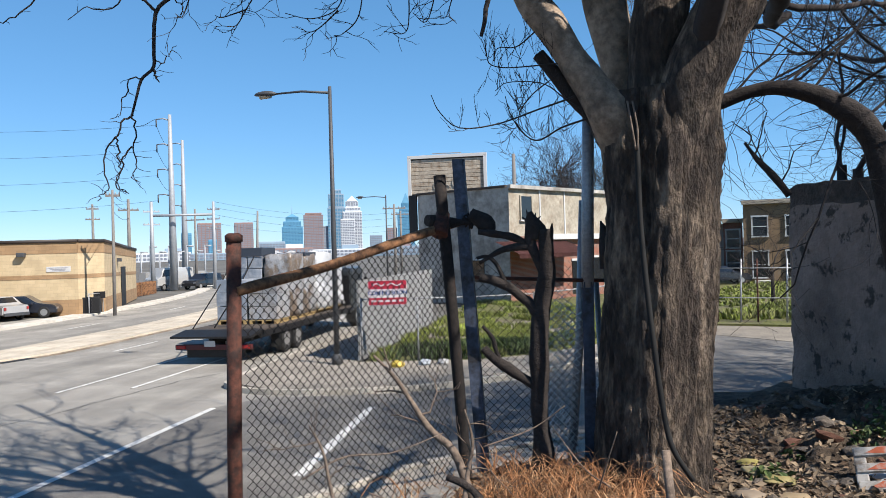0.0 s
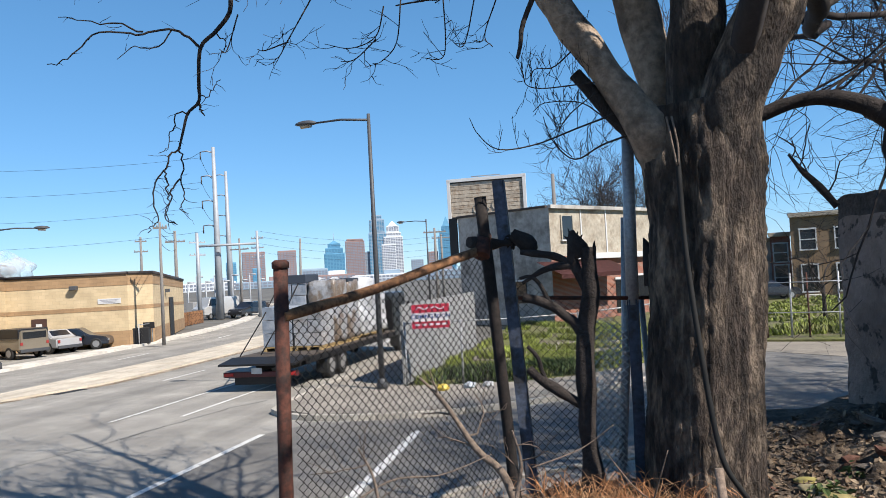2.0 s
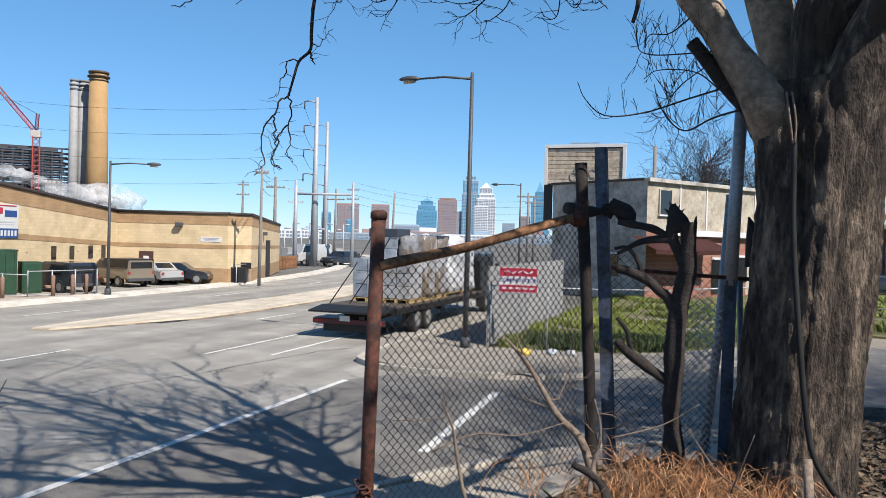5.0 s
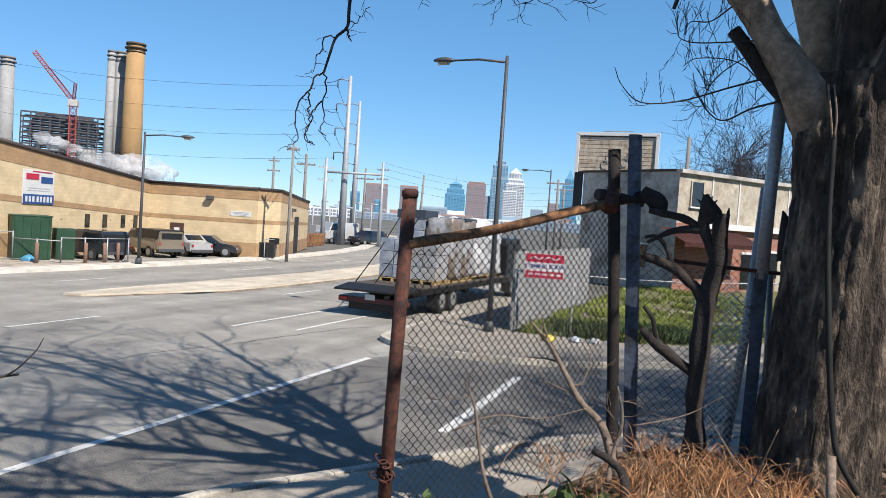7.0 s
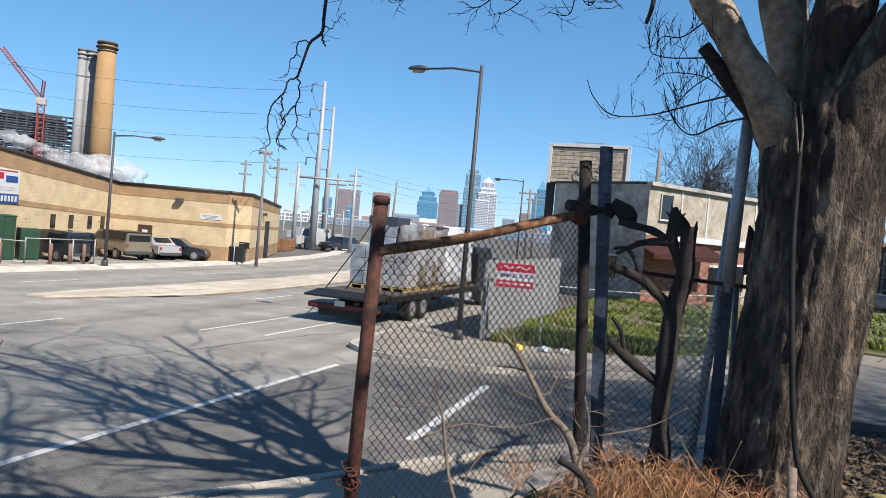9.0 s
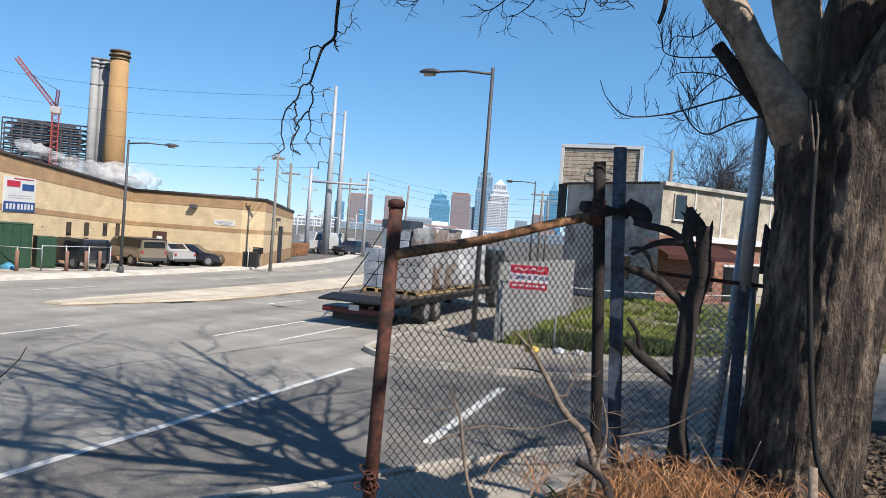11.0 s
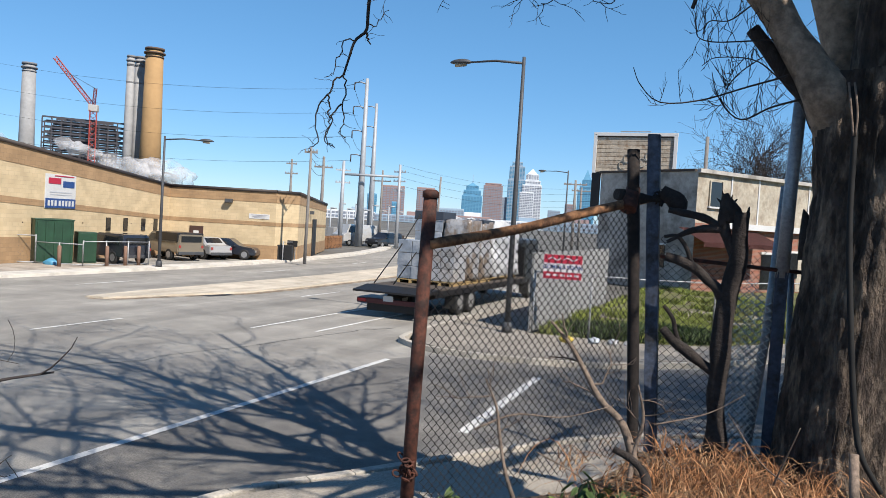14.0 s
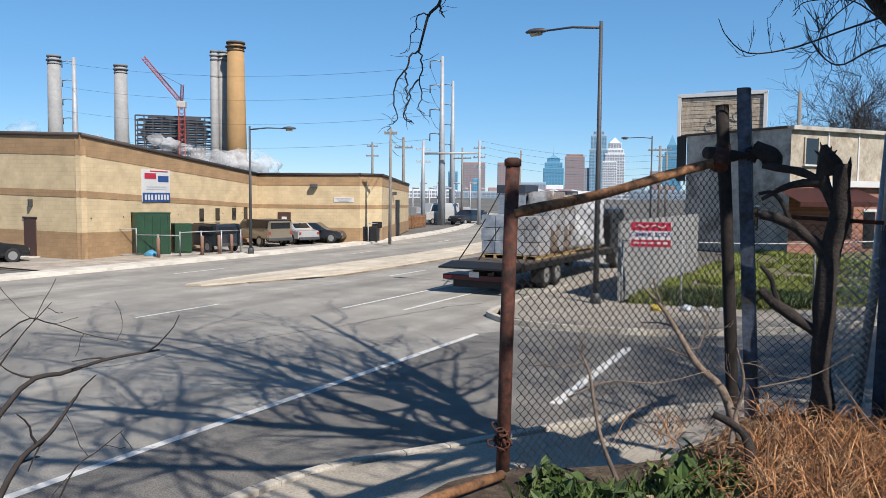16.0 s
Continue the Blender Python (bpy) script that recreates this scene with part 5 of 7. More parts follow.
# ---- flatbed truck with wrapped pallets ----
M["truck_black"] = mat("truck_black", (0.016, 0.015, 0.016), 0.6, 0.2, scale=12, var=0.3, bump=0.1)
M["truck_deck"] = mat("truck_deck", (0.09, 0.07, 0.055), 0.85, scale=9, var=0.3, bump=0.3)
M["red_paint"] = plain("red_paint", (0.42, 0.04, 0.035), 0.5)
M["rim"] = plain("wheel_rim", (0.5, 0.5, 0.5), 0.4, 0.6)
M["wrap"] = mat("shrink_wrap", (0.50, 0.51, 0.53), 0.3, scale=4, var=0.18, big=1.5, bigvar=0.2, bump=0.7, other=(0.22, 0.17, 0.13), patch_scale=1.5, lo=0.44, hi=0.56, stretch=(1, 1, 0.8), dist=0.04)
M["wrap_white"] = mat("white_sheet", (0.72, 0.73, 0.75), 0.5, scale=2.5, var=0.06, big=1.0, bigvar=0.08, bump=0.9, dist=0.12)
M["carton"] = mat("carton", (0.42, 0.30, 0.19), 0.9, scale=6, var=0.12, bump=0.1)
M["pallet"] = mat("pallet_wood", (0.52, 0.36, 0.16), 0.9, scale=12, var=0.25, bump=0.3)


def wheel_parts(parent, c, r, w, axis='y'):
    t = Vector((0, w / 2, 0)) if axis == 'y' else Vector((w / 2, 0, 0))
    c = Vector(c)
    wheel = part("wheel", add_tube(bmesh.new(), [c - t, c - t * 0.85, c + t * 0.85, c + t], [r * 0.9, r, r, r * 0.9], 20), M["black"], parent, "black tyre")
    part("rim", add_tube(bmesh.new(), [c - t * 1.04, c + t * 1.04], r * 0.6, 14), M["rim"], wheel, "pale wheel rim")
    return wheel


truck = thing("flatbed_truck", (-11.0, 23.0, 0), "black flatbed truck carrying shrink-wrapped pallets, stopped at the kerb", "truck")
part("deck", box((0, 5.4, 0.93), (2.56, 10.2, 0.16), 0, 0.02), M["truck_deck"], truck, "worn flat deck")
part("side_rail", box((1.28, 5.4, 0.86), (0.05, 10.2, 0.2), 0, 0.01), M["truck_black"], truck)
part("side_rail", box((-1.28, 5.4, 0.86), (0.05, 10.2, 0.2), 0, 0.01), M["truck_black"], truck)
tailp = mesh_from([(-1.3, -0.6, 0.9), (1.3, -0.6, 0.9), (1.3, 0.4, 1.02), (-1.3, 0.4, 1.02), (-1.3, -0.6, 0.84), (1.3, -0.6, 0.84), (1.3, 0.4, 0.9), (-1.3, 0.4, 0.9)], [(0, 1, 2, 3), (7, 6, 5, 4), (0, 4, 5, 1), (1, 5, 6, 2), (2, 6, 7, 3), (3, 7, 4, 0)])
part("tail_ramp", tailp, M["truck_black"], truck, "black sloping tail ramp")
part("chassis_beam", box((0.45, 5.6, 0.7), (0.14, 10.4, 0.32), 0, 0.01), M["truck_black"], truck)
part("chassis_beam", box((-0.45, 5.6, 0.7), (0.14, 10.4, 0.32), 0, 0.01), M["truck_black"], truck)
part("rear_bumper", box((0, -0.3, 0.55), (2.5, 0.14, 0.16), 0, 0.01), plain("bumper_red", (0.12, 0.02, 0.02), 0.6), truck, "dark red rear bumper")
part("under_bar", box((0, -0.15, 0.36), (1.9, 0.12, 0.3), 0, 0.02), M["truck_black"], truck)
for sx in (-1.05, 1.05):
    part("tail_light", box((sx, -0.39, 0.56), (0.3, 0.04, 0.1), 0, 0.01), plain("tail_light", (0.5, 0.02, 0.02), 0.25), truck, "red tail light")
part("number_plate", box((-0.1, -0.385, 0.66), (0.36, 0.02, 0.18), 0, 0.005), M["white"], truck, "pale blank plate")
for y in (2.7, 3.8, 11.6):
    for sx in (-1.08, 1.08):
        wheel_parts(truck, (sx, y, 0.46), 0.46, 0.3, 'x')
    part("mudflap", box((1.08, y - 0.6, 0.5), (0.4, 0.02, 0.5)), M["black"], truck)
cab = part("cab", box((0, 11.9, 1.65), (2.35, 2.0, 2.1), 0, 0.18), plain("cab_paint", (0.05, 0.055, 0.06), 0.35, 0, 0.6), truck, "dark cab")
part("rear_window", box((0, 10.89, 2.15), (1.5, 0.03, 0.55), 0, 0.02), glass_mat("cab_glass", (0.03, 0.035, 0.04)), cab)
part("headboard", box((0, 10.5, 1.7), (2.4, 0.08, 1.3), 0, 0.01), M["truck_black"], truck)
for sx in (-1.35, 1.35):
    part("mirror", box((sx, 12.7, 2.0), (0.14, 0.1, 0.4), 0, 0.03), M["truck_black"], cab)


def wrapped_load(x0, x1, y0, y1, z1, key, label, lumps=0.03, cap=None):
    """A pallet load: its sheet bulges and creases; under it a pallet."""
    cx, cy = (x0 + x1) / 2, (y0 + y1) / 2
    ob = thing("pallet_load", (cx, cy, 1.01), label, "pallet load", "loads on the truck")
    h = z1 - 1.15
    bm = bmesh.new()
    bmesh.ops.create_cube(bm, size=1)
    bmesh.ops.subdivide_edges(bm, edges=bm.edges[:], cuts=9, use_grid_fill=True)
    for v in bm.verts:
        q = Vector((v.co.x * (x1 - x0), v.co.y * (y1 - y0), (v.co.z + 0.5) * h + 0.14))
        k = lumps * (noise.noise(q * 2.2 + Vector((cx, cy, 0))) + 0.5 * noise.noise(q * 6))
        v.co = q + Vector((v.co.x, v.co.y, max(0, v.co.z))).normalized() * k * 1.6
        if abs(v.co.x) > (x1 - x0) * 0.46 and abs(v.co.y) > (y1 - y0) * 0.46:
            v.co.x *= 0.97
            v.co.y *= 0.97
    for f in bm.faces:
        f.smooth = True
    part("wrapped_block", bm, M[key], ob)
    pal = part("pallet", box((0, 0, 0.12), (x1 - x0, y1 - y0, 0.03)), M["pallet"], ob, "yellow wood pallet")
    for i in (-0.42, 0, 0.42):
        part("pallet_block", box((i * (x1 - x0), 0, 0.055), (0.1, y1 - y0, 0.10)), M["pallet"], pal)
    if cap:
        part("lid", box((0, 0, h + 0.18), (x1 - x0 + 0.05, y1 - y0 + 0.05, 0.14), 0, 0.02), M[cap], ob, "dark lid")
    return ob


def carton_stack(x0, x1, y0, y1, z1, label, rows, key, seed, lid=0.0):
    """Cartons stacked on a pallet inside clear wrap: each carton a block with its own joint."""
    rnd = random.Random(seed)
    ob = thing("pallet_load", ((x0 + x1) / 2, (y0 + y1) / 2, 1.01), label, "pallet load", "loads on the truck")
    w, d, h = x1 - x0, y1 - y0, (z1 - 1.17) / rows
    pal = part("pallet", box((0, 0, 0.13), (w, d, 0.03)), M["pallet"], ob, "yellow wood pallet")
    for i in (-0.42, 0, 0.42):
        part("pallet_block", box((i * w, 0, 0.06), (0.1, d, 0.11)), M["pallet"], pal)
    for r in range(rows):
        for i in (-1, 1):
            for j in (-1, 1):
                part("carton", box((i * w / 4 + rnd.gauss(0, 0.008), j * d / 4 + rnd.gauss(0, 0.008), 0.155 + h * (r + 0.5)), (w / 2 - 0.02, d / 2 - 0.02, h - 0.018), rnd.gauss(0, 0.7), 0.012), M[key], ob)
    if lid:
        part("lid", box((0, 0, z1 - 1.01 + lid / 2), (w + 0.06, d + 0.06, lid), 0, 0.03), M["load_dark"], ob, "dark flat cover")
    return ob


M["load_grey"] = mat("grey_carton", (0.26, 0.30, 0.36), 0.35, scale=5, var=0.15, big=1.5, bigvar=0.2, bump=0.25, other=(0.44, 0.47, 0.52), patch_scale=2.2, dist=0.02, rnd=0.15)
M["load_pale"] = mat("pale_carton", (0.48, 0.49, 0.51), 0.35, scale=5, var=0.15, big=1.5, bigvar=0.2, bump=0.3, other=(0.36, 0.33, 0.31), patch_scale=1.8, dist=0.02, rnd=0.15)
M["load_dark"] = plain("load_cover", (0.05, 0.062, 0.085), 0.5)
carton_stack(-12.05, -10.95, 25.1, 26.3, 2.55, "grey cartons in clear shrink wrap on a pallet", 3, "load_grey", 1)
carton_stack(-10.9, -9.85, 25.1, 26.3, 2.5, "pale cartons in clear shrink wrap on a pallet", 3, "load_pale", 2)
carton_stack(-12.05, -10.95, 26.5, 27.7, 3.3, "tall grey carton stack under a dark flat cover", 5, "load_grey", 3, 0.32)
wrapped_load(-10.9, -9.85, 26.5, 27.7, 3.35, "wrap", "pallet of goods in torn clouded shrink wrap", 0.07)
carton_stack(-12.05, -10.95, 27.9, 29.1, 3.25, "brown carton stack in clear wrap", 4, "carton", 5)
wrapped_load(-10.9, -9.85, 27.9, 29.1, 3.3, "wrap", "pallet of goods in clouded shrink wrap", 0.08, "load_dark")
wrapped_load(-12.05, -9.9, 29.4, 31.4, 3.35, "wrap_white", "bulky load under a white plastic sheet", 0.2)
wrapped_load(-12.05, -9.9, 31.6, 33.0, 3.0, "wrap_white", "bulky load under a white plastic sheet", 0.2)
for y0, x0 in ((24.3, -12.2), (24.6, -11.6)):
    tagged(part("ratchet_strap", tube([(x0, y0 - 0.6, 1.02), (x0 + 0.3, y0 + 0.6, 2.2), (x0 + 0.35, y0 + 2.2, 3.5)], 0.022, 5), M["dark_wire"]), "black ratchet strap over the load", "strap")

# ---- parked vehicles ----
PROFILES = {
    "suv": ([(-0.5, 0.25), (-0.5, 0.62), (-0.47, 0.98), (-0.42, 1.0), (0.05, 1.0), (0.22, 0.66), (0.45, 0.58), (0.5, 0.42), (0.5, 0.22)], [(-0.44, 0.66), (-0.40, 0.93), (0.03, 0.93), (0.17, 0.66)]),
    "pickup": ([(-0.5, 0.3), (-0.5, 0.95), (-0.47, 0.97), (-0.05, 0.97), (-0.02, 0.99), (0.12, 0.99), (0.22, 0.68), (0.45, 0.62), (0.5, 0.5), (0.5, 0.26)], [(-0.46, 0.66), (-0.44, 0.92), (0.1, 0.92), (0.18, 0.66)]),
    "sedan": ([(-0.5, 0.25), (-0.49, 0.62), (-0.36, 0.68), (-0.22, 0.98), (0.06, 1.0), (0.22, 0.68), (0.45, 0.58), (0.5, 0.42), (0.5, 0.22)], [(-0.30, 0.68), (-0.2, 0.92), (0.05, 0.93), (0.18, 0.68)]),
    "van": ([(-0.5, 0.2), (-0.5, 0.98), (-0.46, 1.0), (0.3, 1.0), (0.4, 0.6), (0.5, 0.5), (0.5, 0.2)], [(0.1, 0.62), (0.1, 0.92), (0.3, 0.92), (0.37, 0.62)]),
}
M["car_glass"] = glass_mat("car_glass", (0.012, 0.014, 0.017), 0.15)


def parked_car(loc, rz, length, width, height, kind, colour, label):
    body_pts, win = PROFILES[kind]
    car = thing("car" if kind in ("suv", "sedan") else ("pickup_truck" if kind == "pickup" else "van"), loc, label, "car" if kind in ("suv", "sedan") else kind, "parked vehicles", rz)
    paint = plain("car_paint", colour, 0.3, 0.2, 0.8)
    bm = bmesh.new()
    rings = []
    for sy, tuck in ((-1, 0.0), (1, 0.0)):
        rings.append([bm.verts.new((x * length, sy * width / 2 * (1 - 0.14 * max(0, (z - 0.6) / 0.4)), z * height)) for x, z in body_pts])
    bm.faces.new(rings[0]), bm.faces.new(rings[1][::-1])
    n = len(body_pts)
    for i in range(n):
        bm.faces.new((rings[0][i], rings[1][i], rings[1][(i + 1) % n], rings[0][(i + 1) % n]))
    bmesh.ops.recalc_face_normals(bm, faces=bm.faces[:])
    bmesh.ops.bevel(bm, geom=bm.edges[:], offset=0.05, segments=2, affect='EDGES')
    body = part("body", bm, paint, car)
    for sy in (-1, 1):
        vs = [(x * length, sy * (width / 2 * (1 - 0.14 * max(0, (z - 0.6) / 0.4)) + 0.012), z * height) for x, z in win]
        part("side_window", mesh_from(vs, [(0, 1, 2, 3)] if sy > 0 else [(3, 2, 1, 0)]), M["car_glass"], body)
        for wx in (-0.31, 0.32):
            wheel_parts(car, (wx * length, sy * (width / 2 - 0.1), 0.33), 0.33, 0.22)
        part("tail_light", box((-0.5 * length - 0.005, sy * width * 0.42, height * 0.52), (0.03, 0.14, 0.16), 0, 0.01), M["red_paint"], body, "red tail light")
        part("headlight", box((0.49 * length, sy * width * 0.38, height * 0.43), (0.06, 0.3, 0.12), 0, 0.02), M["rim"], body, "clear headlight")
        part("door_mirror", box((0.16 * length, sy * (width / 2 + 0.07), height * 0.66), (0.12, 0.16, 0.12), 0, 0.03), paint, body)
    part("rear_window", mesh_from([(-0.5 * length - 0.012, sy * width * 0.38, z * height) for sy, z in ((-1, 0.68), (1, 0.68), (1, 0.9), (-1, 0.9))] if kind != "sedan" else [(-0.345 * length, -0.36 * width, 0.71 * height), (-0.345 * length, 0.36 * width, 0.71 * height), (-0.235 * length, 0.33 * width, 0.96 * height), (-0.235 * length, -0.33 * width, 0.96 * height)], [(3, 2, 1, 0)]), M["car_glass"], body)
    if kind == "pickup":
        part("bed_cap", box((-0.245 * length, 0, height * 0.85), (0.47 * length, width * 0.99, height * 0.32), 0, 0.06), plain("cap_black", (0.018, 0.018, 0.02), 0.35), body, "black bed cap")
    part("bumper", box((-0.5 * length, 0, height * 0.28), (0.12, width * 0.94, 0.18), 0, 0.03), M["lamp_steel"], car, "dark bumper")
    return car


LOTZ = 0.06
parked_car((-31.9, 31.6, LOTZ), 170, 4.2, 1.75, 1.55, "suv", (0.035, 0.04, 0.055), "dark blue minivan parked nose-in by the warehouse")
parked_car((-33.0, 37.0, LOTZ), 165, 4.7, 1.8, 1.6, "pickup", (0.30, 0.255, 0.19), "beige pickup truck with a dark cap, parked by the warehouse")
parked_car((-32.6, 39.6, LOTZ), 165, 4.0, 1.65, 1.35, "sedan", (0.6, 0.6, 0.6), "white hatchback parked by the warehouse")
parked_car((-31.8, 41.2, LOTZ), 20, 4.0, 1.65, 1.3, "sedan", (0.03, 0.035, 0.05), "dark saloon car parked by the warehouse")
parked_car((-35.0, 20.6, 0.02), 75, 4.2, 1.75, 1.35, "sedan", (0.015, 0.015, 0.017), "black saloon car at the end of the warehouse")
parked_car((-42.0, 76.5, 0.0), 250, 5.0, 2.0, 2.3, "van", (0.7, 0.7, 0.69), "white delivery van parked beyond the warehouse")
parked_car((-38.6, 77.0, 0.0), 260, 4.6, 1.8, 1.6, "suv", (0.03, 0.03, 0.035), "dark car parked beyond the warehouse")

# ---- warehouse details ----
structure(part("car_park", slab([(-28.55, 20), (-28.75, 41), (-38, 62), (-75, 62), (-75, 20)], -0.04, 0.05), M["asphalt"]), "grey asphalt car park by the warehouse", "car park")
structure(part("dirt_strip", slab([(-29.35, 20), (-29.6, 32.2), (-31.6, 32.6), (-32.6, 26), (-33.2, 20)], 0.0, 0.056), mat("pale_dirt", (0.55, 0.48, 0.40), 0.95, scale=14, var=0.25, big=0.9, bigvar=0.25, bump=0.4, other=(0.42, 0.36, 0.30), patch_scale=1.5, dist=0.02)), "pale trodden dirt between pavement and warehouse", "ground")
WA, WC0, WC1 = Vector((-32.4, 24.2, 0)), Vector((-35.9, 40.2, 0)), Vector((-29.2, 42.5, 0))
WL = Vector((-52.0, 23.2, 0))


def on_wall(a, b, u, z, out=0.03):
    """A pose on a wall: u metres from a towards b, z up; its x runs along the wall and its y into it."""
    d = (b - a).normalized()
    n = Vector((d.y, -d.x, 0))
    m = Matrix((d, -n, Vector((0, 0, 1)))).transposed().to_4x4()
    m.translation = a + d * u + n * out + Vector((0, 0, z))
    return m


def wall_box(name, a, b, u, z, w, h, t, material, parent, label="", out=0.0, bevel=0.01):
    return part(name, box((0, 0, 0), (w, t, h), 0, bevel, on_wall(a, b, u, z, out + t / 2)), material, parent, label)


M["door_brown"] = plain("door_brown", (0.085, 0.04, 0.03), 0.6)
dr = wall_box("door", WL, WA, 16.05, 1.0, 0.85, 1.85, 0.06, M["door_brown"], warehouse, "brown steel door")
wall_box("door_frame", WL, WA, 16.05, 1.98, 1.0, 0.08, 0.08, M["coping"], dr)
wall_box("door_step", WL, WA, 16.05, 0.04, 1.3, 0.1, 0.6, M["concrete"], warehouse, "concrete step")
wall_box("wall_lamp", WL, WA, 16.2, 2.7, 0.12, 0.35, 0.2, M["lamp_steel"], warehouse, "bracket lamp")
for i, u in enumerate((9.8, 11.5, 13.4, 14.8)):
    wall_box("slit_window", WA, WC0, u, 1.95, 0.42, 0.75, 0.05, M["car_glass"], warehouse, "narrow dark window")
d2 = wall_box("door", WC0, WC1, 1.9, 1.15, 0.9, 1.7, 0.05, M["door_brown"], warehouse, "dark door")
wall_box("door_light", WC0, WC1, 1.9, 1.45, 0.35, 0.5, 0.03, M["white"], d2, "pale notice", 0.05)
for u in (4.9,):
    fl = wall_box("flood_lamp", WC0, WC1, u - 0.9, 3.75, 0.45, 0.25, 0.35, M["lamp_steel"], warehouse, "wall flood lamp", 0.02, 0.04)
wall_box("name_board", WC0, WC1, 6.0, 2.85, 1.35, 0.32, 0.03, M["white"], warehouse, "small white name board")
for k in range(3):
    wall_box("lettering_bar", WC0, WC1, 6.0, 2.93 - 0.08 * k, 1.1 - 0.2 * k, 0.035, 0.01, plain("bar_grey", (0.45, 0.45, 0.5), 0.7), warehouse, "", 0.03, 0)
WC2, WC3 = Vector((-28.7, 44.4, 0)), Vector((-36.3, 60.6, 0))
wall_box("loading_door", WC2, WC3, 9.0, 1.4, 2.4, 2.8, 0.06, M["truck_black"], warehouse, "dark open loading door")
wall_box("wall_lamp", WC2, WC3, 6.0, 3.3, 0.4, 0.25, 0.3, M["lamp_steel"], warehouse, "wall lamp")
# company sign: shapes only
sg = wall_box("sign_board", WA, WC0, 5.56, 3.6, 2.38, 1.72, 0.05, M["white"], warehouse, "white and blue company sign")
M["sign_red"], M["sign_blue"] = plain("sign_red", (0.58, 0.03, 0.07), 0.5), plain("sign_blue", (0.03, 0.09, 0.30), 0.5)
wall_box("blue_panel", WA, WC0, 5.56, 2.99, 2.34, 0.48, 0.02, M["sign_blue"], sg, "blue panel", 0.05, 0)
wall_box("red_bar", WA, WC0, 5.05, 4.12, 0.95, 0.3, 0.02, M["sign_red"], sg, "red block", 0.05, 0)
wall_box("red_line", WA, WC0, 5.8, 4.38, 1.5, 0.05, 0.02, M["sign_red"], sg, "", 0.05, 0)
wall_box("blue_bar", WA, WC0, 6.15, 3.98, 0.9, 0.32, 0.02, M["sign_blue"], sg, "blue block", 0.05, 0)
for k in range(8):
    wall_box("digit_bar", WA, WC0, 4.62 + k * 0.26 + (0.06 if k > 2 else 0), 2.99, 0.15, 0.28, 0.012, M["white"], sg, "pale bar", 0.07, 0)
for k in range(2):
    wall_box("text_bar", WA, WC0, 5.56, 3.55 - k * 0.12, 1.7, 0.05, 0.012, plain("bar_pale", (0.62, 0.64, 0.68), 0.7), sg, "", 0.05, 0)
for u in np.arange(0.6, 15.5, 2.3):
    wall_box("stain", WA, WC0, float(u), 2.0, 0.05, 0.05, 0.04, M["coping"], warehouse, "small wall vent")
# dumpster, gate, bollards, bin
M["green_paint"] = mat("green_paint", (0.013, 0.065, 0.03), 0.5, scale=6, var=0.15, big=1.5, bigvar=0.2, bump=0.1)
dump = thing("container", (-32.7, 28.4, 0.05), "dark green steel container with a faded white mark", "container", "", 62)
part("body", box((0, 0, 1.06), (1.75, 1.5, 2.1), 0, 0.03), M["green_paint"], dump)
part("lid", box((0, 0, 2.14), (1.82, 1.56, 0.07), 0, 0.02), M["green_paint"], dump)
for i in range(-2, 3):
    part("rib", box((i * 0.38, -0.77, 1.05), (0.06, 0.05, 1.95), 0, 0.01), M["green_paint"], dump)
for k in range(5):
    part("mark", box((0.885, -0.45 + 0.03 * (k % 2), 0.5 + 0.3 * k), (0.012, 0.16, 0.2)), M["white"], dump, "faded white mark")
box2 = thing("cabinet", (-32.0, 29.9, 0.05), "dark green utility cabinet beside the container", "cabinet", "", 62)
part("body", box((0, 0, 0.8), (0.9, 0.8, 1.55), 0, 0.02), M["green_paint"], box2)
part("door", box((0, -0.41, 0.8), (0.8, 0.03, 1.4), 0, 0.01), M["green_paint"], box2)
gate = thing("yard_fence", (0, 0, 0), "galvanised chain-link yard fence with a gate frame", "fence")


def yard_run(parent, a, b, h, n, key="galv", step=0.12):
    a, b = Vector((*a, 0)), Vector((*b, 0))
    for i in range(n + 1):
        p = a.lerp(b, i / n)
        part("post", cyl((p.x, p.y, 0), (p.x, p.y, h + 0.05), 0.035, 0.035, 7), M[key], parent)
    for z in (h, 0.12):
        part("rail", cyl((a.x, a.y, z), (b.x, b.y, z), 0.024, 0.024, 6), M[key], parent)
    part("wire_mesh", chain_link(a.xy, b.xy, lambda u: 0.1, lambda u: h, 0.0, 3, step, 0.003), M["wire_far"], parent, "bare wire mesh")


yard_run(gate, (-30.2, 28.1), (-29.6, 31.8), 1.25, 3)
yard_run(gate, (-33.2, 26.5), (-32.4, 27.3), 1.4, 1)
yard_run(gate, (-30.2, 28.1), (-32.4, 27.3), 1.1, 2)
yard_run(gate, (-28.6, 42.6), (-28.6, 44.0), 1.3, 1)
M["bollard"] = mat("bollard_paint", (0.34, 0.2, 0.14), 0.8, scale=12, var=0.3, bump=0.2)
for p in ((-30.5, 27.0), (-29.9, 29.3), (-29.8, 30.4), (-29.7, 31.2)):
    b = thing("bollard", (*p, 0.05), "rusty brown steel bollard", "bollard", "bollards")
    part("post", tube([(0, 0, 0), (0, 0, 0.95), (0, 0, 1.0)], [0.09, 0.09, 0.05], 10), M["bollard"], b)
binn = thing("bin", (-29.0, 43.3, 0.05), "black dumpster with an open lid", "bin")
part("body", box((0, 0, 0.55), (1.2, 0.9, 1.0), 25, 0.05), M["truck_black"], binn)
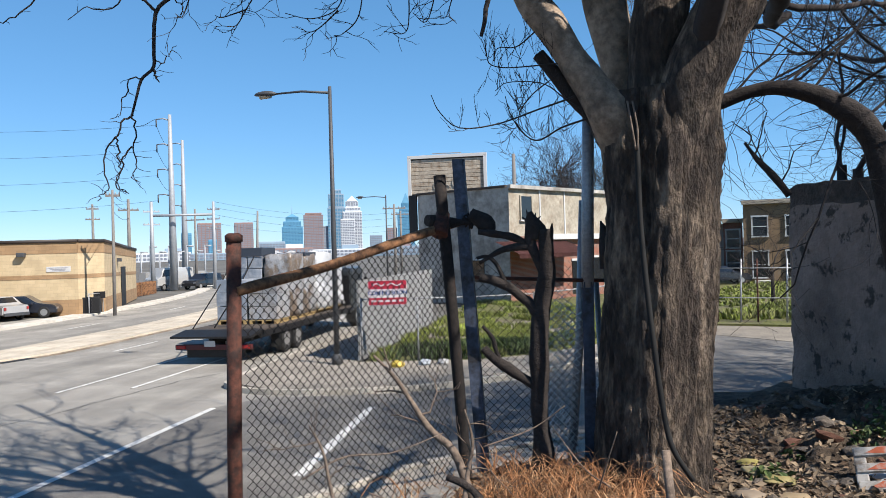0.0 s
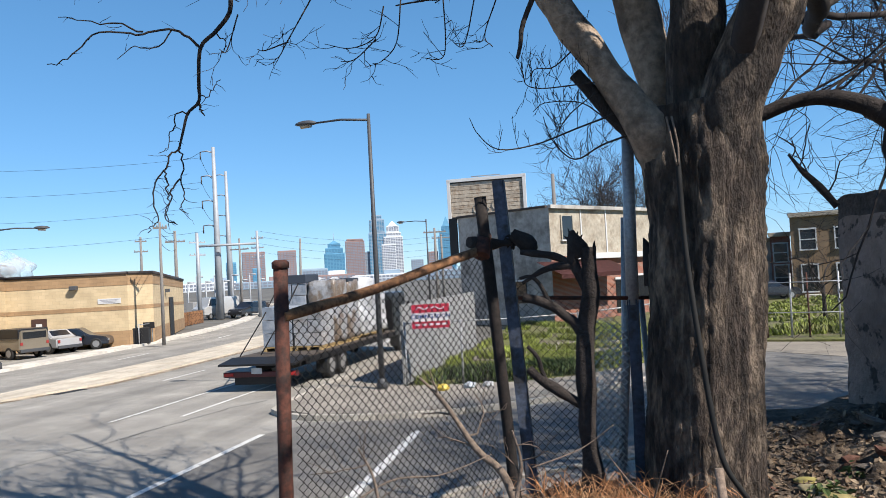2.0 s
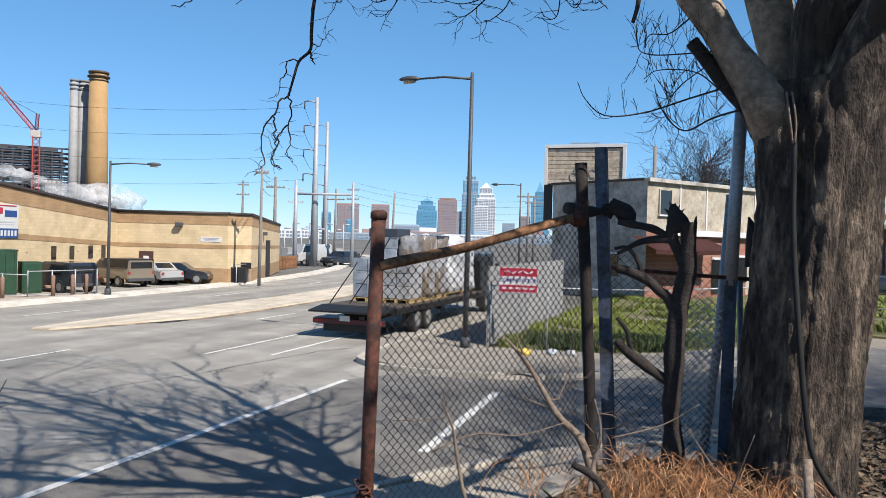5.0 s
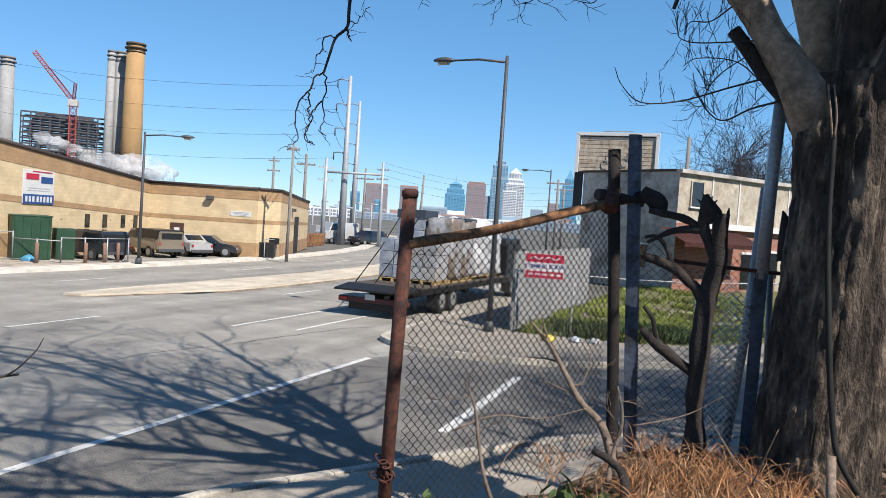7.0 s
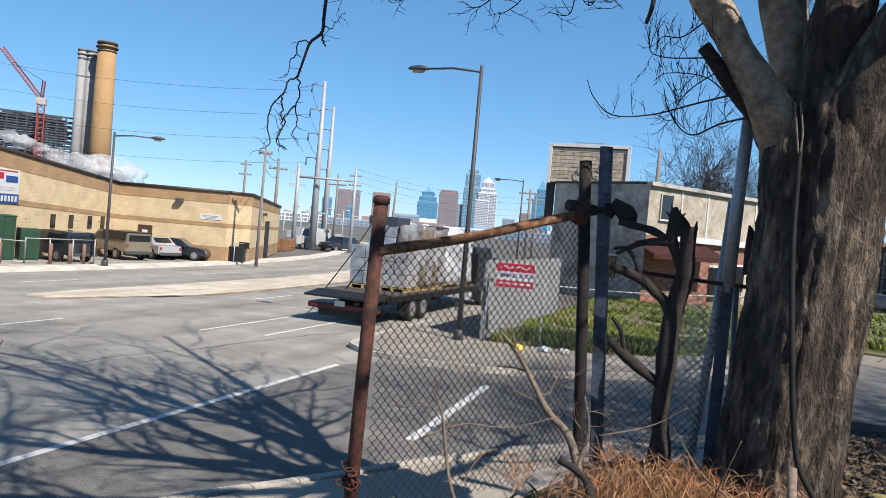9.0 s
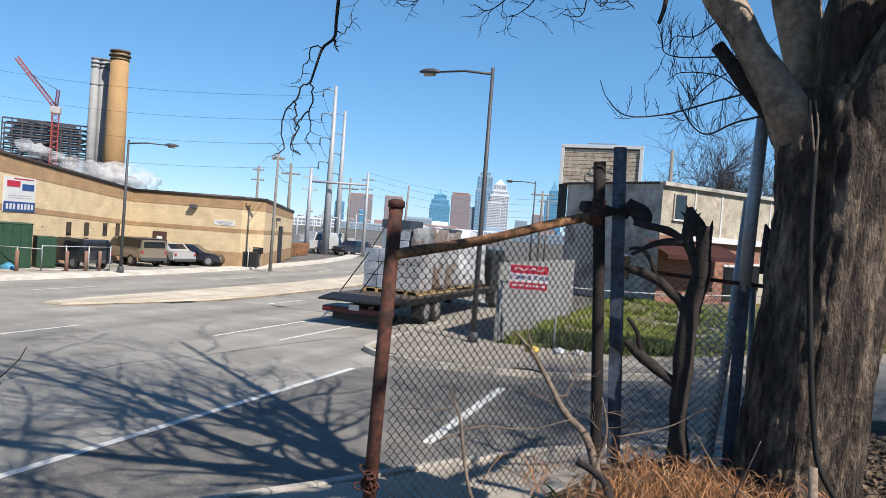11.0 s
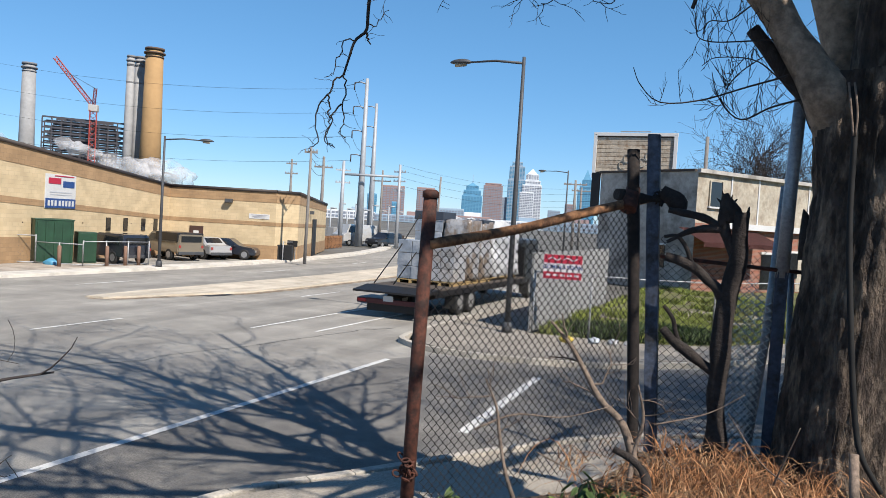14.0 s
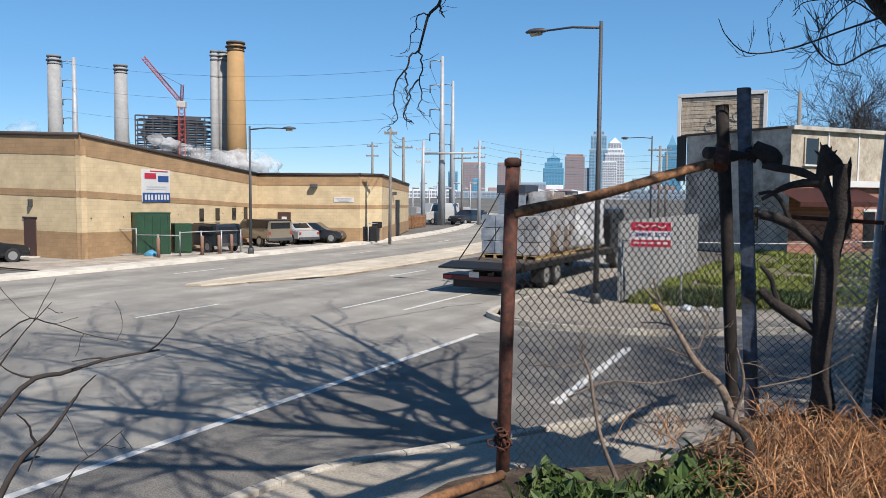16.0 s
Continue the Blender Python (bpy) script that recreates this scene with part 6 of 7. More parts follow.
part("lid", box((0.1, 0.3, 1.15), (1.25, 0.08, 0.4), 25, 0.02), M["truck_black"], binn)
tarp = tagged(part("tarpaulin", puff(Vector((-31.6, 27.5, 0.12)), 0.28, 4), plain("blue_sheet", (0.1, 0.38, 0.6), 0.5)), "crumpled blue plastic sheet on the ground", "sheet")
# orange clutter near the far van
for i in range(6):
    p = at_angle(31.0 - i * 0.22, 0, 74 + i)
    cone = thing("barrier_rack", (p.x, p.y, 0), "rusty orange rack of yard material", "rack", "yard racks")
    part("frame", box((0, 0, 0.6), (0.5, 0.5, 1.2), i * 17, 0.03), M["rust_pale"], cone)

# ---- lot across the side street ----
grass_poly = [(-6.2, 22.45), (-2.9, 22.9), (-1.2, 24.0), (2.8, 30.8), (7, 37), (30, 76), (60, 130), (-8, 130), (-8, 60), (-6.3, 50)]
structure(part("grass_plot", slab(grass_poly, -0.04, 0.10), M["grass_soil"]), "patchy spring grass plot across the side street", "grass")
structure(part("gravel_strip", slab([(-5.9, 29.0), (-1.0, 26.6), (4, 34.5), (3, 37), (-5.9, 33)], 0.0, 0.115), M["gravel"]), "bare gravel track across the grass", "path")


def blade_field(name, poly, n, h, seed, mats, label, z=0.1, mask=0.0, width=0.03):
    """Tufts of blades scattered over a plot."""
    rnd = random.Random(seed)
    xs, ys = [p[0] for p in poly], [p[1] for p in poly]
    v, f = [], []
    while n > 0:
        x, y = rnd.uniform(min(xs), max(xs)), rnd.uniform(min(ys), max(ys))
        if not inside(x, y, poly) or noise.noise(Vector((x * 0.55, y * 0.55, seed))) < mask:
            n -= 0.2
            continue
        n -= 1
        zz = z(x, y) if callable(z) else z
        for _ in range(6):
            a, l = rnd.uniform(0, 6.28), h * rnd.uniform(0.5, 1.4)
            bx, by = x + rnd.gauss(0, 0.06), y + rnd.gauss(0, 0.06)
            t = Vector((math.cos(a), math.sin(a), 0))
            s = Vector((-t.y, t.x, 0)) * width
            b = Vector((bx, by, zz))
            k = len(v)
            v += [b - s, b + s, b + t * l * 0.2 + s * 0.7 + Vector((0, 0, l * 0.6)), b + t * l * 0.55 + Vector((0, 0, l))]
            f += [(k, k + 1, k + 2), (k, k + 2, k + 3)]
    return tagged(part(name, mesh_from(v, f), mats), label, "grass", kind="stuff")


M["grass"] = mat("grass_blade", (0.27, 0.33, 0.05), 0.8, scale=3, var=0.25, big=0.5, bigvar=0.35, bump=0, other=(0.20, 0.21, 0.06), patch_scale=0.9, island=0.45)
M["weed"] = mat("weed_leaf", (0.055, 0.10, 0.022), 0.6, scale=6, var=0.25, bump=0, other=(0.1, 0.14, 0.035), patch_scale=3, island=0.3)
M["dry"] = mat("dry_grass", (0.44, 0.20, 0.085), 0.9, scale=10, var=0.3, bump=0, other=(0.66, 0.46, 0.27), patch_scale=5, island=0.7, lo=0.5, hi=0.7)
blade_field("grass", [(-6.0, 22.6), (-2.9, 23.0), (-1.2, 24.1), (1.2, 28), (-1, 29.5), (-6, 29)], 2600, 0.24, 3, M["grass"], "unmown green grass and weeds by the fence", 0.1, 0.0, 0.014)
blade_field("grass", [(-5.6, 22.6), (-2.9, 23.0), (-1.3, 24.1), (0.2, 26.6), (-1.5, 26.4), (-5.4, 24.2)], 700, 0.34, 13, M["weed"], "dark green weeds along the lot fence", 0.1, -0.15, 0.02)
blade_field("grass", [(-6.0, 29), (1, 28.5), (6, 36.5), (-2.5, 45), (-6, 49)], 3600, 0.22, 4, M["grass"], "unmown green grass before the shop", 0.1, 0.05, 0.022)
blade_field("grass", [(5.2, 33.5), (8.0, 38.2), (16, 50), (14, 34)], 1800, 0.3, 5, M["grass"], "green verge along the field fence", 0.1, -0.2, 0.05)
blade_field("grass", [(7, 40), (30, 70), (16, 70), (5, 45)], 2500, 0.16, 6, M["grass"], "green field grass", 0.1, -0.2, 0.09)
structure(part("verge", slab([(4.0, 30.6), (8.0, 36.8), (14, 46), (22, 42), (12, 29), (7.0, 27.4)], -0.02, 0.014), M["gravel"]), "sandy verge at the edge of the side street", "verge")
structure(part("field", slab([(5.0, 33.0), (8, 37.6), (30, 74), (70, 70), (60, 30), (14, 30)], -0.02, 0.095), M["grass_soil"]), "flat green field behind the fence", "grass")

M["grey_panel"] = mat("grey_panel", (0.34, 0.34, 0.335), 0.85, scale=6, var=0.08, big=0.8, bigvar=0.12, bump=0.15, rnd=0.06)
hoard = thing("hoarding", (0, 0, 0), "pale grey panelled wall along the pavement edge", "wall")
for i in range(5):
    y0 = 22.6 + i * 2.45
    part("panel", box((-6.35 - 0.012 * (i % 2), y0 + 1.21, 1.3), (0.07, 2.42, 2.4), 0, 0.008), M["grey_panel"], hoard)
lotf = thing("lot_fence", (0, 0, 0), "galvanised chain-link fence round the grass plot", "fence")
for a, b, n in (((-6.2, 22.42), (-2.9, 22.85), 2), ((-2.9, 22.85), (-1.2, 24.0), 1), ((-1.2, 24.0), (4.6, 33.4), 4)):
    a3, b3 = Vector((*a, 0)), Vector((*b, 0))
    for i in range(n + 1):
        p = a3.lerp(b3, i / n)
        part("post", cyl((p.x, p.y, 0.05), (p.x, p.y, 2.0), 0.03, 0.03, 7), M["galv"], lotf)
    part("top_rail", cyl((a3.x, a3.y, 1.95), (b3.x, b3.y, 1.95), 0.021, 0.021, 6), M["galv"], lotf)
    part("wire_mesh", chain_link(a, b, lambda u: 0.15, lambda u: 1.95, 0.01, 6, 0.05, 0.0014), M["wire_far"], lotf, "thin wire mesh")

# red and white sign on that fence
sign = thing("sign", (-5.36, 22.3, 0), "red and white notice board hung on the lot fence", "sign", "", 12)
part("board", box((0, 0, 2.15), (1.14, 0.02, 0.72), 0, 0.004), M["white"], sign, "white board")
part("red_band", box((0, -0.014, 2.38), (1.1, 0.008, 0.24)), M["sign_red"], sign, "red band")
part("red_band", box((0, -0.014, 1.90), (1.1, 0.008, 0.2)), M["sign_red"], sign, "red band")
for k, (x, w) in enumerate(((-0.25, 0.36), (0.2, 0.42))):
    part("script_bar", tube(spline([(x - w / 2, -0.024, 2.36), (x - w / 5, -0.024, 2.42), (x + w / 5, -0.024, 2.35), (x + w / 2, -0.024, 2.41)], 12), 0.018, 5), M["white"], sign, "pale script stroke")
for k in range(5):
    part("text_bar", box((-0.4 + 0.2 * k, -0.02, 1.91), (0.14, 0.006, 0.06)), M["white"], sign, "pale bar")
txt = bpy.data.curves.new("letters", 'FONT')
txt.body, txt.size, txt.align_x, txt.align_y, txt.extrude = "COMING SOON", 0.158, 'CENTER', 'CENTER', 0.004
txt.offset = 0.003
tob = bpy.data.objects.new("letters_curve", txt)
letters = bpy.data.meshes.new_from_object(tob)
bpy.data.objects.remove(tob)
letters.materials.append(M["sign_blue"])
lob = new("lettering", letters)
lob.parent = sign
lob.matrix_basis = pose(0, -0.016, 2.14, 90, 0, 0)
lob["label"] = "dark blue capital letters"

# ---- shop details ----
SH_N = Vector((SIDE.y, -SIDE.x, 0))


def on_shop(u, z, out=0.0):
    return on_wall(BK, BR, u, z, out)


def shop_box(name, u, z, w, h, t, material, label="", out=0.0, parent=None, bevel=0.01):
    return part(name, box((0, 0, 0), (w, t, h), 0, bevel, on_shop(u, z, out + t / 2)), material, parent or shop, label)


for i in range(6):
    shop_box("panel_strip", 3.0 + i * 2.6, 5.55, 0.12, 2.75, 0.05, M["white"], "white vertical strip")
for u in (1.6, 12.8):
    w = shop_box("window", u, 5.75, 1.0, 1.4, 0.06, M["car_glass"], "dark upper window")
    for dx in (-0.55, 0.55):
        shop_box("window_frame", u + dx, 5.75, 0.1, 1.5, 0.09, M["stucco_cream"], "", 0.0, w)
    shop_box("window_sill", u, 4.98, 1.3, 0.1, 0.16, M["white"], "", 0.0, w)
shop_box("cornice", 8.5, 6.98, 17.2, 0.22, 0.25, M["stucco_grey"], "weathered cornice")
shop_box("fascia", 9.5, 4.0, 15, 0.35, 0.35, M["white"], "white fascia board")
M["awning"] = mat("awning_maroon", (0.13, 0.045, 0.04), 0.85, scale=5, var=0.2, bump=0.2)
aw = mesh_from([on_shop(u, z, o) @ Vector((0, 0, 0)) for u, z, o in ((-1.5, 3.75, 0.1), (5.5, 3.75, 0.1), (5.5, 3.0, 1.9), (-1.5, 3.0, 1.9), (-1.5, 2.75, 1.9), (5.5, 2.75, 1.9))], [(0, 1, 2, 3), (3, 2, 5, 4)])
bmesh.ops.solidify(aw, geom=aw.faces[:], thickness=0.04)
part("awning", aw, M["awning"], shop, "faded maroon awning")
for u, w, h in ((6.8, 1.0, 2.1), (9.0, 2.2, 1.6), (12.2, 2.2, 1.6)):
    g = shop_box("shop_window" if w > 1.5 else "door", u, 0.3 + h / 2 if w < 1.5 else 1.8, w, h, 0.05, M["car_glass"], "dark glass")
    shop_box("frame", u, 0.3 + h + 0.1 if w < 1.5 else 2.65, w + 0.2, 0.14, 0.09, M["white"], "", 0.0, g)
shop_box("pale_wall", 13.5, 1.8, 7.0, 3.3, 0.03, M["stucco_cream"], "cream painted ground floor")
# side wall doors and grime
side_w = part("window", box((0, 0, 0), (1.2, 0.06, 1.3), 0, 0.01, on_wall(BL, BK, 4.9, 2.0, 0.03)), M["car_glass"], shop, "dark side window")
part("frame", box((0, 0, 0), (1.4, 0.08, 0.1), 0, 0.01, on_wall(BL, BK, 4.9, 2.72, 0.05)), M["white"], side_w)
part("parapet_cap", box((0, 0, 0), (7.4, 0.42, 0.14), 0, 0.02, on_wall(BL, BK, 3.6, 7.02, -0.1)), M["wall_dark"], shop, "weathered parapet cap")
part("sign_panel", box((0, 0, 0), (0.7, 0.1, 2.8), 0, 0.01, on_wall(BL, BK, -0.45, 5.6, 0.0)), M["truck_black"], shop, "black upright sign panel")

bbA, bbB = at_angle(11.85, 0, 54), at_angle(6.05, 0, 53)
bbd = (bbB - bbA).normalized()
bb = thing("billboard", (bbA.x, bbA.y, 6.82), "weathered white-framed billboard with peeling slats on the roof", "billboard", "", math.degrees(math.atan2(bbd.y, bbd.x)))
bw = (bbB - bbA).length
bh = 2.85
M["bb_slat"] = mat("billboard_slat", (0.56, 0.48, 0.38), 0.9, scale=9, var=0.2, big=2, bigvar=0.2, bump=0.3, other=(0.34, 0.24, 0.16), patch_scale=2.5, lo=0.5, hi=0.65, rnd=0.12)
for k in range(9):
    part("slat", box((bw / 2, 0, 0.42 + k * (bh - 0.5) / 9 + 0.13), (bw - 0.5, 0.05, (bh - 0.5) / 9 - 0.025), 0, 0.006), M["bb_slat"], bb)
part("backing", box((bw / 2, 0.06, bh / 2 + 0.1), (bw - 0.2, 0.05, bh - 0.2)), M["wall_dark"], bb)
for z in (0.12, bh + 0.1):
    part("frame_board", box((bw / 2, -0.05, z), (bw, 0.2, 0.22), 0, 0.01), M["white"], bb, "white frame board")
for x in (0.12, bw - 0.12):
    part("frame_board", box((x, -0.05, bh / 2 + 0.1), (0.22, 0.2, bh), 0, 0.01), M["white"], bb, "white frame board")
part("top_bar", box((bw / 2, 0.0, bh + 0.3), (2.0, 0.08, 0.06)), M["galv"], bb)
for x, z in ((2.0, 0.9), (2.3, 1.35), (3.3, 1.1), (3.7, 1.5), (2.7, 0.7)):
    part("faded_letter", tube([(x + 0.22 * math.cos(q), -0.05, z + 0.28 * math.sin(q)) for q in np.linspace(0.4, 5.6, 12)], 0.035, 5), plain("letter_grey", (0.34, 0.33, 0.3), 0.8), bb, "faded round letter shape")
for x in (0.8, bw / 2, bw - 0.8):
    part("leg", box((x, 0.3, 0.0), (0.14, 0.14, 0.9)), M["steel_dark"], bb)

# ---- houses across the field ----
M["brick_brown"] = brick_mat("brick_brown", (0.36, 0.23, 0.125), (0.3, 0.19, 0.1), (0.25, 0.2, 0.15), 0.215, 0.075)
M["house_white"] = mat("house_white", (0.66, 0.65, 0.62), 0.9, scale=5, var=0.08, bump=0.1)


def row_house(az0, az1, d, top, wall, label, bays=2, cornice=True):
    p0, p1 = at_angle(az0, 0, d), at_angle(az1, 0, d)
    w = math.hypot(p1.x - p0.x, p1.y - p0.y)
    h = thing("house", (p0.x, p0.y, 0), label, "house", "row of houses", math.degrees(math.atan2(p1.y - p0.y, p1.x - p0.x)))
    b = box((w / 2, 4, top / 2), (w, 8, top))
    wall_uv(b)
    part("wall", b, M[wall], h)
    part("roof", box((w / 2, 4, top + 0.08), (w + 0.3, 8.3, 0.16), 0, 0.02), M["roof"], h)
    if cornice:
        part("cornice", box((w / 2, -0.12, top - 0.05), (w + 0.2, 0.35, 0.3), 0, 0.03), M["stucco_cream"], h, "pale cornice")
    for i in range(bays):
        x = w * (i + 0.5) / bays
        for z, hh, nm in ((top * 0.70, 1.5, "window"), (1.55, 2.0, "window")):
            wd = part(nm, box((x, -0.02, z), (1.05, 0.08, hh), 0, 0.01), M["car_glass"], h, "dark sash window")
            for dx in (-0.57, 0.57):
                part("frame", box((x + dx, -0.05, z), (0.1, 0.1, hh + 0.15)), M["white"], wd)
            part("lintel", box((x, -0.05, z + hh / 2 + 0.06), (1.3, 0.12, 0.12)), M["white"], wd)
            part("sash_bar", box((x, -0.07, z), (1.05, 0.05, 0.07)), M["white"], wd)
            part("sill", box((x, -0.07, z - hh / 2 - 0.05), (1.3, 0.16, 0.1)), M["white"], wd)
    part("door_step", box((w * 0.3, -0.5, 0.12), (1.4, 0.9, 0.4), 0, 0.02), M["concrete"], h)
    return h


row_house(-11.6, -15.8, 66, 6.45, "brick_brown", "brown brick two-storey house across the field")
row_house(-15.8, -20.0, 66, 6.45, "brick_brown", "brown brick two-storey house across the field")
row_house(-20.0, -24.5, 66, 6.45, "brick_brown", "brown brick two-storey house across the field")
row_house(-10.3, -11.55, 72, 5.2, "brick_red", "narrow red brick house across the field", 1)
row_house(-7.0, -10.3, 76, 4.9, "house_white", "white painted house across the field", 2)
row_house(-4.5, -9.5, 100, 7.0, "house_white", "pale grey house behind the white one", 2)
parked_car((11.2, 63.5, 0.1), 10, 4.3, 1.75, 1.45, "sedan", (0.02, 0.02, 0.03), "dark saloon car parked before the houses")
ff = thing("field_fence", (0, 0, 0), "tall thin chain-link fence round the field", "fence")
for i, az in enumerate((-9.8, -11.3, -12.4, -14.2, -16.5)):
    p = at_angle(az, 0, 34)
    part("post", cyl((p.x, p.y, 0), (p.x + 0.06 * (i % 2), p.y, 2.65), 0.04, 0.035, 7), M["galv" if i % 2 else "rust"], ff)
pa, pb = at_angle(-8, 0, 34), at_angle(-18, 0, 34)
for z in (2.3, 1.1):
    part("rail", cyl((pa.x, pa.y, z), (pb.x, pb.y, z - 0.05), 0.022, 0.022, 6), M["galv"], ff)
part("wire_mesh", chain_link(pa.xy, pb.xy, lambda u: 0.2, lambda u: 2.3, 0.02, 8, 0.07, 0.0014), M["wire_far"], ff)

# ---- bare trees in the background ----


def bare_tree(base, h, r, seed, label, level=3, kids=6, spread=0.6, lean=(0, 0, 1), thin=0.004, clear=0.0):
    ob = thing("tree", base, label, "tree", "bare trees")
    t = Twigs(seed)
    t.thin = thin
    t.floor = (lambda p: p.z < clear) if clear else None
    top = Vector(lean).normalized() * max(h * 0.34, clear * 1.05)
    part("trunk", tube([(0, 0, -0.1), top * 0.5, top], [r * 1.2, r, r * 0.8], 10, 0.12), M["dead_wood"], ob)
    for k in range(7):
        q = t.r.uniform(0, 6.28)
        t.grow(top * t.r.uniform(0.7, 1.0), Vector((math.cos(q) * 0.7, math.sin(q) * 0.7, t.r.uniform(0.4, 1.0))).normalized(), h * t.r.uniform(0.35, 0.6), r * 0.42, level, 0.03, kids, spread, 0.17)
    part("crown", t.mesh(), M["twig"], ob, "bare twigs")
    return ob


bare_tree((5.6, 16.6, 0.1), 9.0, 0.13, 31, "bare dark street tree behind the ruined wall", 3, 6, 0.7, (0, 0, 1), 0.004, 4.4)
bare_tree((7.5, 13.6, 1.2), 12.0, 0.2, 37, "bare dark tree behind the ruined wall", 3, 7, 0.7, (0, 0, 1), 0.009, 3.3)
bare_tree((8.2, 9.6, 1.2), 12.5, 0.22, 53, "bare dark tree behind the ruined wall", 3, 7, 0.75, (0, 0, 1), 0.009, 3.3)
# added beside the view for the branch shadows on the side street
for tx, ty, th, sd in ((7.6, 11.2, 12.0, 79), (10.5, 12.5, 13.5, 83)):
    bare_tree((tx, ty, 1.25), th, 0.27, sd, "tall bare tree added beside the view to shade the side street", 3, 7, 0.7, (0, 0, 1), 0.01, 4.2)
# next three stand mostly unseen, added to throw shade over the side street
bare_tree((11.0, 15.0, 1.2), 11.5, 0.2, 61, "bare dark tree added mostly out of view to cast shade", 3, 7, 0.75, (0, 0, 1), 0.01)
bare_tree((12.0, 11.0, 1.2), 12.5, 0.25, 62, "bare dark tree added mostly out of view to cast shade", 3, 7, 0.75, (0, 0, 1), 0.012, 3.0)
bare_tree((11.0, 20.5, 0.0), 10.0, 0.16, 67, "bare dark tree added mostly out of view to cast shade", 3, 7, 0.75)
bare_tree((4.6, 14.4, 0.2), 7.5, 0.10, 59, "slender bare tree behind the ruined wall", 3, 6, 0.7, (0, 0, 1), 0.004, 4.2)
bare_tree((0.6, 68, 0.0), 13.5, 0.25, 41, "leafless pale-brown tree behind the shop", 3, 7, 0.6, (0, 0, 1), 0.014)
bare_tree((-2.8, 72, 0.0), 12.0, 0.22, 43, "leafless pale-brown tree behind the shop", 3, 7, 0.6, (0, 0, 1), 0.014)
bare_tree((4.5, 70, 0.0), 13.0, 0.22, 44, "leafless pale-brown tree behind the shop", 3, 7, 0.6, (0, 0, 1), 0.014)
bare_tree((9.5, 40, 0.1), 5.5, 0.09, 47, "young bare tree in the field", 2, 5, 0.6)
snag = thing("branch", (0, 0, 0), "broken bare branch rising above the ruined wall", "branch")
part("stem", tube(spline([at_angle(-14.6, 3.2, 11.5), at_angle(-13.6, 4.6, 11.5), at_angle(-12.6, 5.8, 11.5), at_angle(-11.9, 6.9, 11.5)], 10), lerp_list([0.06, 0.04, 0.025], 10), 8, 0.3), M["dead_wood"], snag)
sn2 = Twigs(91)
for e in (4.0, 5.0, 6.0, 6.6):
    sn2.grow(at_angle(-14.0 + (e - 4) * 0.75, e, 11.5), Vector((sn2.r.gauss(-0.2, 0.5), 0.1, sn2.r.uniform(0.2, 1))).normalized(), 0.7, 0.014, 1, 0.0, 3, 0.8, 0.25)
part("twig_spray", sn2.mesh(), M["twig"], snag)["kind"] = "stuff"

# ---- plants, litter and dead stems at the fence ----
rd = random.Random(77)
dv, df = [], []


def add_stem(store_v, store_f, pts, r):
    last = None
    n = len(pts)
    for i, p in enumerate(pts):
        rr = r * (1 - 0.7 * i / (n - 1))
        b = len(store_v)
        store_v += [p + Vector((math.cos(q) * rr, math.sin(q) * rr, 0)) for q in (0, 2.09, 4.19)]
        if last is not None:
            store_f += [(last + k, last + (k + 1) % 3, b + (k + 1) % 3, b + k) for k in range(3)]
        last = b


for k in range(1700):
    az = rd.uniform(-5.0, 6.5) if rd.random() < 0.93 else rd.uniform(-6, 13)
    p = at_angle(az, 0, rd.uniform(4.8, 6.6))
    p.z = lot_height(p.x, p.y) - 0.02 + (rd.uniform(0, 0.16) if k % 3 else 0.0)
    a = rd.uniform(0, 6.28)
    l = rd.uniform(0.2, 0.66)
    flat, lift = rd.uniform(0.35, 1.1), rd.uniform(0.6, 2.6)
    t0 = Vector((math.cos(a), math.sin(a), 0)) * flat
    t1 = Vector((-t0.y, t0.x, 0)) * rd.gauss(0, 0.5)
    pts = [p + t0 * l * t + t1 * l * t * t + Vector((0, 0, l * lift * (0.7 * t - 0.68 * t * t))) + Vector([rd.gauss(0, 0.006) for _ in range(3)]) for t in (0, 0.17, 0.33, 0.5, 0.67, 0.83, 1.0)]
    add_stem(dv, df, pts, rd.uniform(0.003, 0.0075))
tagged(part("dry_grass", mesh_from(dv, df, True), M["dry"]), "tangled orange-brown dry grass by the fence", "dry grass", kind="stuff")

M["leaf_litter"] = mat("leaf_litter", (0.36, 0.27, 0.18), 0.9, scale=12, var=0.3, bump=0.1, island=0.45, other=(0.16, 0.1, 0.06), patch_scale=6)
lv, lf = [], []
for n_leaf in range(9500):
    az, dist = rd.uniform(-26, 14 if n_leaf % 2 else -8), rd.uniform(3.6, 10.5)
    p = at_angle(az, 0, dist)
    if not inside(p.x, p.y, EDGE):
        continue
    p.z = lot_height(p.x, p.y) + rd.uniform(0.0, 0.03)
    s = rd.uniform(0.015, 0.055)
    m = Euler((rd.gauss(0, 0.5), rd.gauss(0, 0.5), rd.uniform(0, 6.28))).to_matrix()
    k = len(lv)
    lv += [p + m @ Vector(q) * s for q in ((-1, 0, 0), (-0.2, -0.55, 0.12), (1, 0, 0), (-0.2, 0.55, 0.12))]
    lf += [(k, k + 1, k + 2), (k, k + 2, k + 3)]
tagged(part("leaf_litter", mesh_from(lv, lf), M["leaf_litter"]), "dry brown leaves scattered on the soil", "leaves", kind="stuff")


def lot_z(x, y):
    return lot_height(x, y) - 0.01


